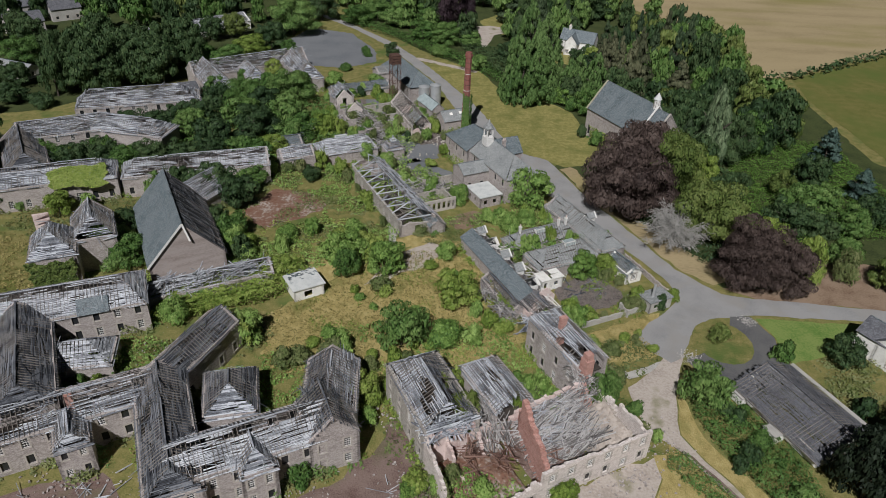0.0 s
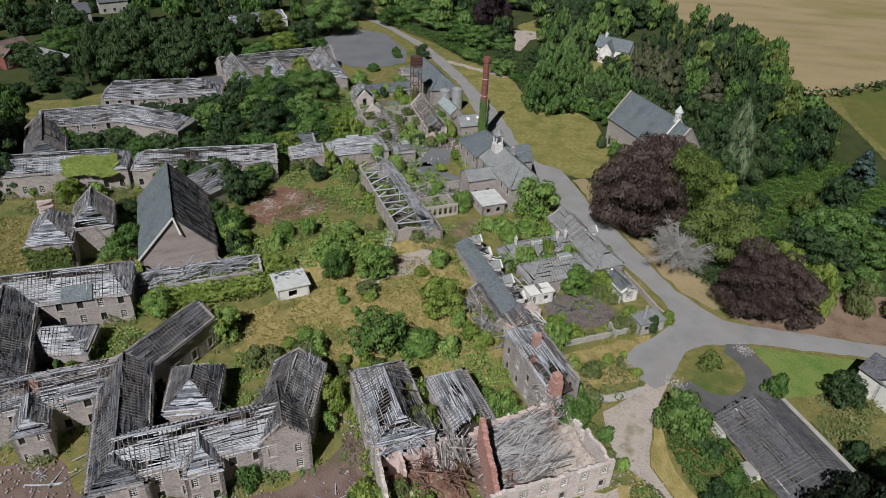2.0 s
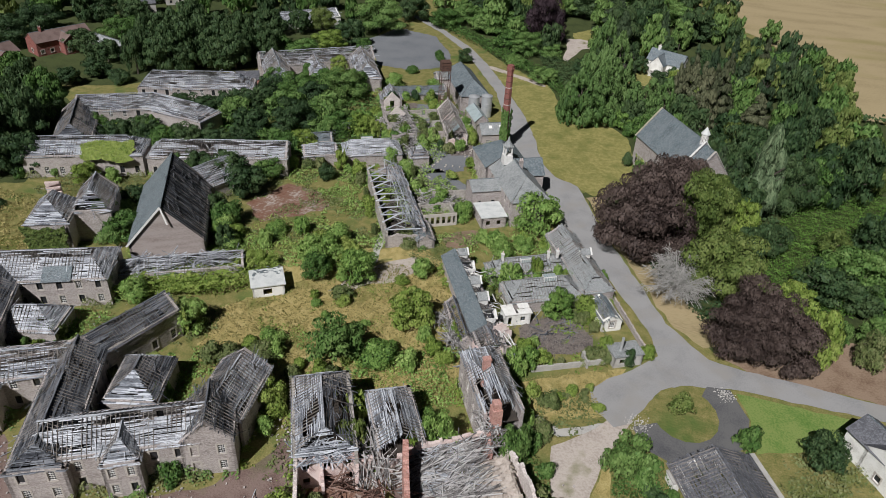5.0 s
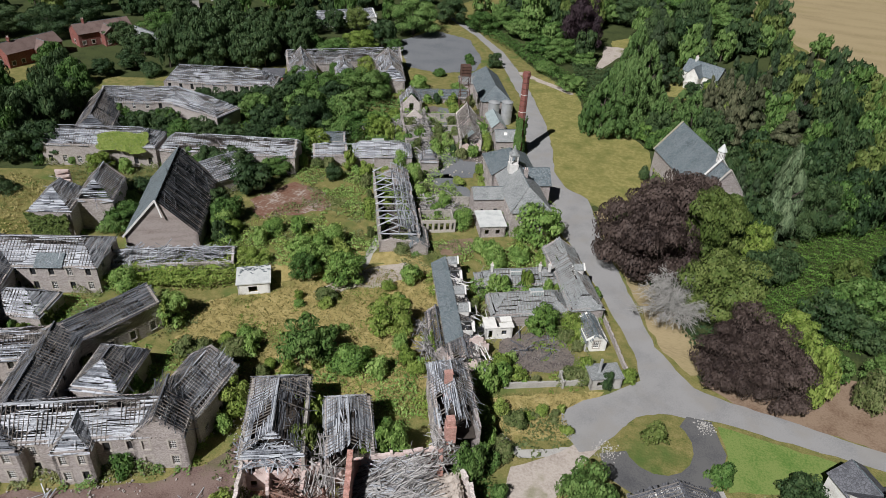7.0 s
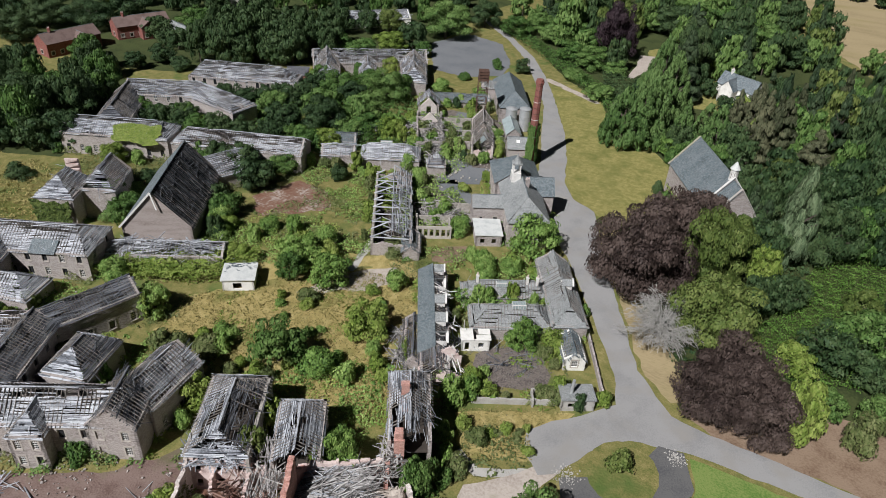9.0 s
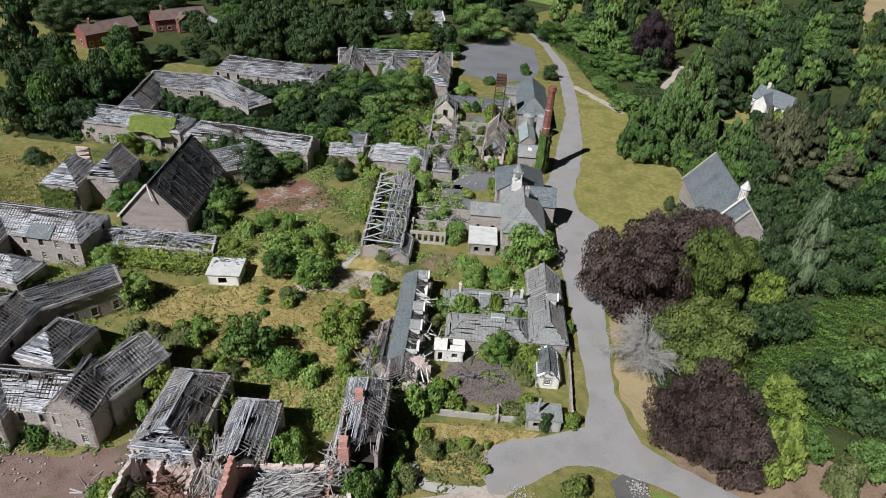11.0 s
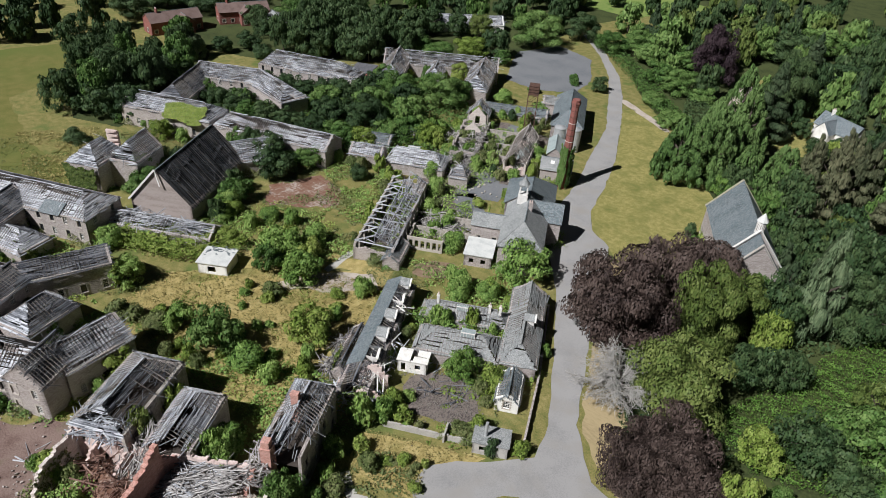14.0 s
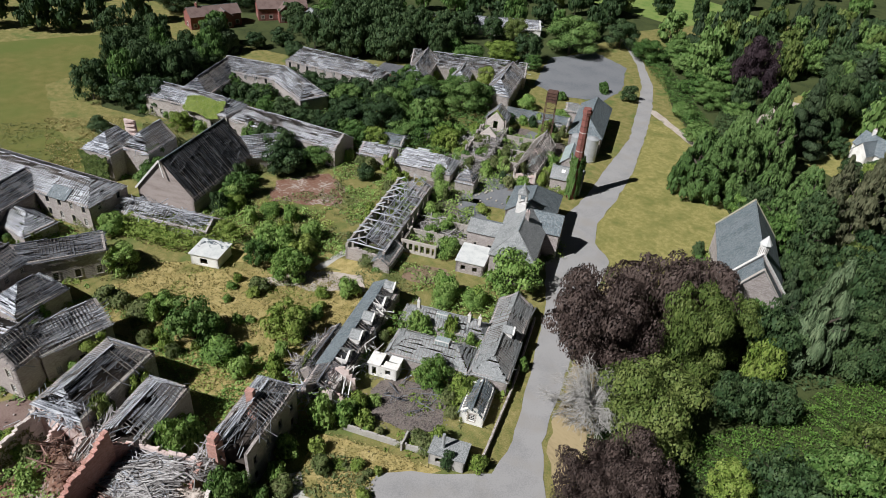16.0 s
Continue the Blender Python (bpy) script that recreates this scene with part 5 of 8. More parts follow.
hall_range(pyr, (-17.6, 178.0), (-13.2, 180.3), 2.4, 3.2, 6.0, hips=(2.3, 2.3), left="bare", right="bare", slats=SLAT, seed=55)
col = thing("column_block", (-2.5, 150, 0), "roofless block with pale pillared front", "ruined building")
g = Bag()
wall(g, (-4.6, 146.6), (2.6, 150.4), -0.5, 3.2, 0.4, [(0.9 + 1.35 * i, 0.6, 0.85, 1.9) for i in range(6)])
part("wall", g, QUOIN, col)
for p, q, z in (((2.6, 150.4), (-0.5, 156.2), 2.8), ((-0.5, 156.2), (-7.7, 152.4), 2.6), ((-7.7, 152.4), (-4.6, 146.6), 2.4), ((-2.0, 155), (6.0, 159), 2.0), ((-6, 160), (3.5, 165), 1.8)):
    g = Bag()
    broken_wall(g, p, q, -0.5, z, 0.4, rng, 1.0, [(3, 0.4, 1.2, 1.8)])
    part("wall", g, ASHLAR, col)
timber_heap("fallen_timbers", [(-3, 158, 7, 4, 1.4, 130, 28), (-30, 198, 4, 10, 2.4, 170, 118), (-24, 190, 3, 7, 2.2, 140, 118), (-13, 205, 3, 7, 2.4, 160, 118), (-41, 171, 5, 3, 3.0, 60, 28)],
            "splintered timbers among roofless walls", 14, DEBRIS)

# ---- roofless workshop ranges ----
works = thing("roofless_workshops", (-27, 200, 0), "roofless workshop ranges with pale broken gables", "ruined building")
for p, q, z, rag, mat in (((-36.6, 208.6), (-26, 188.0), 3.4, 1.8, STONE), ((-30.2, 212.2), (-20, 192.0), 3.0, 1.8, ASHLAR), ((-26, 188.0), (-20, 192), 2.6, 1.2, STONE),
                          ((-34.4, 204), (-28.4, 207.4), 3.2, 1.5, ASHLAR), ((-30, 196), (-24, 199.4), 2.6, 1.6, ASHLAR)):
    g = Bag()
    broken_wall(g, p, q, -0.5, z, 0.45, rng, rag, [(3, 1.0, 1.2, 1.8), (8, 1.0, 1.2, 1.8), (13, 1.0, 1.2, 1.8), (18, 1, 1.2, 1.8)])
    part("wall", g, mat, works)
for c, w, z0, z1 in (((-33.4, 210.4), 2.6, 4.4, 7.2), ((-29.0, 202.2), 2.4, 3.8, 6.2)):
    g = Bag()
    c = Vector((*c, 0))
    g.box(c - UDIR * w - UP * 0.5, UDIR * (w - 0.7), NDIR * 0.5, UP * (z0 + 0.5))
    g.box(c + UDIR * 0.7 - UP * 0.5, UDIR * (w - 0.7), NDIR * 0.5, UP * (z0 + 0.5))
    g.box(c - UDIR * 0.7 - UP * 0.5, UDIR * 1.4, NDIR * 0.5, UP * (z0 - 2.0))
    g.prism([c - UDIR * w + UP * z0, c + UDIR * w + UP * z0, c + UP * z1], NDIR * 0.5)
    part("gable_wall", g, RUINSTONE, works)
hall_range(works, (-33.6, 210.8), (-36.0, 215.4), 3.2, 5.0, 8.2, left="fair", right="fair", slats=SLAT, seed=56, walls="lr")
shop2 = thing("gabled_workshop", (-13, 207, 0), "workshop with white gable and collapsed roof", "ruined building")
hall_range(shop2, (-16.1, 212.7), (-8.2, 194.0), 3.1, 3.6, 7.2, left="wreck", right="wreck", slats=DEBRIS, seed=57, mat_wall=RUINSTONE, walls="lra", floor=False, opened=(0.3, 0.3))
g = Bag()
broken_wall(g, (-15.2, 204.6), (-9.4, 207.0), -0.5, 4.6, 0.4, rng, 1.4, [(3, 0.2, 1.2, 2.0)])
part("cross_wall", g, PLASTER, shop2)
g = Bag()
broken_wall(g, (-11.2, 193.0), (-5.4, 195.6), -0.5, 2.6, 0.4, rng, 1.6)
part("cross_wall", g, PLASTER, shop2)
timber_slide("workshop_debris", (-18.2, 210.6, 0), UDIR * 5.6, Vector((7.4, -17.6, 0)), 2.4, 0.6, -1.4, 230, -66, 0.7, "collapsed roof laths in the gabled workshop", 71, DEBRIS, (1.0, 4.0), 1.4, 1.6)
timber_slide("workshop_debris", (-33.6, 206.8, 0), UDIR * 6.0, Vector((11.8, -22.0, 0)), 3.6, 0.4, -1.6, 380, -62, 0.8, "collapsed roof laths in the long roofless range", 72, DEBRIS, (1.0, 4.0), 1.4, 1.6)
timber_slide("workshop_debris", (-6.8, 152.6, 0), UDIR * 8.6, NDIR * 10.0, 1.2, 0.2, 0.6, 130, 20, 1.0, "laths and beams tumbled behind the pillared front", 73, DEBRIS, (1.0, 3.6), 1.0, 1.0)
glass1 = thing("glazed_shed", (-6.5, 212, 0), "shed roofed in blue-grey glass", "outbuilding", group="glazed sheds")
hall_range(glass1, (-3.6, 207.0), (-8.6, 216.4), 2.0, 3.6, 5.4, left="slate", right="slate", slats=SKYLIGHT, seed=58)
glass2 = thing("glazed_shed", (-11.4, 203.2, 0), "shed roofed in blue-grey glass", "outbuilding", group="glazed sheds")
hall_range(glass2, (-8.6, 199.0), (-11.0, 203.6), 1.5, 2.8, 4.2, left="slate", right="slate", slats=SKYLIGHT, seed=59)
annex = thing("skylit_office", (1, 198, 0), "small office with grey slate roof and roof windows", "outbuilding")
hall_range(annex, (-2.6, 198.6), (4.6, 202.4), 2.8, 4.0, 6.2, left="slate", right="slate", slats=SLATE_PALE, slats_left=SLATE_PALE, seed=60, rows_right=1, win=(1.2, 1.1))
for f in (2.4, 5.6):
    g = Bag()
    p = Vector((-2.6, 198.6, 6.24)) + UDIR * f - NDIR * 0.8 - UP * 0.63
    g.box(p, UDIR * 1.0, -NDIR * 0.7 - UP * 0.55, UP * 0.09)
    part("roof_window", g, WHITE, annex)
long_shop = thing("slated_workshop", (-13, 232, 0), "long workshop with hipped slate roof", "workshop")
hall_range(long_shop, (-20.6, 244.5), (-9.2, 222.2), 4.6, 5.6, 9.4, hips=(3, 4), left="slate", right="slate", slats=SLATE, slats_left=SLATE, seed=61, rows_left=1)
hall_range(long_shop, (-26.5, 236.5), (-18.5, 240.5), 2.8, 5.0, 6.6, left="good", right="good", slats=SLATE_PALE, seed=62)
side_shop = thing("long_grey_shed", (-32, 226, 0), "long low shed with dark roof", "outbuilding")
hall_range(side_shop, (-40.0, 223.0), (-22.0, 232.5), 3.0, 2.0, 3.8, left="good", right="good", slats=SLATE, seed=63)
for c in ((-8.6, 217.4), (-4.9, 219.6)):
    silo = thing("storage_tank", (*c, 0), "tall dull grey cylindrical storage tank", "tank", group="storage tanks")
    g = Bag()
    c = Vector((*c, 0))
    g.tube(c - UP * 0.2, c + UP * 7.0, 1.75, 1.75, 24)
    part("shell", g, METAL, silo)
    g = Bag()
    g.tube(c + UP * 7.0, c + UP * 7.5, 1.8, 0.5, 24)
    part("lid", g, METAL, silo)
    for z in (0.4, 2.4, 4.6, 6.8):
        g = Bag()
        g.tube(c + UP * z, c + UP * (z + 0.12), 1.82, 1.82, 24)
        part("hoop", g, METAL, silo)
wt = thing("water_tower", (-17.8, 215, 0), "rusty iron lattice tower carrying a tank frame", "tower")
c = Vector((-17.8, 215, 0))
for sx in (-1, 1):
    for sy in (-1, 1):
        g = Bag()
        p = c + UDIR * 1.4 * sx + NDIR * 1.4 * sy
        g.box(p - UDIR * 0.13 - NDIR * 0.13 - UP * 0.3, UDIR * 0.14, NDIR * 0.14, UP * 15.3)
        part("leg", g, RUST, wt)
for z in (3.0, 6.0, 9.0, 12.0, 14.8):
    for a, b in ((UDIR, NDIR), (NDIR, UDIR)):
        for s in (-1, 1):
            g = Bag()
            p = c + b * 1.4 * s + UP * z
            g.stick(p - a * 1.4, p + a * 1.4, 0.1, 0.12)
            if z < 14:
                g.stick(p - a * 1.4, p + a * 1.4 + UP * 2.9, 0.08, 0.08)
            part("brace", g, RUST, wt)
for i in range(4):
    g = Bag()
    z = 15.0 + i * 0.85
    g.box(c - (UDIR + NDIR) * (1.5 - 0.01 * i) + UP * z, UDIR * (3.0 - 0.02 * i), NDIR * (3.0 - 0.02 * i), UP * (0.7 if i < 3 else 0.2))
    part("tank_panel", g, RUST, wt)

# ---- brick chimney ----
stack = thing("factory_chimney", (4.8, 197.8, 0), "tall banded red brick boiler chimney, ivy at its foot", "chimney")
c = Vector((4.8, 197.8, 0))
g = Bag()
g.tube(c - UP * 0.5, c + UP * 23.2, 1.3, 0.9, 8)
part("shaft", g, STACK, stack)
for z, r, hh in ((23.2, 1.08, 0.5), (23.7, 1.2, 0.4), (24.1, 1.0, 0.6)):
    g = Bag()
    g.tube(c + UP * z, c + UP * (z + hh), r, r, 8)
    part("cap", g, STACK, stack)
for i in range(9):
    z = 8.5 + i * 1.65
    r = 1.3 - 0.4 * z / 23.2 + 0.03
    g = Bag()
    g.tube(c + UP * z, c + UP * (z + 0.13), r, r, 8)
    part("iron_band", g, RUST if i % 3 else PAINT, stack)

# ---- clock-tower hall by the road ----
R = thing("cupola_building", (11, 166, 0), "slate-roofed stone building with a white roof cupola", "building")
hall_range(R, (19.0, 156.0), (8.6, 175.6), 4.6, 6.8, 10.6, hips=(4.6, 0), left="slate", right="slate", slats=SLATE_PALE, slats_left=SLATE_PALE, seed=71, rows_right=2, rows_left=2, walls="lra", ends=(2, 0))
hall_range(R, (10.2, 172.6), (4.4, 183.4), 5.6, 6.8, 10.7, hips=(0, 5), left="slate", right="slate", slats=SLATE, slats_left=SLATE, seed=72, rows_right=2, rows_left=2)
hall_range(R, (11.0, 170.2), (18.4, 174.0), 3.2, 6.8, 9.8, left="slate", right="slate", slats=SLATE, slats_left=SLATE_PALE, seed=73, ends=(0, 2), walls="lrb")
hall_range(R, (3.0, 161.0), (12.5, 166.0), 3.0, 5.4, 7.0, left="slate", right="slate", slats=SLATE_PALE, slats_left=SLATE_PALE, seed=74, rows_right=1, walls="lra")
g = Bag()
o = Vector((8.6, 150.6, 0))
for p, q in ((o, o + UDIR * 6.0), (o + UDIR * 6.0, o + UDIR * 6 + NDIR * 7.0), (o + NDIR * 7.0, o)):
    wall(g, p, q, -0.5, 2.9, 0.35, [(1.6, 0.8, 1.0, 1.2), (4.2, 0.8, 1.0, 1.2)])
part("annexe_wall", g, STONE, R)
g = Bag()
g.box(o - (UDIR + NDIR) * 0.25 + UP * 2.91, UDIR * 6.5, NDIR * 7.5, UP * 0.2)
part("flat_roof", g, LEAD, R)
c = Vector((10.4, 168.9, 0))
g = Bag()
g.box(c - (UDIR + NDIR) * 1.1 + UP * 9.2, UDIR * 2.2, NDIR * 2.2, UP * 2.4)
cup = part("cupola", g, PAINT, R, "white louvred cupola")
for sx in (-1, 1):
    for sy in (-1, 1):
        g = Bag()
        g.box(c + UDIR * (0.8 * sx) + NDIR * (0.8 * sy) - (UDIR + NDIR) * 0.15 + UP * 11.6, UDIR * 0.3, NDIR * 0.3, UP * 2.2)
        part("post", g, PAINT, cup)
g = Bag()
g.box(c - (UDIR + NDIR) * 1.15 + UP * 13.8, UDIR * 2.3, NDIR * 2.3, UP * 0.25)
g.tube(c + UP * 14.05, c + UP * 15.1, 1.3, 0.55, 8)
g.tube(c + UP * 15.1, c + UP * 16.4, 0.5, 0.05, 8)
part("cap", g, SLATE_PALE, cup)
chimney_stack(R, 14.4, 166.0, 9.0, 12.0, 0.9, 0.7, mat=STONE, pots=2)

# ---- chapel ----
chapel = thing("chapel", (54, 193, 0), "stone chapel with steep grey slate roof and white bellcote", "chapel")
hall_range(chapel, (47.1, 204.2), (57.8, 184.2), 6.0, 8.9, 16.2, left="slate", right="slate", slats=SLATE, slats_left=SLATE, seed=81, rows_right=1, rows_left=1, win=(1.2, 2.8), over=0.35)
hall_range(chapel, (57.9, 184.0), (60.0, 180.0), 5.5, 8.5, 15.5, left="slate", right="slate", slats=SLATE, slats_left=SLATE, seed=82, walls="lrb")
cd = Vector((10.7, -20.0, 0)).normalized()
ce = Vector((-cd.y, cd.x, 0))
for f, mat in ((0.0, LICHEN), (22.6, PAINT), (27.3, QUOIN)):
    for sgn in (-1, 1):
        hw_c, lo, hi = (6.45, 8.4, 16.35) if f < 25 else (5.8, 8.1, 15.7)
        g = Bag()
        p = Vector((47.1, 204.2, 0)) + cd * f
        g.stick(p + ce * sgn * hw_c + UP * lo, p + UP * hi, 0.55, 0.3)
        part("gable_coping", g, mat, chapel)
c = Vector((57.3, 185.1, 0))
g = Bag()
g.tube(c + UP * 14.6, c + UP * 18.0, 0.95, 0.95, 8)
bell = part("bellcote", g, PAINT, chapel, "white octagonal bellcote")
g = Bag()
g.tube(c + UP * 18.0, c + UP * 19.8, 1.2, 0.1, 8)
part("spirelet", g, LEAD, bell)
for i in range(8):
    a = i * math.pi / 4 + 0.39
    g = Bag()
    d = Vector((math.cos(a), math.sin(a), 0))
    g.box(c + d * 0.86 - d.cross(UP) * 0.22 + UP * 15.8, d.cross(UP) * 0.44, d * 0.04, UP * 1.6)
    part("louvre", g, RAFTER, bell)

# ---- bungalow and houses ----
bung = thing("bungalow", (60, 83, 0), "long white bungalow with broken dark tiled roof", "house")
hall_range(bung, (56.9, 92.2), (64.4, 75.5), 6.2, 2.4, 5.2, left="good", right="good", slats=TILE, seed=91, walls="", over=0.8)
hall_range(bung, (57.1, 91.75), (64.2, 75.95), 5.7, 2.25, 4.8, left=None, right=None, seed=92, mat_wall=WHITE, rows_right=1, win=(1.4, 1.1), floor=False)
BDIR = Vector((7.5, -16.7, 0)).normalized()
BOUT = Vector((-BDIR.y, BDIR.x, 0))
for s, wide in ((-1, 0.1), (1, 0.75)):
    g = Bag()
    p = Vector((56.9, 92.2, 0)) + BOUT * (7.0 + wide * 0.4) * s + UP * 2.02
    g.box(p - BOUT * wide / 2 - BDIR * 0.25, BDIR * 18.8, BOUT * wide, UP * 0.14)
    part("fascia", g, CONCRETE if s > 0 else RAFTER, bung)
for k, reach, mat in ((1.0, 0.5, WHITE), (9.4, 1.7, WHITE)):
    g = Bag()
    p = Vector((56.9, 92.2, 0)) + BDIR * k - BOUT * (6.23 + reach + 0.6)
    g.box(p, BDIR * 2.4, BOUT * (reach + 0.55), UP * 1.72)
    porch = part("porch", g, mat, bung, "white rendered porch beside the hedge")
    g = Bag()
    g.box(p - BDIR * 0.15 - BOUT * 0.15 + UP * 1.724, BDIR * 2.7, BOUT * (reach + 0.7), UP * 0.12)
    part("porch_roof", g, CONCRETE, porch)


def house(name, a, b, hw, eave, ridge, wall_mat, tile, label, seed, wing=None, chim=True):
    h = thing(name, (*a, 0), label, "house")
    hall_range(h, a, b, hw, eave, ridge, left="slate", right="slate", slats=tile, slats_left=tile, seed=seed, mat_wall=wall_mat, rows_right=2, rows_left=2, floor=False, win=(1.1, 1.2), ends=(1, 1))
    if wing:
        hall_range(h, wing[0], wing[1], wing[2], eave - 0.3, ridge - 0.8, left="slate", right="slate", slats=tile, slats_left=tile, seed=seed + 1, mat_wall=wall_mat, floor=False,
                   ends=(0, 2), walls="lrb", win=(1.1, 1.2))
    if chim:
        chimney_stack(h, a[0] * 0.8 + b[0] * 0.2, a[1] * 0.8 + b[1] * 0.2, eave, ridge + 1.4, 0.9, 0.7, mat=wall_mat)
    return h


house("white_house", (81.8, 96.6), (94.0, 103.4), 3.6, 5.0, 7.6, WHITE, TILE, "white rendered house with dark slate roof", 95, wing=((84.5, 98.5), (80.6, 104.6), 3.0))
house("white_farmhouse", (45.4, 291.0), (58.0, 284.6), 3.2, 5.3, 8.8, WHITE, SLATE, "white farmhouse with blue slate roof and gabled porch wing", 97, wing=((50.2, 288.6), (47.6, 282.4), 2.6))
house("brick_house", (-174.5, 186), (-171.0, 206), 4.2, 5.0, 7.6, STACK, TILE_RED, "red brick house with brown tiled roof", 99, wing=((-172.5, 199), (-165.5, 197.5), 3.2))
house("brick_house", (-171.5, 215.5), (-163.0, 234), 4.2, 5.0, 7.6, STACK, TILE_RED, "red brick house with brown tiled roof", 101, wing=((-166, 225), (-159.5, 222), 3.0))
house("pale_roofed_bungalow", (-160, 234), (-142, 227.5), 4.2, 2.6, 4.6, WHITE, SLATE_PALE, "bungalow with pale grey roof", 103, chim=False)
for i, (a, b) in enumerate((((-177, 274), (-167, 283)), ((-172, 298), (-163, 306)), ((-188, 300), (-180, 308)))):
    house("slate_roofed_house", a, b, 4.4, 5.0, 8.0, CONCRETE, TILE, "house with dark slate roof among trees", 110 + i)
far_shed = thing("long_barn", (-109, 284, 0), "long low barn with weathered grey roof and white wall", "barn")
hall_range(far_shed, (-129.0, 263.5), (-90.0, 302.5), 5.0, 3.6, 6.2, left="good", right="good", slats=SLAT, seed=120, mat_wall=WHITE)
flat = thing("flat_roofed_block", (-79, 214, 0), "dark flat-roofed block behind the wards", "outbuilding")
g = Bag()
o = Vector((-86, 208, 0))
g.box(o, UDIR * 7, NDIR * 8, UP * 4.6)
part("body", g, BRICK, flat)
g = Bag()
g.box(o - (UDIR + NDIR) * 0.3 + UP * 4.604, UDIR * 7.6, NDIR * 8.6, UP * 0.3)
part("roof", g, TILE, flat)

# ---- trees ----


def crown_mesh(name, kind, mat, leaves, size, seed):
    """Foliage of a crown of radius 1 whose foot is at z 0 and top at z 1, of many leaf clumps on uneven lumps."""
    rng = np.random.RandomState(seed)
    lumps = []
    if kind == "round":
        for i in range(44):
            a, z = rng.uniform(0, 2 * np.pi), rng.uniform(0.16, 0.88)
            rr = math.sqrt(max(0.03, 1 - ((z - 0.45) / 0.5) ** 2)) * 0.78 * rng.uniform(0.55, 1.1)
            lumps.append((rr * math.cos(a), rr * math.sin(a), z, rng.uniform(0.15, 0.33), rng.uniform(0.07, 0.14)))
        lumps.append((0, 0, 0.48, 0.5, 0.27))
    elif kind == "shrub":
        for i in range(16):
            a, z = rng.uniform(0, 2 * np.pi), rng.uniform(0.1, 0.75)
            rr = (1 - 0.7 * z) * 0.72 * rng.uniform(0.4, 1.1)
            lumps.append((rr * math.cos(a), rr * math.sin(a), z, rng.uniform(0.25, 0.42), rng.uniform(0.15, 0.26)))
        lumps.append((0, 0, 0.35, 0.65, 0.35))
    elif kind == "cone":
        for i in range(60):
            z = rng.uniform(0.05, 0.97) ** 1.1
            a = rng.uniform(0, 2 * np.pi)
            rr = (1 - z) * 0.85 * rng.uniform(0.55, 1.1)
            lumps.append((rr * math.cos(a), rr * math.sin(a), z, 0.10 + 0.22 * (1 - z), 0.035))
    elif kind == "yew":
        for i in range(150):
            z = rng.uniform(0.03, 0.95)
            a = rng.uniform(0, 2 * np.pi)
            rr = max(0.02, 1 - z ** 1.6) * 0.88 * rng.uniform(0.8, 1.04)
            lumps.append((rr * math.cos(a), rr * math.sin(a), z, 0.07 + 0.07 * (1 - z), 0.075))
    elif kind == "weep":
        for i in range(55):
            z = rng.uniform(0.12, 0.93)
            a = rng.uniform(0, 2 * np.pi)
            rr = (1 - z * 0.75) * 0.8 * rng.uniform(0.45, 1.05)
            lumps.append((rr * math.cos(a), rr * math.sin(a), z, 0.17, 0.11))
    lumps = np.array(lumps)
    weight = lumps[:, 3] ** 2
    pick = rng.choice(len(lumps), leaves, p=weight / weight.sum())
    dirs = rng.normal(size=(leaves, 3))
    dirs[:, 2] = np.abs(dirs[:, 2]) * np.where(rng.rand(leaves) < 0.78, 1, -1)
    dirs /= np.linalg.norm(dirs, axis=1)[:, None]
    deep = np.where(rng.rand(leaves) < 0.75, rng.uniform(0.88, 1.1, leaves), rng.uniform(0.4, 0.9, leaves))[:, None]
    L = lumps[pick]
    pos = L[:, :3] + dirs * deep * np.stack([L[:, 3], L[:, 3], L[:, 4]], 1)
    nor = dirs + rng.normal(size=(leaves, 3)) * 0.26
    if kind in ("cone", "weep", "yew"):
        nor = dirs + rng.normal(size=(leaves, 3)) * 0.22
    nor /= np.linalg.norm(nor, axis=1)[:, None]
    ref = rng.normal(size=(leaves, 3))
    if kind == "weep":
        ref = np.tile([0, 0, 1.0], (leaves, 1)) + rng.normal(size=(leaves, 3)) * 0.15
    t1 = np.cross(nor, ref)
    t1 /= np.linalg.norm(t1, axis=1)[:, None] + 1e-9
    t2 = np.cross(nor, t1)
    s = size * rng.uniform(0.55, 1.35, leaves)[:, None]
    lw = 0.45 if kind != "weep" else 0.36
    ll = 1.0 if kind != "weep" else 1.5
    a = pos - t2 * s * ll * 0.6
    b = pos + t1 * s * lw * 1.25 + t2 * s * ll * 0.35
    c = pos - t1 * s * lw * 1.25 + t2 * s * ll * 0.35 + nor * s * 0.15
    verts = np.stack([a, b, c], 1).reshape(-1, 3)
    me = bpy.data.meshes.new(name)
    me.vertices.add(len(verts))
    me.vertices.foreach_set("co", verts.astype(np.float32).ravel())
    me.loops.add(len(verts))
    me.loops.foreach_set("vertex_index", np.arange(len(verts), dtype=np.int32))
    me.polygons.add(leaves)
    me.polygons.foreach_set("loop_start", np.arange(0, leaves * 3, 3, dtype=np.int32))
    me.update(calc_edges=True)
    me.materials.append(mat)
    return me


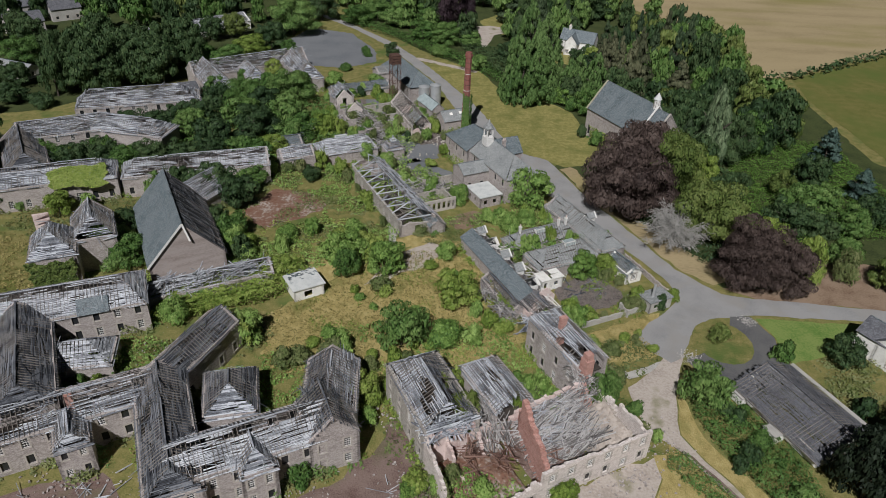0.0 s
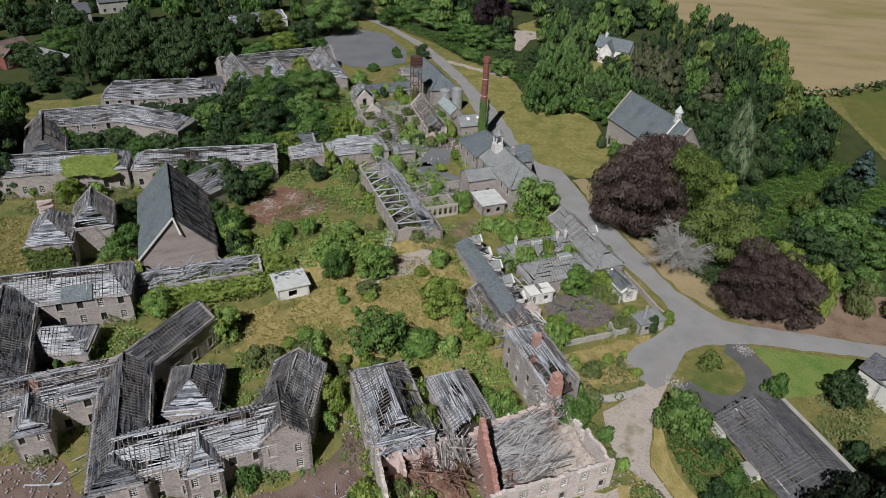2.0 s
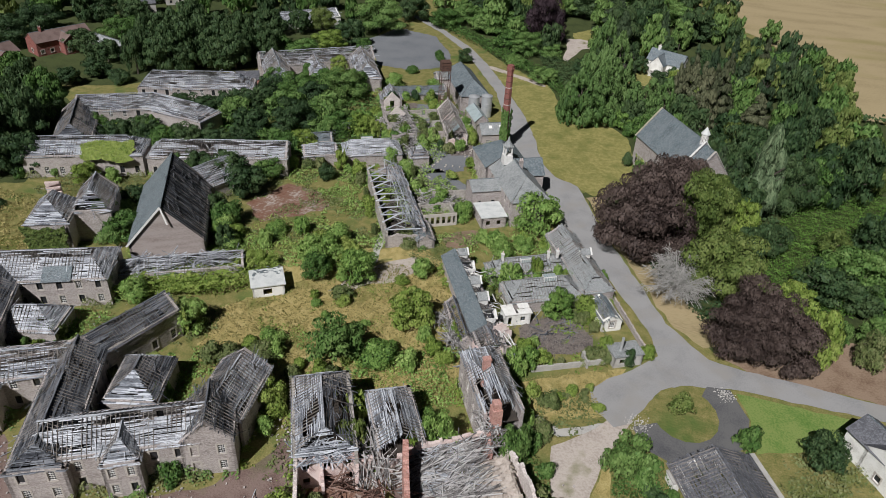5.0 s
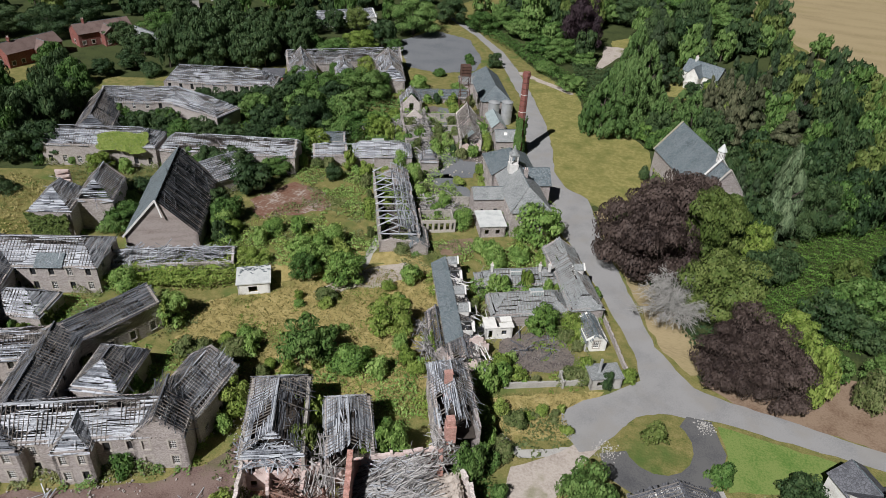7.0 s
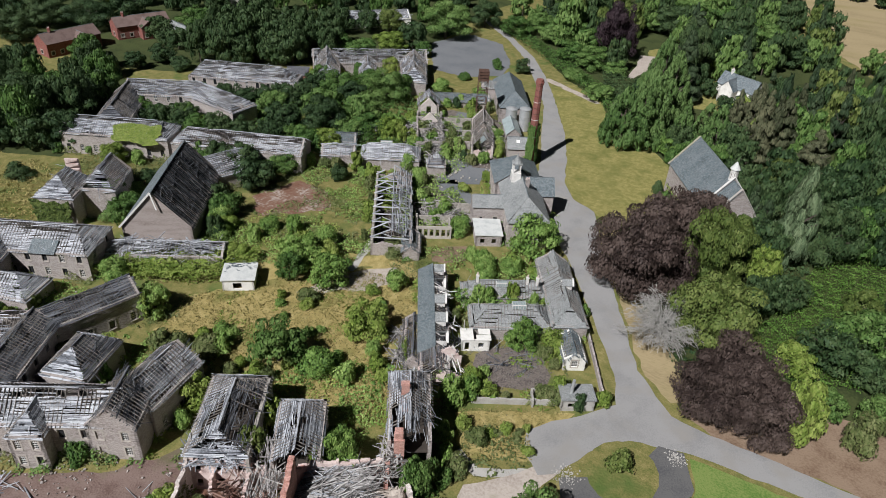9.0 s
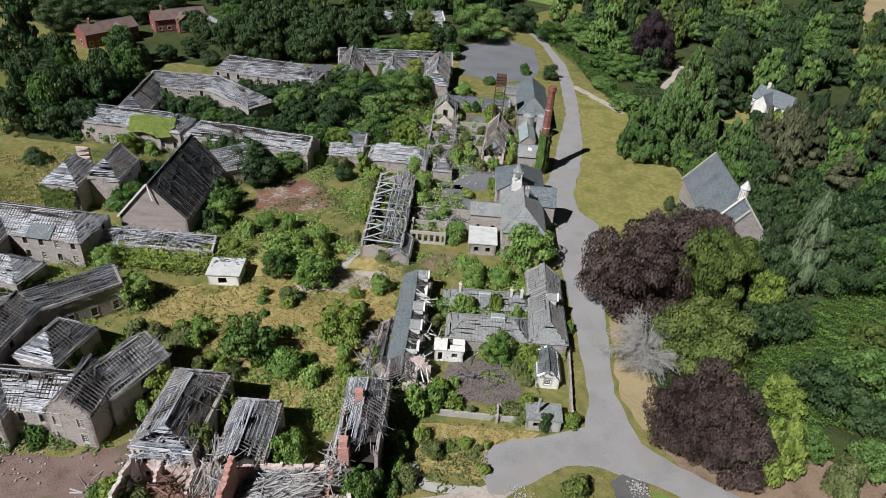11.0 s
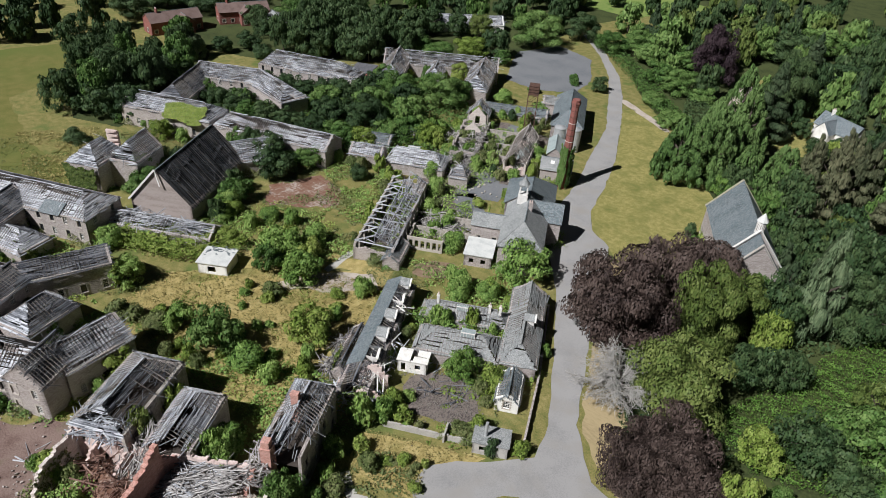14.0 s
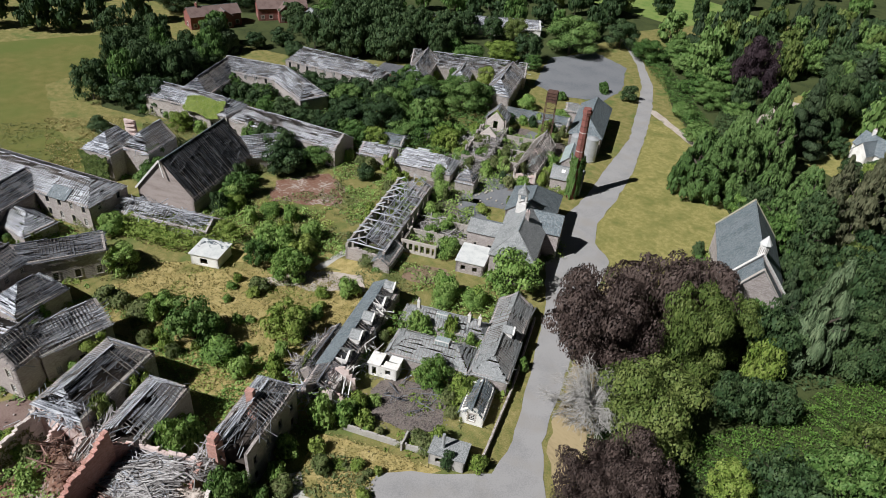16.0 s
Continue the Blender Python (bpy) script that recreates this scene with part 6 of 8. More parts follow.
def trunk_mesh(name, seed, tall=0.75, thick=0.06):
    rng = random.Random(seed)
    bag = Bag()
    bag.tube((0, 0, -0.04), (0.02, 0.01, tall * 0.5), thick, thick * 0.7, 7)
    bag.tube((0.02, 0.01, tall * 0.5), (0.0, 0.03, tall), thick * 0.7, thick * 0.25, 7)
    for i in range(6):
        a = i * 1.05 + rng.uniform(-0.3, 0.3)
        z = rng.uniform(0.22, 0.5)
        bag.tube((0, 0, z), (math.cos(a) * 0.6, math.sin(a) * 0.6, z + rng.uniform(0.12, 0.25)), thick * 0.45, thick * 0.12, 5)
    return bag.mesh(name, BARK)


FORM = {"g": "round", "n": "round", "e": "yew", "b": "round", "d": "round", "y": "round", "o": "round", "k": "round", "p": "round", "s": "shrub", "c": "cone", "r": "cone", "u": "cone", "w": "weep"}
TALK = {"n": ("tall tree with dense near-black evergreen crown", "tree"), "g": ("young broadleaf tree with light green crown", "tree"), "e": ("dense dark green yew tree", "tree"), "b": ("broadleaf tree with fresh green crown", "tree"), "d": ("bushy tree with dark green leaves", "tree"), "y": ("leafy tree with yellow-green crown", "tree"), "o": ("tall maple with olive-green crown", "tree"),
        "k": ("copper beech with dense dark purple-brown crown", "tree"), "p": ("tree with dark plum-purple leaves", "tree"), "s": ("scrubby self-sown bush among weeds", "bush"),
        "u": ("spreading blue-green cedar with layered boughs", "conifer"), "c": ("tall dark green conifer, pointed top", "conifer"), "r": ("tall spruce with brown-tinged needles", "conifer"), "w": ("weeping conifer with hanging grey-green branches", "conifer")}
CROWNS, TRUNKS = {}, {}


def form_of(x, y, r, h, kind, far=False):
    rng = random.Random(int(x * 31 + y * 17))
    small = h < 5.5 and kind in "bdyg"
    form = "shrub" if small else FORM[kind]
    lod = 3 if far else (0 if r < 3.0 else (2 if r > 7.2 or (r > 5 and kind in "kow") else 1))
    key = (kind, form, lod, rng.randrange(3))
    if key not in CROWNS:
        n, s = ((1550, 0.13), (5000, 0.071), (16000, 0.0385), (1450, 0.138))[lod]
        CROWNS[key] = crown_mesh("crown", form, LEAF[kind], n, s, sum(map(ord, kind)) + 7 * lod + 29 * key[3])
    return form, key, small, rng


def tree(x, y, r, h, kind):
    form, key, small, rng = form_of(x, y, r, h, kind)
    if form not in TRUNKS:
        TRUNKS[form] = trunk_mesh("trunk", 4, 0.9 if form in ("cone", "weep", "yew") else 0.7, 0.03 if form == "cone" else 0.055)
    label, cat = TALK[kind]
    if small:
        label, cat = {"g": "light green leafy bush among rough grass", "b": "green leafy bush among rough grass", "d": "dark green bush among rough grass", "y": "yellow-green bush of young leaves"}[kind], "bush"
    ob = thing("bush" if cat == "bush" else "tree", (x, y, 0), label, cat)
    for name, me in (("trunk", TRUNKS[form]), ("crown", CROWNS[key])):
        o = new(name, me)
        o.parent = ob
    ob.rotation_euler.z = rng.uniform(0, 6.28)
    ob.scale = (r, r, h)
    return ob


def plant(rows):
    for row in rows:
        tree(*row)


# court
plant([
    (-6.8, 98.0, 5.2, 9.5, 'b'), (0.9, 98.7, 4.4, 5, 'g'), (3.3, 111.8, 4.8, 7.5, 'y'), (-11.8, 122.5, 4.6, 6.5, 'g'), (-21.2, 125.0, 5.4, 7, 'g'),
    (-19.8, 119.4, 3.2, 6, 'b'), (6.0, 99.8, 2.7, 4, 'g'), (-18.7, 93.4, 3.5, 4, 's'), (-24.5, 92.6, 2.8, 3, 's'), (0.8, 80.0, 2.4, 4.5, 'g'),
    (13.7, 86.3, 2.9, 5, 'g'), (0.8, 127.7, 2.8, 5, 'g'), (-12.1, 83.1, 3.1, 6, 'y'), (-1.1, 86.2, 2.2, 5, 'y'), (-30.1, 78.1, 2.2, 4, 's'),
    (-35.0, 97.5, 4.0, 6, 'g'),
])
plant([
    (-49.7, 101.7, 4.1, 5, 'g'), (-34.0, 120.3, 3.4, 4, 'y'),
    (-12.3, 115.2, 2.8, 3, 's'), (-20.8, 133.8, 3.8, 5, 'g'),
])
# hall
plant([
    (-64.9, 119.4, 4.3, 7, 'b'), (-58.2, 150.2, 5.8, 9, 'd'), (-50.6, 147.4, 5.9, 9, 'd'), (-47.4, 132.7, 4.5, 6, 'b'), (-51.6, 171.8, 4.7, 7, 'b'),
    (-55.5, 184.7, 7.4, 11, 'd'), (-48.9, 196.0, 7.2, 10, 'b'), (-52.2, 215.4, 8.3, 11, 'b'), (-65.0, 208.3, 7.3, 10, 'b'),
    (-66.6, 180.5, 6.6, 8, 'd'), (-74.0, 186.3, 6.0, 8, 'b'), (-93.0, 168.6, 5.4, 6, 'd'), (-102.8, 166.4, 4.6, 5, 'b'), (-96.0, 184.5, 4.2, 5, 'b'),
    (-86.8, 187.8, 5.6, 7, 'd'), (-79.0, 192.0, 5.0, 8, 'd'), (-72.0, 195.0, 6.0, 9, 'd'), (-62.0, 194.0, 6.5, 9, 'b'), (-57.0, 203.0, 6.0, 9, 'd'),
])
plant([
    (-42.5, 188.5, 6.3, 7, 'b'), (-37.0, 192.2, 5.6, 6, 'y'), (-48.0, 175.6, 4.4, 6, 'y'), (-46.7, 184.3, 5.2, 7, 'b'), (-49.1, 158.0, 4.1, 6, 'b'),
    (-92.2, 149.1, 3.9, 6, 'y'),
])
# works
plant([
    (-16.3, 170.3, 3.2, 5, 'g'), (-11.3, 162.1, 2.8, 4, 'g'), (3.2, 154.0, 3.7, 5, 'g'), (3.5, 167.3, 2.1, 3, 'g'), (-16.7, 188.3, 2.4, 5, 'g'),
    (-15.3, 193.6, 2.4, 5, 'g'), (-22.7, 176.0, 3.0, 5, 'g'), (-10.3, 207.0, 4.0, 4.5, 'g'), (20.8, 154.6, 6.3, 9, 'g'), (-35.3, 162.2, 3.2, 5, 'd'),
    (-33.6, 167.8, 1.9, 6, 'y'), (-29.7, 203.6, 3.1, 5, 'g'), (-32.1, 183.4, 2.9, 3, 'y'), (-19.2, 150.7, 2.7, 4, 'y'), (-5.9, 139.3, 3.8, 3, 's'),
    (-26.1, 234.6, 3.8, 5, 'g'),
])
plant([
    (-40.7, 234.2, 4.3, 5, 'g'), (-4.0, 155.2, 2.4, 4, 'g'), (-4.6, 173.3, 2.3, 2.5, 'y'), (-1.0, 180.4, 2.1, 4, 'y'), (-27.9, 189.2, 2.6, 4, 'g'),
    (-20.8, 200.9, 2.3, 4, 's'), (-25.8, 161.9, 2.0, 4, 's'),
])
# annex
plant([
    (15.5, 139.9, 3.6, 5, 'g'), (19.6, 144.4, 3.4, 4, 'g'), (29.9, 123.0, 3.4, 6, 'g'), (35.4, 125.0, 3.6, 5, 'y'), (17.5, 130.2, 2.0, 3, 'y'),
    (29.0, 108.4, 2.2, 3, 'y'), (26.5, 106.6, 2.7, 5, 'g'), (39.9, 114.7, 1.9, 4, 'y'), (44.1, 112.5, 1.4, 4, 'd'), (47.4, 116.0, 1.9, 3, 'y'),
    (35.0, 102.4, 1.5, 1.8, 'y'), (39.7, 99.4, 1.4, 1.8, 'y'), (24.6, 103.4, 2.3, 6, 'g'), (37.9, 138.2, 1.4, 3, 'g'), (53.2, 103.4, 2.3, 3.6, 'o'),
    (26.7, 137.3, 2.5, 3, 'y'),
])
plant([
    (21.2, 135.6, 3.0, 3, 's'), (26.2, 145.8, 2.2, 4, 'g'), (37.6, 112.5, 1.9, 3, 's'), (31.7, 97.9, 2.3, 3, 's'), (26.5, 95.3, 2.3, 5, 'g'),
    (28.5, 99.5, 1.8, 3, 'y'),
])
# south
plant([
    (44.9, 86.6, 4.3, 9, 'b'), (49.0, 74.6, 2.4, 3.6, 'd'), (46.9, 72.6, 1.8, 2.6, 'd'), (63.6, 98.8, 2.5, 4.5, 'b'),
    (74.7, 98.5, 3.9, 6, 'd'), (71.8, 85.5, 2.8, 4.5, 'd'), (54.6, 67.4, 2.6, 3, 'b'),
    (-19.1, 66.5, 2.4, 4, 'b'), (-2.4, 66.4, 2.8, 3, 'y'), (-29.0, 79.7, 2.3, 4.5, 'b'), (-36.5, 77.3, 1.2, 3, 'y'), (-38.8, 80.6, 1.6, 4, 's'),
    (-55.5, 87.5, 2.3, 4, 's'),
])
plant([
    (-66.4, 97.1, 2.3, 4.5, 'y'), (-67.6, 120.4, 3.5, 6, 'b'), (32.2, 77.8, 2.7, 4, 's'), (19.0, 65.3, 2.9, 4, 'y'), (2.9, 67.3, 2.1, 4, 's'),
    (39.6, 112.5, 2.3, 3, 's'), (31.2, 91.3, 2.4, 3, 's'), (-27.0, 91.0, 2.8, 4, 's'), (74.5, 80.0, 3.2, 6, 'd'),
])
# east
plant([
    (66.1, 121.1, 5.7, 12, 'k'), (70.1, 124.2, 6.1, 13, 'k'), (66.0, 127.4, 6.3, 14, 'k'), (61.4, 141.2, 9.4, 15, 'o'), (77.4, 124.0, 4.4, 12, 'y'),
    (87.0, 126.5, 3.6, 8.5, 's'), (82.5, 131.5, 3.4, 6.0, 'b'), (90.5, 133.0, 4.0, 6.5, 'b'), (96.0, 124.0, 4.5, 8, 'o'),
])
# far east
plant([
    (57.6, 160.6, 7.6, 19, 'o'), (69.0, 156.2, 4.4, 10, 'd'), (74.0, 161.0, 4.2, 9, 'd'), (68.7, 168.4, 3.8, 10, 'y'), (82.2, 146.4, 6.2, 9, 'd'), (88.6, 153.3, 6.2, 9, 'b'),
    (76.4, 140.6, 4.2, 6.5, 'y'), (88.2, 164.8, 3.8, 7.5, 'o'), (81.0, 184.8, 7.4, 16, 'd'), (76.4, 203.0, 6.4, 14, 'd'),
    (80.5, 189.0, 5.3, 13, 'd'), (72.8, 206.0, 5.9, 14, 'd'), (64.0, 175.9, 4.3, 9, 'd'), (63.3, 188.6, 4.5, 14, 'c'),
    (110.0, 188.0, 6.0, 11, 'u'), (109.0, 165.0, 5.6, 9, 'u'), (98.0, 171.0, 5.4, 10, 'd'),
])
# copper
plant([
    (41.5, 152.4, 8.8, 17, 'k'), (48.3, 164.9, 9.8, 19, 'k'), (46.4, 150.7, 9.7, 18, 'k'), (53.4, 172.9, 7.6, 17, 'k'),
])
# yews
plant([
    (23.9, 226.0, 7.2, 18, 'e'), (29.4, 233.8, 9.2, 23, 'e'), (28.3, 257.4, 9.2, 26, 'e'), (28.6, 226.7, 7.9, 18, 'e'), (33.0, 273.5, 8.1, 26, 'c'),
    (33.4, 248.9, 8.1, 24, 'e'), (61.5, 235.6, 6.5, 20, 'r'), (67.4, 247.0, 6.1, 20, 'r'), (75.9, 226.7, 7.7, 17, 'r'), (82.6, 257.0, 4.8, 20, 'c'),
    (89.6, 246.2, 5.8, 22, 'd'), (92.6, 224.7, 6.0, 16, 'd'), (58.2, 215.4, 6.1, 14, 'd'), (69.3, 208.9, 6.4, 14, 'd'), (82.0, 209.6, 7.1, 14, 'd'),
    (88.5, 191.5, 6.5, 14, 'b'),
])
plant([(64.6, 245.4, 4.6, 19, 'r'), (53.5, 247.0, 4.6, 17, 'r'), (73.1, 278.0, 4.6, 20, 'c'), (83.2, 275.9, 4.8, 21, 'r'), (92.0, 274.0, 5.4, 20, 'c'), (95.4, 261.0, 6.0, 18, 'd'), (57.0, 232.0, 5.4, 15, 'r'),
       (58.8, 256.0, 4.4, 18, 'r'), (70.5, 262.0, 4.6, 18, 'r')])
plant([
    (40.2, 227.0, 4.0, 10, 'd'), (75.0, 260.5, 5.3, 18, 'c'), (72.5, 179.0, 6.8, 24, 'w'),
])
# north east
plant([
    (-12.7, 294.0, 6.7, 8, 'b'), (-2.7, 290.6, 7.4, 9, 'b'), (-24.8, 313.4, 7.1, 8, 'b'), (-34.9, 324.5, 7.4, 9, 'b'), (-43.1, 312.7, 7.3, 9, 'b'),
    (-12.7, 318.1, 7.1, 9, 'b'), (2.0, 310.0, 8.8, 23, 'p'), (0.0, 358.2, 10.4, 10, 'b'), (14.4, 361.7, 10.3, 13, 'd'), (8.1, 259.5, 5.5, 6, 'b'),
    (-4.2, 273.8, 5.8, 5, 'b'), (29.9, 326.3, 10.5, 20, 'c'), (41.5, 339.2, 11.7, 14, 'd'), (53.4, 362.9, 12.3, 12, 'b'),
    (68.7, 344.6, 10.2, 10, 'd'), (38.9, 388.2, 13.3, 12, 'b'),
])
plant([
    (55.2, 408.7, 12.6, 12, 'd'), (7.2, 287.6, 5.1, 6, 'b'), (21.2, 384.4, 10.8, 12, 'b'), (-30.3, 342.9, 9.3, 10, 'd'),
])
# north
plant([
    (-66.9, 293.2, 11.8, 15, 'b'), (-76.8, 262.9, 7.5, 8, 'y'), (-80.8, 248.5, 6.4, 8, 'b'), (-91.4, 249.4, 5.4, 8, 'b'),
    (-102.7, 226.1, 7.1, 12, 'd'), (-118.5, 233.3, 7.4, 12, 'd'), (-114.0, 216.4, 6.0, 9, 'd'), (-106.7, 249.2, 6.6, 11, 'b'),
    (-145.4, 249.2, 8.1, 10, 'd'), (-33.6, 268.8, 2.6, 4, 'b'), (-23.7, 269.5, 3.2, 6, 'd'), (-39.1, 250.9, 3.1, 3, 'b'),
    (-71.2, 271.3, 6.7, 11, 'd'), (-59.3, 318.3, 8.0, 12, 'd'), (-152.9, 241.2, 8.0, 10, 'b'), (-109.5, 277.6, 6.0, 9, 'd'),
])
plant([
    (-139.1, 262.9, 7.1, 10, 'b'), (-63.3, 265.7, 3.9, 6, 'b'),
])
# west
plant([
    (-133.5, 151.6, 9.9, 12, 'd'), (-123.5, 154.7, 8.2, 11, 'd'), (-126.9, 164.8, 8.6, 12, 'd'), (-112.7, 136.4, 6.8, 10, 'd'),
    (-140.6, 184.3, 5.7, 8, 'w'), (-138.9, 194.6, 4.3, 6, 'd'), (-135.8, 204.7, 5.0, 7, 'd'), (-157.9, 162.5, 8.1, 10, 'd'),
    (-121.1, 133.9, 6.8, 11, 'd'), (-108.0, 139.5, 6.1, 10, 'd'), (-102.7, 121.0, 4.2, 4, 'd'), (-188.0, 238.0, 9.9, 12, 'd'),
    (-187.2, 219.4, 10.0, 12, 'd'), (-203.2, 212.1, 10.0, 12, 'd'), (-196.5, 192.3, 9.4, 12, 'd'), (-126.0, 202.3, 4.9, 5, 'd'),
])
# round the chapel
plant([(51.0, 180.0, 4.6, 9, "b"), (57.5, 174.5, 5.0, 11, "o"), (65.0, 173.0, 5.2, 12, "d"), (66.5, 182.0, 5.0, 14, "c"), (44.0, 192.5, 2.6, 5, "b"), (40.5, 198.5, 2.2, 4.5, "d")])
plant([(60.5, 170.5, 6.0, 14, "o"), (67.5, 175.0, 6.0, 14, "d"), (54.0, 176.0, 5.0, 11, "b"), (62.5, 122.8, 6.0, 12, "k"), (72.5, 120.5, 5.6, 11, "k"), (20.5, 232.0, 5.0, 13, "e"),
       (61.0, 281.0, 4.0, 15, "c"), (64.0, 276.0, 4.0, 13, "d"), (37.0, 284.0, 4.0, 12, "d")])

# ---- dead grey tree ----
dead = thing("dead_tree", (52.6, 137.6, 0), "bleached leafless tree with dense drooping twigs", "tree")
rng = random.Random(21)
g = Bag()
g.tube((52.6, 137.6, -0.3), (52.6, 137.6, 4.0), 0.4, 0.28, 8)
tw = Bag()
for i in range(60):
    a = rng.uniform(0, 6.28)
    el = rng.uniform(0.0, 1.35)
    r = rng.uniform(4.0, 8.5)
    base = Vector((52.6, 137.6, rng.uniform(1.6, 3.6)))
    tip = base + Vector((math.cos(a) * math.cos(el), math.sin(a) * math.cos(el), math.sin(el))) * r
    g.tube(base, tip, 0.11, 0.04, 5)
    for k in range(26):
        f = rng.uniform(0.35, 1.0)
        p = base.lerp(tip, f)
        d = Vector((math.cos(a + rng.gauss(0, 0.8)), math.sin(a + rng.gauss(0, 0.8)), rng.uniform(-0.9, 0.5)))
        q = p + d * rng.uniform(0.7, 2.0)
        tw.stick(p, q, 0.045, 0.045)
        for _ in range(2):
            d2 = Vector((rng.gauss(0, 1), rng.gauss(0, 1), rng.gauss(-0.3, 0.6)))
            m = p.lerp(q, rng.uniform(0.4, 1))
            tw.stick(m, m + d2 * 0.6, 0.03, 0.03)
part("trunk", g, DEADWOOD, dead)
part("twig_mass", tw, DEADWOOD, dead, kind="stuff")


# ---- undergrowth ----
def inside(x, y, poly):
    ok = False
    j = len(poly) - 1
    for i in range(len(poly)):
        (xi, yi), (xj, yj) = poly[i], poly[j]
        if (yi > y) != (yj > y) and x < (xj - xi) * (y - yi) / (yj - yi) + xi:
            ok = not ok
        j = i
    return ok


def leaf_sheet(name, pts, nors, sizes, mat, rng):
    """One mesh of loose leaf blades at the given points."""
    pts, nors = np.array(pts), np.array(nors)
    k = len(pts)
    nors = nors + rng.normal(size=(k, 3)) * 0.5
    nors /= np.linalg.norm(nors, axis=1)[:, None]
    t1 = np.cross(nors, rng.normal(size=(k, 3)))
    t1 /= np.linalg.norm(t1, axis=1)[:, None] + 1e-9
    t2 = np.cross(nors, t1)
    s = np.array(sizes)[:, None]
    at = np.array([pts[:, 0].mean(), pts[:, 1].mean(), 0.0])
    v = np.stack([pts - t2 * s * 0.6, pts + t1 * s * 0.55 + t2 * s * 0.35, pts - t1 * s * 0.55 + t2 * s * 0.35 + nors * s * 0.15], 1).reshape(-1, 3) - at
    me = bpy.data.meshes.new(name)
    me.vertices.add(k * 3)
    me.vertices.foreach_set("co", v.astype(np.float32).ravel())
    me.loops.add(k * 3)
    me.loops.foreach_set("vertex_index", np.arange(k * 3, dtype=np.int32))
    me.polygons.add(k)
    me.polygons.foreach_set("loop_start", np.arange(0, k * 3, 3, dtype=np.int32))
    me.update(calc_edges=True)
    me.materials.append(mat)
    ob = new(name, me)
    ob.location = at
    return ob


def thicket(name, poly, kind, cover, high, label, seed, density=11.0, size=0.36):
    """Uneven low growth over part of a stretch of ground."""
    rng = np.random.RandomState(seed)
    xs, ys = [p[0] for p in poly], [p[1] for p in poly]
    area = (max(xs) - min(xs)) * (max(ys) - min(ys))
    pts, nors, sizes = [], [], []
    for _ in range(int(area * density)):
        x, y = rng.uniform(min(xs), max(xs)), rng.uniform(min(ys), max(ys))
        m = 0.5 + 0.62 * noise.noise(Vector((x * 0.13, y * 0.13, seed))) + 0.3 * noise.noise(Vector((x * 0.45, y * 0.45, seed + 4)))
        if m < 1 - cover or not inside(x, y, poly):
            continue
        h = high * min(1.0, (m - (1 - cover)) * 2.2) * (0.6 + 0.6 * abs(noise.noise(Vector((x * 0.5, y * 0.5, seed + 7)))))
        e = 0.25
        z = h * (1.0 if rng.rand() < 0.65 else rng.rand())
        gx = noise.noise(Vector((x * 0.45 + e, y * 0.45, seed + 4))) - noise.noise(Vector((x * 0.45 - e, y * 0.45, seed + 4)))
        gy = noise.noise(Vector((x * 0.45, y * 0.45 + e, seed + 4))) - noise.noise(Vector((x * 0.45, y * 0.45 - e, seed + 4)))
        pts.append((x, y, z + 0.08))
        nors.append((-gx * 1.5, -gy * 1.5, 0.8))
        sizes.append(size * rng.uniform(0.5, 1.3))
    return tagged(leaf_sheet(name, pts, nors, sizes, LEAF[kind], rng), label, "undergrowth", kind="stuff")


thicket("undergrowth", [(-48, 118), (-36, 118), (-14, 126), (-9, 138), (-27, 170), (-50, 160), (-30, 152), (-29, 142), (-45, 132)], "g", 0.62, 1.8, "green weeds and saplings in the inner court", 1)
thicket("undergrowth", [(-48, 116), (-14, 124), (-8, 136), (-26, 170), (-48, 162)], "s", 0.5, 0.9, "straggling weeds in the inner court", 2)
thicket("undergrowth", [(-100, 152), (-85, 152), (-80, 160), (-48, 167), (-40, 172), (-30, 185), (-38, 215), (-58, 232), (-75, 212), (-72, 205), (-95, 190), (-112, 184), (-100, 172)], "b", 0.85, 3.0,
        "dense sapling thicket between the wards", 3, 7.0, 0.5)
thicket("undergrowth", [(-26, 168), (-9, 146), (4, 151), (0, 166), (-12, 178), (-8, 190), (-12, 205), (-25, 218), (-42, 206), (-36, 185)], "g", 0.7, 2.2, "weeds among the roofless workshops", 4, 11)
thicket("undergrowth", [(-26, 168), (-9, 146), (4, 151), (0, 166), (-12, 178), (-8, 190), (-12, 205), (-25, 218), (-42, 206), (-36, 185)], "s", 0.5, 1.0, "dry weeds among the roofless workshops", 5, 8)
thicket("undergrowth", [(5, 141), (12, 135), (30, 144), (27, 151), (20, 153), (10, 150)], "g", 0.75, 2.2, "green scrub behind the annexes", 6)
thicket("undergrowth", [(22, 114), (24, 102), (32, 98), (38, 104), (31, 105), (42, 111), (38, 124), (28, 121)], "y", 0.3, 1.6, "yellow-green scrub in the walled yard", 7)
thicket("undergrowth", [(-16, 90), (12, 93), (15, 106), (2, 106), (-10, 104), (-20, 100)], "g", 0.55, 1.6, "green scrub in the dry court", 8)
thicket("undergrowth", [(-40, 76), (-28, 73), (-22, 78), (-20, 92), (-30, 94), (-38, 90)], "g", 0.55, 1.3, "green weeds round the pavilion", 9)
thicket("undergrowth", [(-55, 99), (-36, 107), (-26, 115), (-30, 123), (-40, 120), (-52, 112)], "y", 1.3, 2.7, "bank of bright ivy and bramble", 10, 44, 0.36)
thicket("undergrowth", [(-68, 86), (-48, 82), (-48, 96), (-68, 96)], "g", 0.6, 1.8, "green growth between the wards", 11)
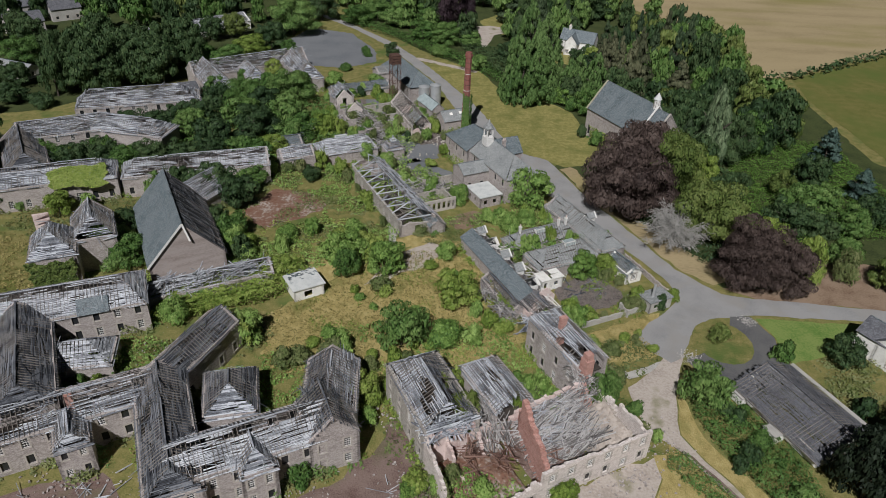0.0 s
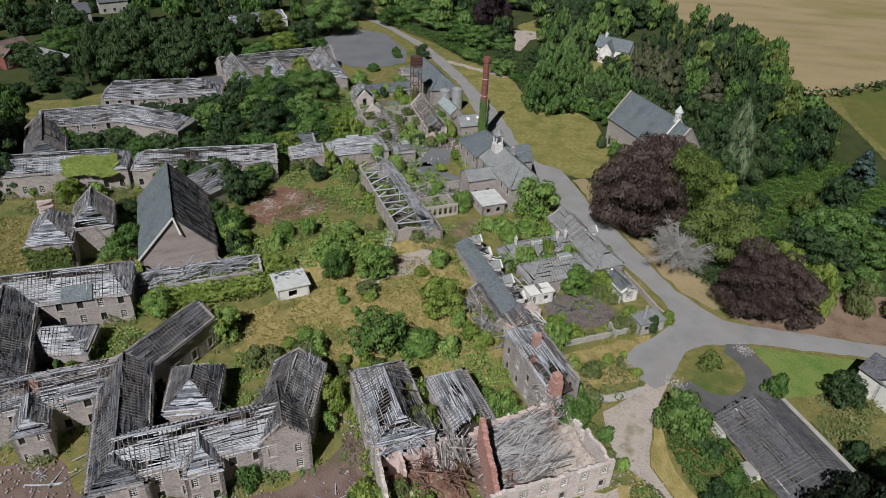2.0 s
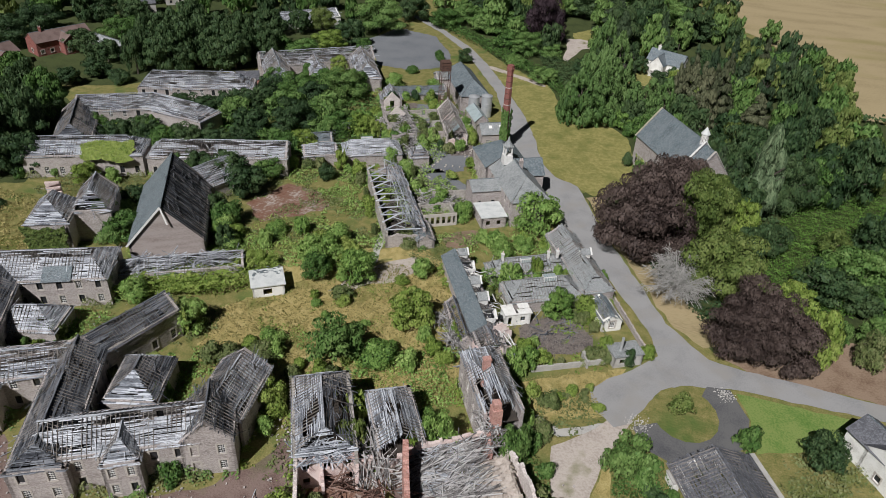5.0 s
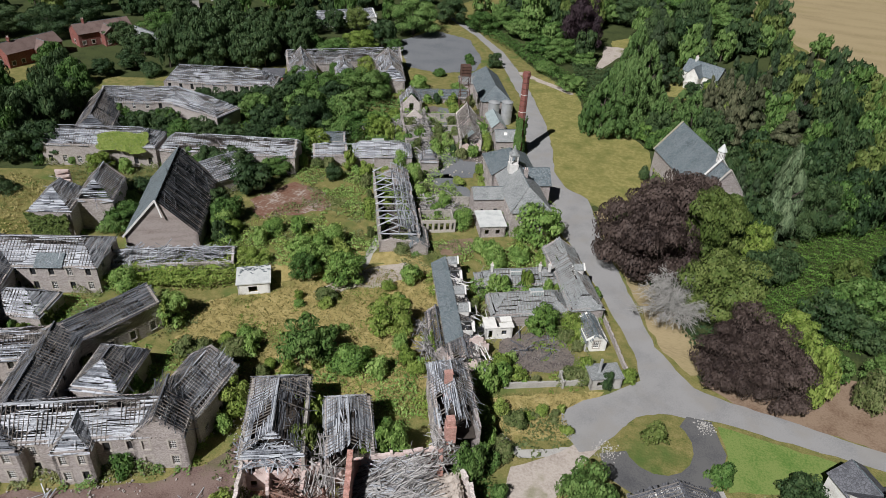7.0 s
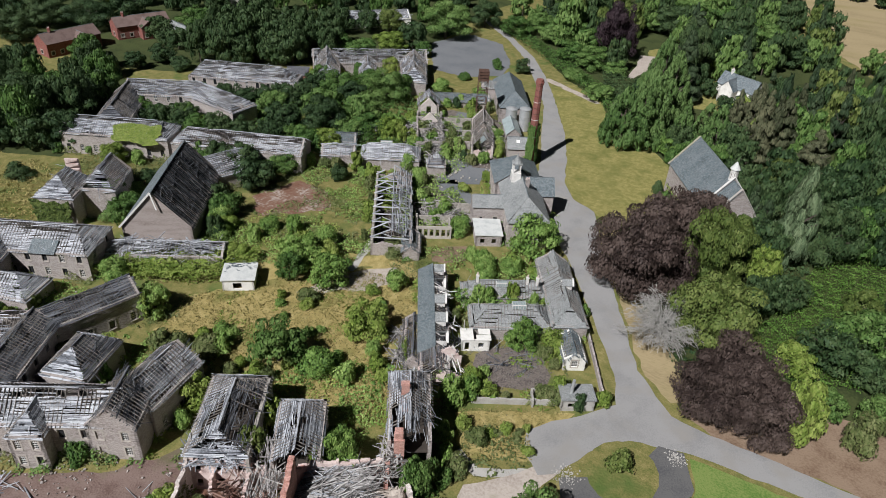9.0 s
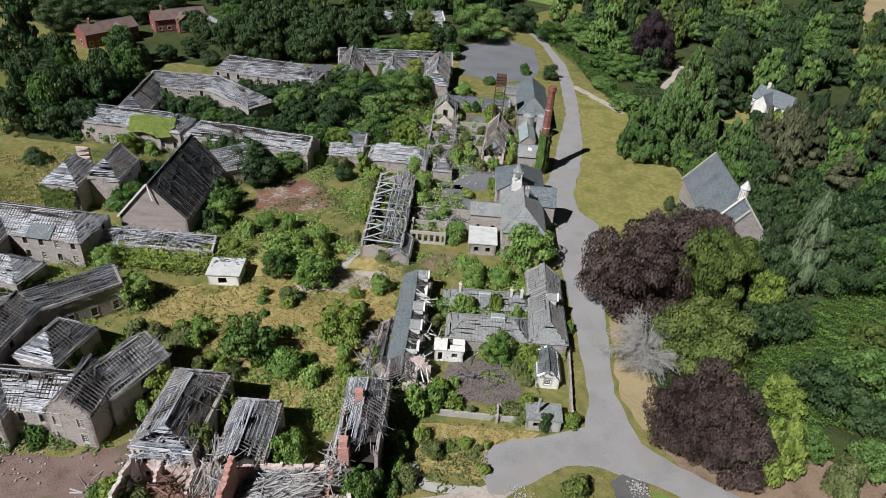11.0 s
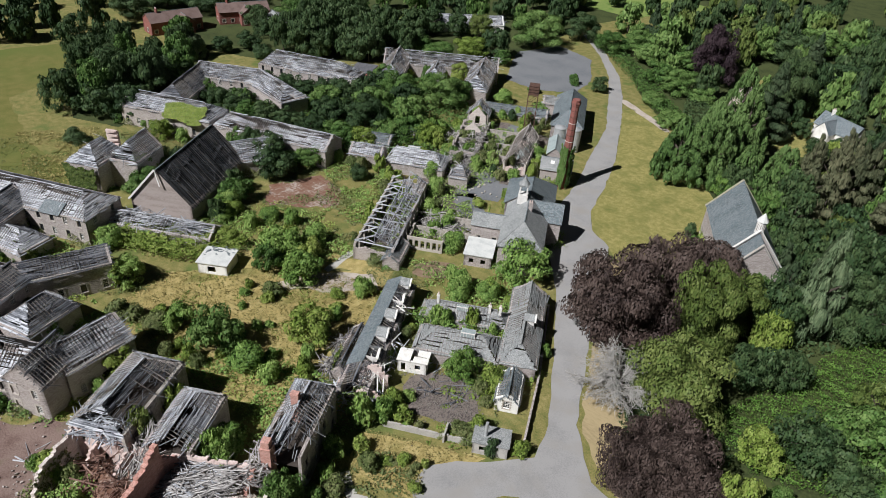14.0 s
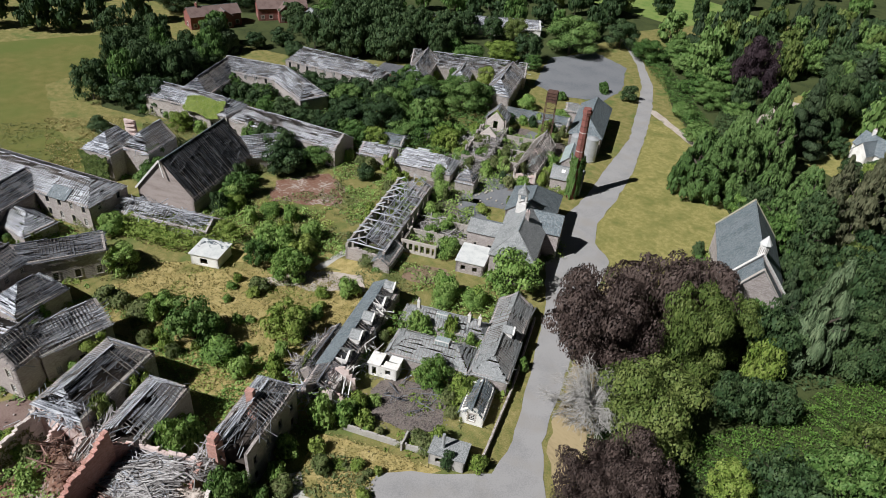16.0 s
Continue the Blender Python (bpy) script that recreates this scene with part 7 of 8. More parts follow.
thicket("undergrowth", [(1, 68), (4, 60.5), (14, 65), (11.5, 69), (5, 69)], "g", 0.85, 2.8, "bushes growing inside the ruin", 12, 16)
thicket("undergrowth", [(42.4, 92), (50.3, 88), (57.3, 72.6), (58, 62), (52, 62), (44.5, 76.5), (42.9, 82)], "b", 1.15, 2.1, "rank green hedge beside the lane", 13, 34, 0.28)
thicket("hedge", [(36.0, 74.4), (38.6, 75), (43.9, 67.2), (50, 57), (46.4, 55), (39.6, 66.6), (35.6, 71.4)], "b", 1.15, 1.7, "low bright green hedge beside the lane", 23, 34, 0.26)
thicket("undergrowth", [(66, 97), (80, 103), (97, 104), (97, 60), (71, 72), (70, 82)], "s", 0.6, 1.0, "overgrown garden weeds", 14)
thicket("bramble_field", [(66, 143), (77, 137), (90, 142), (120, 146), (118, 200), (90, 205), (80, 182), (74, 160)], "v", 1.25, 1.6, "green bramble and bracken", 15, 20, 0.28)
thicket("hedge", [(-46, 312), (-24, 292), (-8, 273), (9, 258), (18, 240), (22, 244), (14, 264), (-4, 282), (-22, 302), (-40, 318)], "b", 1.2, 2.4, "thick roadside hedge", 16, 11, 0.42)
thicket("hedge", [(109, 262), (131, 266), (192, 309), (262, 358), (420, 478), (424, 474), (264, 353), (194, 304), (132, 262), (110, 259)], "d", 1.8, 3.2, "field hedge", 17, 1.3, 1.3)
thicket("undergrowth", [(11, 90), (16, 86), (18, 92), (13, 100), (6, 98)], "g", 0.6, 1.4, "weeds between the ruined wings", 18)
thicket("undergrowth", [(27, 98), (31, 90), (36, 92), (42, 99), (38, 104), (31, 102)], "s", 0.65, 1.0, "dry weeds before the ruin", 19)
thicket("undergrowth", [(17, 102), (24, 98), (27, 104), (22, 112)], "g", 0.8, 2.4, "green scrub between the ranges", 20)
thicket("undergrowth", [(13, 126), (17, 122), (34, 131), (35, 138), (31, 141), (12, 132)], "y", 0.62, 3.4, "creepers and bushes between the annexes", 21, 5)


def ivy(o, u, v, kind, count, label, seed, bulge=0.35, size=0.34):
    """Leaves clinging to a stretch of wall or roof spanned by u and v."""
    rng = np.random.RandomState(seed)
    o, u, v = Vector(o), Vector(u), Vector(v)
    nrm = u.cross(v).normalized()
    if nrm.z < -0.05 or (abs(nrm.z) <= 0.05 and nrm.y > 0):
        nrm = -nrm
    pts, nors, sizes = [], [], []
    for _ in range(count):
        a, b = rng.rand(), rng.rand()
        edge = min(a, 1 - a, b, 1 - b)
        if edge < 0.16 * (0.6 + noise.noise(Vector((a * 5, b * 5, seed)))):
            continue
        p = o + u * a + v * b + nrm * (bulge * (0.3 + abs(noise.noise(Vector((a * 6, b * 6, seed + 2)))) * 1.6) * rng.uniform(0.5, 1.0) + 0.06)
        pts.append(tuple(p))
        nors.append(tuple(nrm + Vector((0, 0, 0.3))))
        sizes.append(size * rng.uniform(0.6, 1.3))
    return tagged(leaf_sheet("ivy", pts, nors, sizes, LEAF[kind], rng), label, "ivy", kind="stuff")


ivy((-80.0, 107.6, 0), (8.6, 4.0, 0), (0, 0, 7.4), "o", 4200, "dense ivy over the stone block's wall", 31, 0.6, 0.4)
ivy((-92.6, 139.6, 4.4), (14.0, 5.8, 0), (-2.2, 5.4, 4.2), "y", 9000, "yellow-green ivy spread over a ward roof", 32, 0.5)
ivy((-5.5, 86.5, 0), (-3.6, -1.2, 0), (0, 0, 7), "y", 500, "ivy on the wing's end wall", 33, 0.8)
ivy((5.2, 163.4, 0), (-3.6, 6.6, 0), (0, 0, 6.4), "y", 900, "ivy on the hall's rear wall", 34)
ivy((3.6, 196.6, -0.3), (2.4, 0, 0), (0, 0, 14), "b", 3000, "ivy climbing the brick chimney", 35, 0.6)
ivy((5.9, 196.6, -0.3), (0, 2.4, 0), (0, 0, 13), "b", 2200, "ivy climbing the brick chimney", 36, 0.6)
ivy((42.6, 199.0, 0), (8.6, -16, 0), (0, 0, 4.5), "y", 1500, "ivy on the chapel's side wall", 37, 0.6)
ivy((-35.6, 97.0, 1), (2.6, -2.6, 0), (0, 0, 5.2), "y", 800, "ivy over the shed's end", 38, 0.9)
ivy((14.6, 106.6, 0.3), (-3.0, 5.6, 0), (0, 0, 3.0), "y", 600, "ivy on the long range's wall", 39, 0.8)
ivy((-32.5, 173.5, 0), (-2.4, -1.0, 0), (0, 0, 4.8), "y", 500, "ivy pillar on a low range", 40, 0.9)


# ---- woods beyond ----
CLEARINGS = ((50, 285, 13), (47, 270, 9), (16, 308, 11), (14, 288, 9), (34, 322, 9), (22, 316, 7), (18, 335, 9))


def wood(poly, n, kinds, seed, near, label):
    """A far wood: many crowns and trunks in one mesh for each leaf colour."""
    rng = random.Random(seed)
    xs, ys = [p[0] for p in poly], [p[1] for p in poly]
    done, tries, heap = [], 0, {}
    stems = Bag()
    while len(done) < n and tries < n * 40:
        tries += 1
        x, y = rng.uniform(min(xs), max(xs)), rng.uniform(min(ys), max(ys))
        if not inside(x, y, poly) or any(math.hypot(x - a, y - b) < c for a, b, c in CLEARINGS) or any((x - a) ** 2 + (y - b) ** 2 < near * near for a, b in done):
            continue
        done.append((x, y))
        k = rng.choice(kinds)
        r = rng.uniform(3.6, 7.0) * (0.75 if k in "cr" else 1)
        h = (rng.uniform(6, 11) + r) * (1.3 if k in "cr" else 1)
        key = form_of(x, y, r, h, k, seed not in (2, 6))[1]
        me = CROWNS[key]
        co = np.empty(len(me.vertices) * 3, np.float32)
        me.vertices.foreach_get("co", co)
        co = co.reshape(-1, 3)
        a = rng.uniform(0, 6.28)
        c, s = math.cos(a) * r, math.sin(a) * r
        heap.setdefault(k, []).append(np.stack([co[:, 0] * c - co[:, 1] * s + x, co[:, 0] * s + co[:, 1] * c + y, co[:, 2] * h], 1))
        stems.tube((x, y, -0.3), (x, y, h * 0.6), 0.3, 0.12, 6)
    for k, chunks in heap.items():
        v = np.concatenate(chunks)
        at = np.array([v[:, 0].mean(), v[:, 1].mean(), 0.0])
        v = v - at
        q = len(v) // 3
        me = bpy.data.meshes.new("woodland")
        me.vertices.add(len(v))
        me.vertices.foreach_set("co", v.astype(np.float32).ravel())
        me.loops.add(len(v))
        me.loops.foreach_set("vertex_index", np.arange(len(v), dtype=np.int32))
        me.polygons.add(q)
        me.polygons.foreach_set("loop_start", np.arange(0, q * 3, 3, dtype=np.int32))
        me.update(calc_edges=True)
        me.materials.append(LEAF[k])
        ob = new("woodland", me)
        ob.location = at
        tagged(ob, label, "woodland", kind="stuff")
    solo("woodland_stems", stems, BARK, "trunks of the " + label, "woodland", kind="stuff")


wood([(-235, 235), (-190, 250), (-150, 290), (-128, 270), (-95, 310), (-72, 300), (-70, 345), (-140, 430), (-260, 340)], 72, "dddob", 1, 8, "dense mixed wood behind the far houses")
wood([(-128, 210), (-112, 212), (-98, 228), (-88, 245), (-98, 262), (-128, 256), (-140, 240), (-132, 222)], 26, "ddd", 2, 6.5, "dark wood behind the far wards")
wood([(-60, 345), (-40, 325), (-20, 305), (0, 290), (14, 270), (28, 290), (60, 310), (100, 350), (66, 420), (-20, 430)], 80, "bbddoc", 3, 8, "mixed wood along the road")
wood([(60, 208), (80, 208), (106, 206), (110, 262), (88, 262), (70, 262), (56, 246), (64, 228)], 18, "ddbod", 4, 9, "mixed conifer wood behind the chapel")
wood([(66, 262), (108, 262), (116, 284), (100, 322), (78, 304), (66, 286)], 22, "ddboc", 5, 6.5, "conifers and oaks beyond the farmhouse")
wood([(-168, 150), (-140, 128), (-112, 124), (-108, 136), (-120, 168), (-150, 190)], 16, "ddb", 6, 7, "thicket of trees beside the west field")
wood([(-300, 100), (-202, 124), (-190, 160), (-184, 176), (-205, 235), (-300, 240)], 34, "dd", 7, 8, "dark trees beyond the west field")
thicket("grass_tufts", [(-9.5, 86), (-7, 70), (0, 62), (3, 58), (-2, 72), (-5, 84)], "s", 0.6, 0.5, "weeds along the wing's wall", 53, 9, 0.35)


thicket("undergrowth", [(-3, 70), (-1, 62), (4, 57.5), (11, 61), (10, 62.4), (4.6, 60.2), (2.4, 64), (0, 70)], "s", 0.85, 2.2, "weeds and creeper over the ruin's fallen corner", 91, 16, 0.34)
thicket("undergrowth", [(27, 86), (25.8, 82.4), (30.5, 80), (34.5, 75), (35.5, 78), (32, 84), (29, 88)], "b", 0.9, 2.6, "bushes crowding the ruin's end wall", 92, 16, 0.34)
ivy((0.0, 69.4, 0), (3.2, -7.6, 0), (0, 0, 5.0), "s", 900, "creeper hanging on the ruin's side wall", 93, 0.7)
ivy((9.5, 61.4, 0), (4.6, 2.5, 0), (0, 0, 2.6), "y", 420, "creeper on the ruin's front wall", 94, 0.6)


def bush_row(a, b, n, kinds, r, h, seed, off=1.5):
    rng = random.Random(seed)
    for i in range(n):
        f = (i + rng.uniform(0.1, 0.9)) / n
        tree(a[0] + (b[0] - a[0]) * f + rng.gauss(0, off), a[1] + (b[1] - a[1]) * f + rng.gauss(0, off), r * rng.uniform(0.7, 1.3), h * rng.uniform(0.7, 1.3), rng.choice(kinds))


bush_row((-108, 136), (-84, 146), 4, "yb", 2.2, 3.2, 1, 0.6)
bush_row((-76, 149), (-50, 158), 6, "bdb", 3.4, 5.2, 2)
bush_row((-106, 166), (-80, 169), 7, "bby", 3.6, 5.6, 3)
bush_row((-104, 184), (-80, 192), 7, "bbd", 3.4, 4.2, 4)
bush_row((-76, 210), (-48, 226), 7, "bbd", 4.0, 7.0, 5)
bush_row((-82, 226), (-60, 240), 4, "by", 3.4, 5.5, 6)
bush_row((-24, 158), (-12, 137), 4, "ys", 1.5, 2.5, 7, 0.5)
bush_row((-36, 214), (-22, 190), 6, "ggs", 2.2, 4.4, 8)
bush_row((-20, 212), (-8, 192), 6, "ggs", 2.0, 4.0, 9)
bush_row((-66, 84), (-54, 84), 4, "yb", 1.8, 3.0, 10, 0.6)
bush_row((-46, 165), (-30, 168), 4, "gs", 2.0, 4.0, 11, 0.8)
bush_row((30, 100), (38, 103), 3, "ys", 1.2, 1.4, 12)
plant([(63.8, 68.6, 5.6, 13, "n"), (71.5, 70.5, 5.5, 14, "n"), (67, 61, 5.5, 14, "n"), (81, 71, 5.5, 12, "d"), (78, 82, 3.5, 6, "d")])


def rubble(spots, label, seed, mat, size=0.3):
    rng = random.Random(seed)
    bag = Bag()
    for x, y, r, n in spots:
        for _ in range(n):
            p = Vector((x + rng.gauss(0, r / 2), y + rng.gauss(0, r / 2), 0.1))
            s = size * rng.uniform(0.3, 1.2)
            a = rng.uniform(0, 6.28)
            bag.box(p, (math.cos(a) * s, math.sin(a) * s, rng.uniform(-0.1, 0.1)), (-math.sin(a) * s * 0.7, math.cos(a) * s * 0.7, rng.uniform(-0.1, 0.1)), (0, 0, s * 0.5))
    solo("rubble", bag, mat, label, "rubble", kind="stuff")


rubble([(61, 110, 1.5, 150), (46.4, 98.2, 2.2, 150)], "scattered white stones beside the island", 5, CONCRETE, 0.2)
rubble([(-2, 66, 5, 160), (2, 60, 6, 160), (18, 64, 9, 260), (30, 70, 6, 160), (35, 78, 4, 80), (-9, 80, 3, 60)], "fallen stone and plaster rubble round the ruin", 6, STONE, 0.32)
rubble([(-20, 64, 8, 160), (-40, 57, 9, 160), (-52, 62, 8, 140), (-48, 92, 5, 60)], "stones and slates scattered over the yard", 7, STONE, 0.3)
timber_heap("corridor_debris", [(-54, 109, 5, 2.8, 4.2, 110, 28), (-48, 112, 5, 2.8, 4.0, 130, 28), (-41, 115.6, 5, 2.6, 3.8, 130, 28)], "bleached timbers of the collapsed corridor", 16, SLAT_PALE, 0.4)
timber_heap("fallen_boards", [(-24, 58.5, 5, 2, 0.2, 16, 28), (-47, 63.5, 6, 3, 0.1, 12, 28), (-60, 61, 6, 3, 0.1, 10, 28), (-6, 66, 4, 3, 0.1, 8, 28)], "broken boards strewn over the yard", 15, SLAT_PALE)
wood([(-130, 430), (-60, 350), (100, 430), (150, 560), (-160, 560)], 50, "ddbo", 9, 11, "distant wood at the end of the road")

# more self-sown growth
bush_row((-66, 116), (-74, 134), 5, "bd", 3.4, 6.0, 22, 1.0)
bush_row((-44, 122), (-50, 138), 5, "gdg", 3.0, 5.6, 23, 1.0)
bush_row((-46, 128), (-30, 134), 5, "ggy", 2.8, 4.6, 24, 1.5)
bush_row((-26, 130), (-12, 126), 5, "ggy", 3.0, 5.0, 25, 1.5)
bush_row((-30, 170), (-22, 160), 4, "gy", 2.0, 4.0, 26, 1.0)
bush_row((-16, 172), (-4, 158), 6, "gsg", 1.9, 3.4, 27, 1.2)
bush_row((-2, 190), (-8, 206), 5, "gsy", 2.0, 3.6, 28, 1.2)
bush_row((10, 142), (28, 148), 7, "ggy", 2.4, 3.8, 29, 1.2)
bush_row((16, 122), (15, 132), 3, "ys", 1.6, 3.2, 30, 0.7)
bush_row((-22, 98), (-4, 92), 6, "gsy", 2.2, 3.4, 31, 1.8)
bush_row((-68, 150), (-50, 152), 4, "bd", 3.2, 6.0, 32, 1.2)
bush_row((-38, 206), (-26, 186), 6, "ggy", 2.0, 3.6, 41, 1.6)
bush_row((-32, 214), (-20, 196), 6, "gsg", 1.8, 3.2, 42, 1.6)
bush_row((-18, 216), (-30, 226), 5, "ggy", 2.4, 4.0, 43, 1.6)
bush_row((-40, 219), (-22, 228), 6, "gdg", 2.2, 3.6, 44, 1.0)
thicket("undergrowth", [(40, 164), (47, 149), (55, 134), (61, 124), (70, 126), (74, 138), (70, 142), (60, 152), (50, 168)], "d", 0.9, 1.4, "shaded undergrowth beneath the roadside trees", 61, 6, 0.5)
thicket("grass_tufts", [(-34, 104), (-30, 90), (-14, 88), (18, 96), (16, 108), (4, 132), (-12, 128), (-24, 116)], "h", 0.9, 0.3, "dry grass stems in the court", 71, 8, 0.3)
thicket("grass_tufts", [(-34, 104), (-30, 90), (-14, 88), (18, 96), (16, 108), (4, 132), (-12, 128), (-24, 116)], "y", 0.36, 0.6, "green weeds in the court", 72, 8, 0.3)
thicket("grass_tufts", [(-115, 112), (-86, 110), (-78, 100), (-98, 84), (-130, 90)], "s", 0.6, 0.4, "weeds at the field's edge", 73, 5, 0.3)
thicket("undergrowth", [(42, 186), (50, 176), (70, 165), (92, 196), (84, 232), (60, 226), (66, 200), (58, 178)], "d", 0.9, 2.0, "dark undergrowth round the chapel", 74, 4, 0.6)
bush_row((-20, 96), (10, 126), 12, "gyy", 1.5, 2.0, 51, 6)
bush_row((-28, 112), (0, 100), 8, "gyy", 1.3, 1.7, 52, 5)
bush_row((-24, 168), (-13, 146), 5, "gy", 1.4, 3.0, 53, 0.6)
timber_heap("workshop_debris", [(-31, 203, 4, 10, 1.8, 160, 118), (-25, 194, 3, 7, 1.8, 120, 118), (-12, 204, 3, 8, 1.8, 140, 118), (-20, 184, 5, 4, 1.2, 90, 60)], "bleached timbers and slates heaped in the workshops", 24, DEBRIS)
rubble([(-28, 200, 10, 260), (-10, 200, 8, 200), (-4, 160, 8, 200), (-16, 182, 8, 160), (0, 190, 5, 80)], "pale rubble strewn among the workshops", 25, QUOIN, 0.5)

rubble([(27.5, 115.5, 6, 420), (33, 117.5, 6, 420), (30, 119.5, 6, 260)], "slipped roof slates spread over the yard", 26, RAFTER, 0.2)
timber_heap("yard_laths", [(28, 116, 5, 4, 0.1, 14, 28), (33, 119, 4, 3, 0.1, 12, 80)], "broken laths lying on the slates", 27, SLAT_DARK)
bush_row((30, 107.6), (39, 112), 4, "ysg", 1.0, 1.4, 61, 0.4)
bush_row((24, 106), (27, 114), 4, "yg", 1.7, 2.8, 62, 0.6)
bush_row((33, 122.5), (38, 121), 3, "sy", 1.6, 2.8, 63, 0.5)
bush_row((29, 101), (38, 101), 7, "shs".replace("h", "y"), 1.0, 1.2, 64, 2.0)
bush_row((-26, 186), (-15, 194), 6, "bob".replace("o", "s"), 2.2, 4.0, 65, 1.6)
bush_row((-18, 207), (-9, 188), 6, "gds", 1.9, 3.8, 66, 1.0)
bush_row((-40, 200), (-30, 184), 6, "ggy", 2.6, 4.8, 67, 1.6)
bush_row((-24, 222), (-8, 226), 5, "gs", 1.8, 3.2, 68, 1.4)
bush_row((46, 89), (54, 74), 6, "bbd", 1.7, 2.6, 69, 1.0)
plant([(-151, 221, 5.5, 9, "d"), (-143, 219, 5.0, 8, "d"), (-159, 224, 5.5, 9, "d"), (-120, 261, 6, 10, "d"), (-112, 266, 5.5, 10, "o"), (-105, 272, 6, 11, "d"), (-97, 280, 5.5, 10, "d"),
       (-90, 286, 6, 10, "o"), (-168, 268, 6, 12, "d"), (-160, 262, 6, 11, "d"), (-176, 262, 6, 12, "d"), (58.5, 268, 3.2, 7, "y"), (63, 265, 4, 12, "c"), (96, 158, 5, 8, "b"),
       (91, 193, 7.0, 17, "d"), (98, 197, 7, 18, "d"), (103, 205, 7, 16, "o")])
thicket("grass_tufts", [(26, 103), (30, 94), (41, 98.5), (38, 104), (44, 111.5), (30, 105)], "h", 0.9, 0.4, "dry straw before the yard wall", 75, 12, 0.24)
thicket("undergrowth", [(-5, 133), (4, 131), (8, 136), (10, 148), (3, 147), (-3, 139)], "s", 0.75, 1.0, "weeds between the hall and the long range", 76, 10, 0.3)
thicket("undergrowth", [(-50, 118), (-30, 124), (-16, 128), (-22, 142), (-40, 140)], "y", 0.6, 1.5, "yellow-green saplings in the inner court", 77, 9, 0.32)
thicket("undergrowth", [(-12, 86), (-5, 86), (2, 90), (14, 92), (18, 98), (4, 100), (-10, 96)], "y", 0.55, 1.8, "young growth behind the wings", 78, 9, 0.32)


# ---- weeds at the foot of the walls ----
def wall_foot_weeds(lines, kind, label, seed):
    rng = np.random.RandomState(seed)
    pts, nors, sizes = [], [], []
    for p, q in lines:
        d = q - p
        span = d.length
        d.normalize()
        out = Vector((d.y, -d.x, 0))
        for _ in range(int(span * 34)):
            x = rng.uniform(0, span)
            m = noise.noise(Vector((p.x + d.x * x, p.y + d.y * x, seed)) * 0.33) + 0.4 * noise.noise(Vector((p.x + d.x * x, p.y + d.y * x, seed + 5)) * 1.1)
            if m < -0.05:
                continue
            far = 0.1 + abs(rng.normal()) * 0.75
            high = min(2.6, 0.3 + 3.4 * m) * math.exp(-far * 0.7)
            c = p + d * x + out * far
            pts.append((c.x, c.y, 0.1 + high * (1.0 if rng.rand() < 0.6 else rng.rand())))
            nors.append((out.x * 0.6, out.y * 0.6, 0.8))
            sizes.append(0.32 * rng.uniform(0.6, 1.3))
    tagged(leaf_sheet("wall_foot_weeds", pts, nors, sizes, LEAF[kind], rng), label, "undergrowth", kind="stuff")


FEET = [w for w in WALL_FEET if w[0].x > -115 and w[0].y < 250 and w[0].x < 45]
wall_foot_weeds(FEET[0::3], "s", "scrubby weeds along the foot of the walls", 81)
wall_foot_weeds(FEET[1::3], "b", "green weeds along the foot of the walls", 82)
wall_foot_weeds(FEET[2::3], "y", "yellow-green weeds along the foot of the walls", 83)
ivy((-55.0, 101.5, 0), (20.0, 10.0, 0), (0, 0, 3.4), "y", 3400, "ivy curtain over the corridor wall", 41, 1.2, 0.36)
ivy((-41.8, 93.4, 6.3), (-1.2, -3.4, 0), (2.6, -0.9, 1.8), "s", 260, "creeper on a shed roof", 43, 0.5)

plant([(-68.5, 92.5, 2.2, 4.2, "y"), (-63.5, 91.0, 2.0, 3.4, "b")])

thicket("undergrowth", [(-100, 132), (-84, 124), (-72, 128), (-66, 138), (-62, 148), (-80, 146), (-98, 140)], "s", 0.7, 1.2, "rank weeds between the ivy-clad block and the ward", 79, 8, 0.36)
thicket("undergrowth", [(-56, 92), (-44, 98), (-34, 104), (-30, 98), (-34, 92), (-48, 90)], "s", 0.65, 1.0, "rank weeds behind the shed range", 80, 9, 0.32)
thicket("grass_tufts", [(-84, 100), (-78, 112), (-86, 128), (-108, 130), (-118, 112)], "h", 0.75, 0.6, "tall dry grass beside the ward", 84, 6, 0.36)

thicket("undergrowth", [(13.5, 128), (17, 125.6), (32, 133), (31, 137.5), (28, 136), (14, 130.5)], "g", 0.95, 4.6, "bushes filling the gap between the annexes", 85, 10, 0.4)
thicket("undergrowth", [(-2, 143), (2, 140), (12, 146), (9, 151), (3, 149)], "g", 0.5, 1.4, "weeds round the bare patch", 86, 9, 0.34)
bush_row((15, 129), (31, 136), 7, "gyg", 1.5, 4.6, 87, 0.5)

timber_heap("white_boards", [(20.6, 110.6, 2.2, 2.6, 3.4, 26, 118), (16.6, 118.6, 1.2, 6, 4.4, 16, 118), (11.2, 126.5, 1.5, 2.6, 4.4, 22, 118), (20.2, 111.5, 1.2, 2.0, 4.0, 22, 118)], "splintered white-painted boards on the long range", 28, PAINT)

plant([(-89.5, 138.6, 3.4, 6.0, "y"), (-84.0, 141.5, 2.6, 4.5, "g")])
plant([(31.5, 297.0, 8.0, 24, "d"), (36.0, 305.0, 7.0, 20, "d"), (64.5, 286.0, 4.4, 12, "d")])

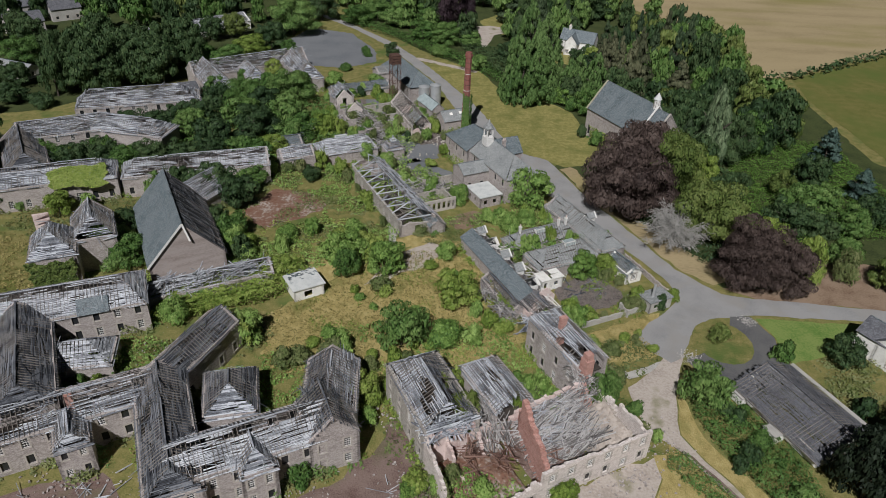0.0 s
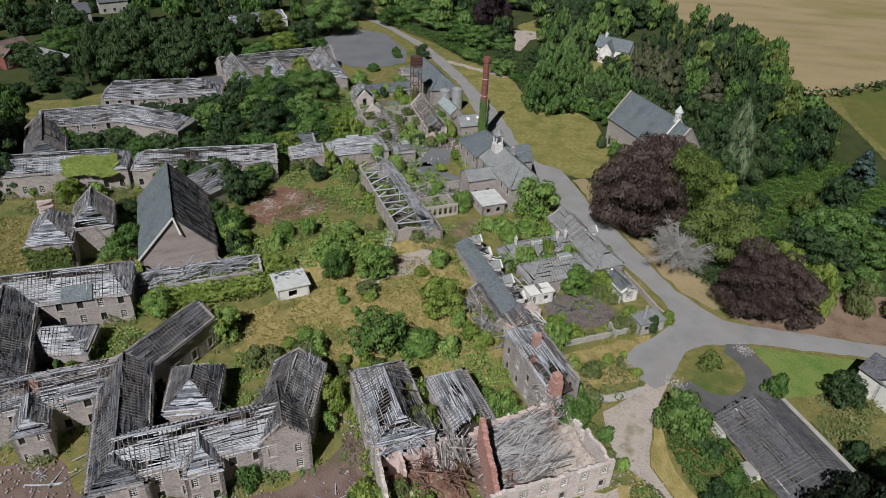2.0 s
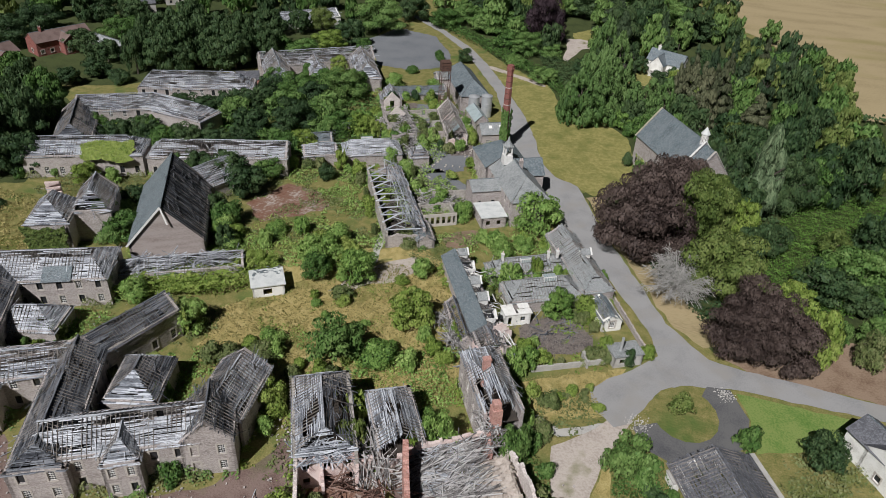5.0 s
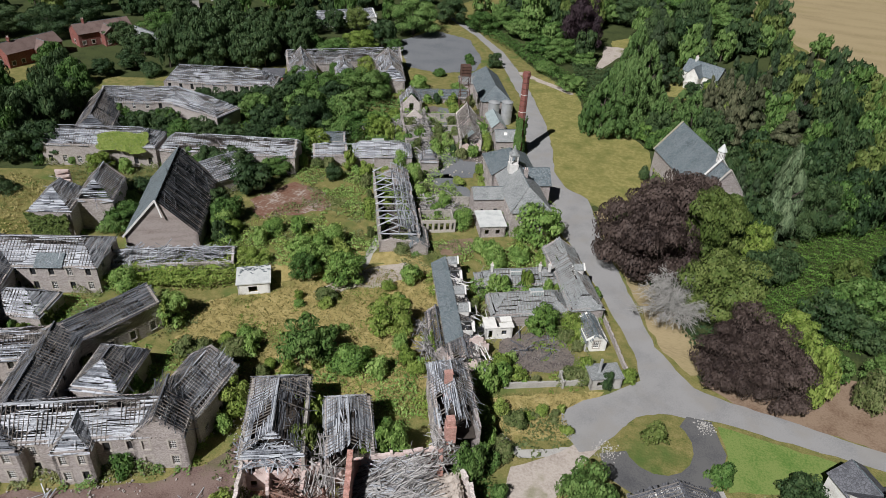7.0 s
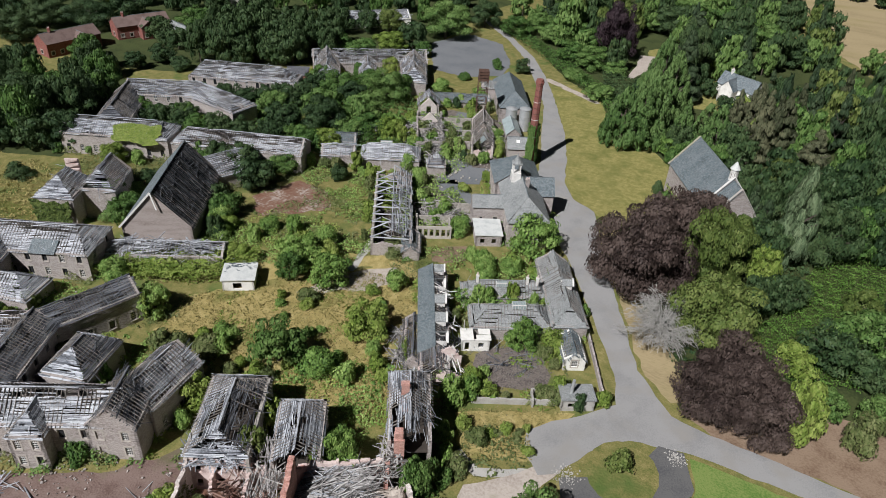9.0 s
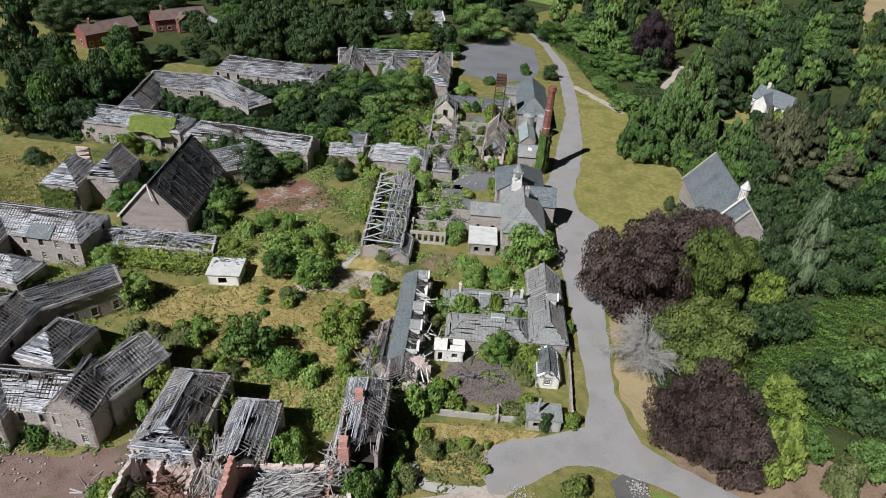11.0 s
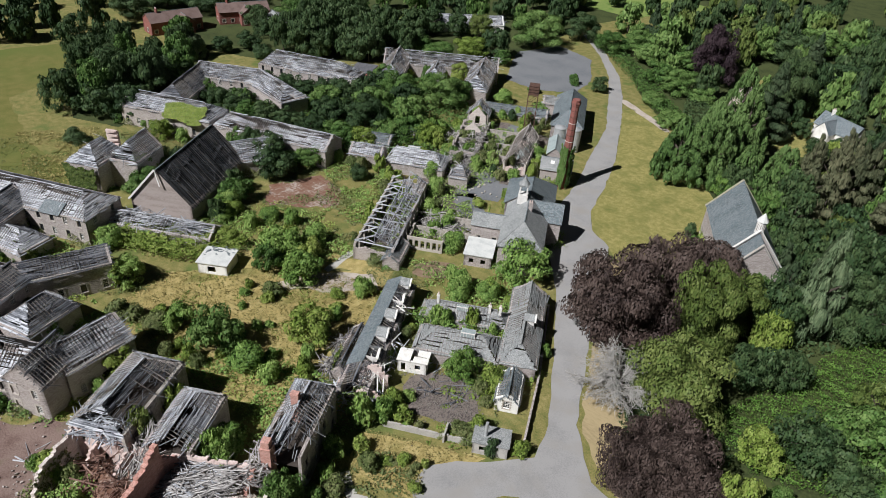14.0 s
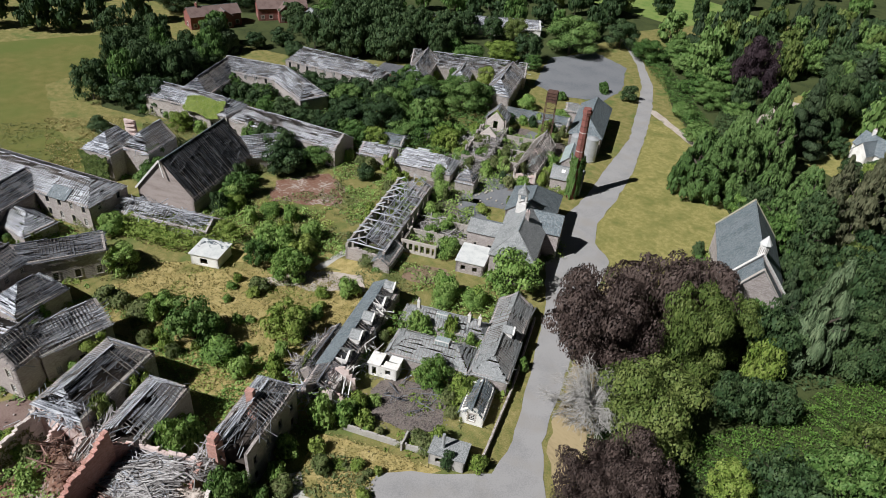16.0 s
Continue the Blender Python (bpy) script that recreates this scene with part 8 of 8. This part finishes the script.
plant([(9.5, 104.6, 2.0, 4.2, "y"), (7.0, 107.5, 1.9, 3.8, "g"), (4.5, 112.0, 2.0, 3.6, "y"), (12.5, 102.6, 1.7, 3.4, "y"), (2.5, 118.5, 1.7, 3.2, "g")])
timber_heap("lean_to_debris", [(12.5, 108.5, 3.0, 2.2, 2.4, 90, 118), (9.0, 114.0, 2.0, 3.0, 1.4, 50, 118)], "broken boards and plaster of the collapsed lean-to", 29, DEBRIS)

plant([(44.5, 217, 4.5, 9, "b"), (47, 223, 5, 12, "e"), (40.5, 232, 5, 14, "e"), (52.5, 214, 5, 12, "b"), (55, 225, 5.5, 14, "d"), (50, 236, 6, 15, "e"), (46, 247, 5, 11, "e"), (57, 262, 3.8, 13, "r"), (60, 270, 3.8, 13, "r"), (54, 256, 3.6, 11, "r"), (62, 256, 4.4, 16, "r"), (65, 268, 4.4, 16, "c"), (42, 284, 3.2, 7, "d"), (54.5, 271, 3.2, 7.5, "y"), (50, 267, 3.0, 5, "d"), (58, 275, 3.6, 10, "r"), (52.5, 262, 3.2, 8, "d"), (61.8, 173.6, 4.4, 13, "b"), (67.6, 178.0, 3.8, 11, "d"), (48.8, 273.5, 3.2, 5.8, "d"), (54.5, 277, 3.2, 6.5, "d"), (61.0, 280.5, 3.2, 7, "d"), (60, 201, 4.5, 10, "d"), (66, 194, 4.5, 12, "d")])

plant([(90, 143.5, 4.4, 7, "d"), (97, 146, 5.2, 8, "b"), (104, 150, 5.2, 9, "d")])

plant([(2.6, 84.0, 2.4, 7.4, "y"), (4.8, 77.2, 2.8, 8.8, "o"), (16.0, 82.8, 3.3, 8.0, "g"), (18.6, 81.6, 2.2, 6.0, "g"), (13.4, 80.8, 1.7, 6.0, "y"), (27.8, 85.0, 3.2, 7.2, "b"), (-10.4, 82.5, 2.0, 4.4, "y"), (-10.6, 78.4, 1.8, 3.6, "g"),
       (1.0, 66.2, 2.0, 3.6, "g"), (7.4, 65.2, 2.2, 4.0, "g"), (-3.4, 65.0, 1.7, 2.8, "g"), (28.6, 92.2, 2.0, 3.8, "g"), (30.4, 88.2, 1.9, 3.4, "b"), (33.0, 83.4, 1.8, 3.0, "b"), (35.2, 77.6, 1.5, 2.6, "g"),
       (-36.4, 72.6, 1.6, 3.0, "y"), (-29.6, 74.6, 1.7, 3.2, "g"), (-27.0, 77.8, 1.6, 3.0, "g")])
thicket("hedge", [(9, 266), (18, 250), (24, 262), (24, 280), (10, 284), (2, 286)], "d", 1.2, 3.2, "shrubs and young trees behind the roadside hedge", 88, 12, 0.42)
plant([(-104, 160.5, 3.6, 5.5, "d"), (-97.5, 163, 4.4, 6.5, "d"), (-90.5, 165.5, 4.4, 6.8, "d"), (-84, 164.5, 4.2, 6.0, "b"), (-78.5, 166.5, 4.6, 7.0, "d"), (-71.5, 168.5, 4.6, 6.8, "d"), (-64.5, 171, 4.8, 6.8, "d"),
       (-57.5, 173.5, 4.4, 6.2, "b"), (-101, 183, 4.2, 6.4, "d"), (-93, 185, 4.4, 7.0, "d"), (-70, 163.5, 3.4, 4.5, "b"), (-80, 160, 3.4, 4.6, "d")])
plant([(21, 271, 4.5, 8, "d"), (38, 226, 3.6, 6, "g"), (40.5, 221, 3.2, 5, "b")])
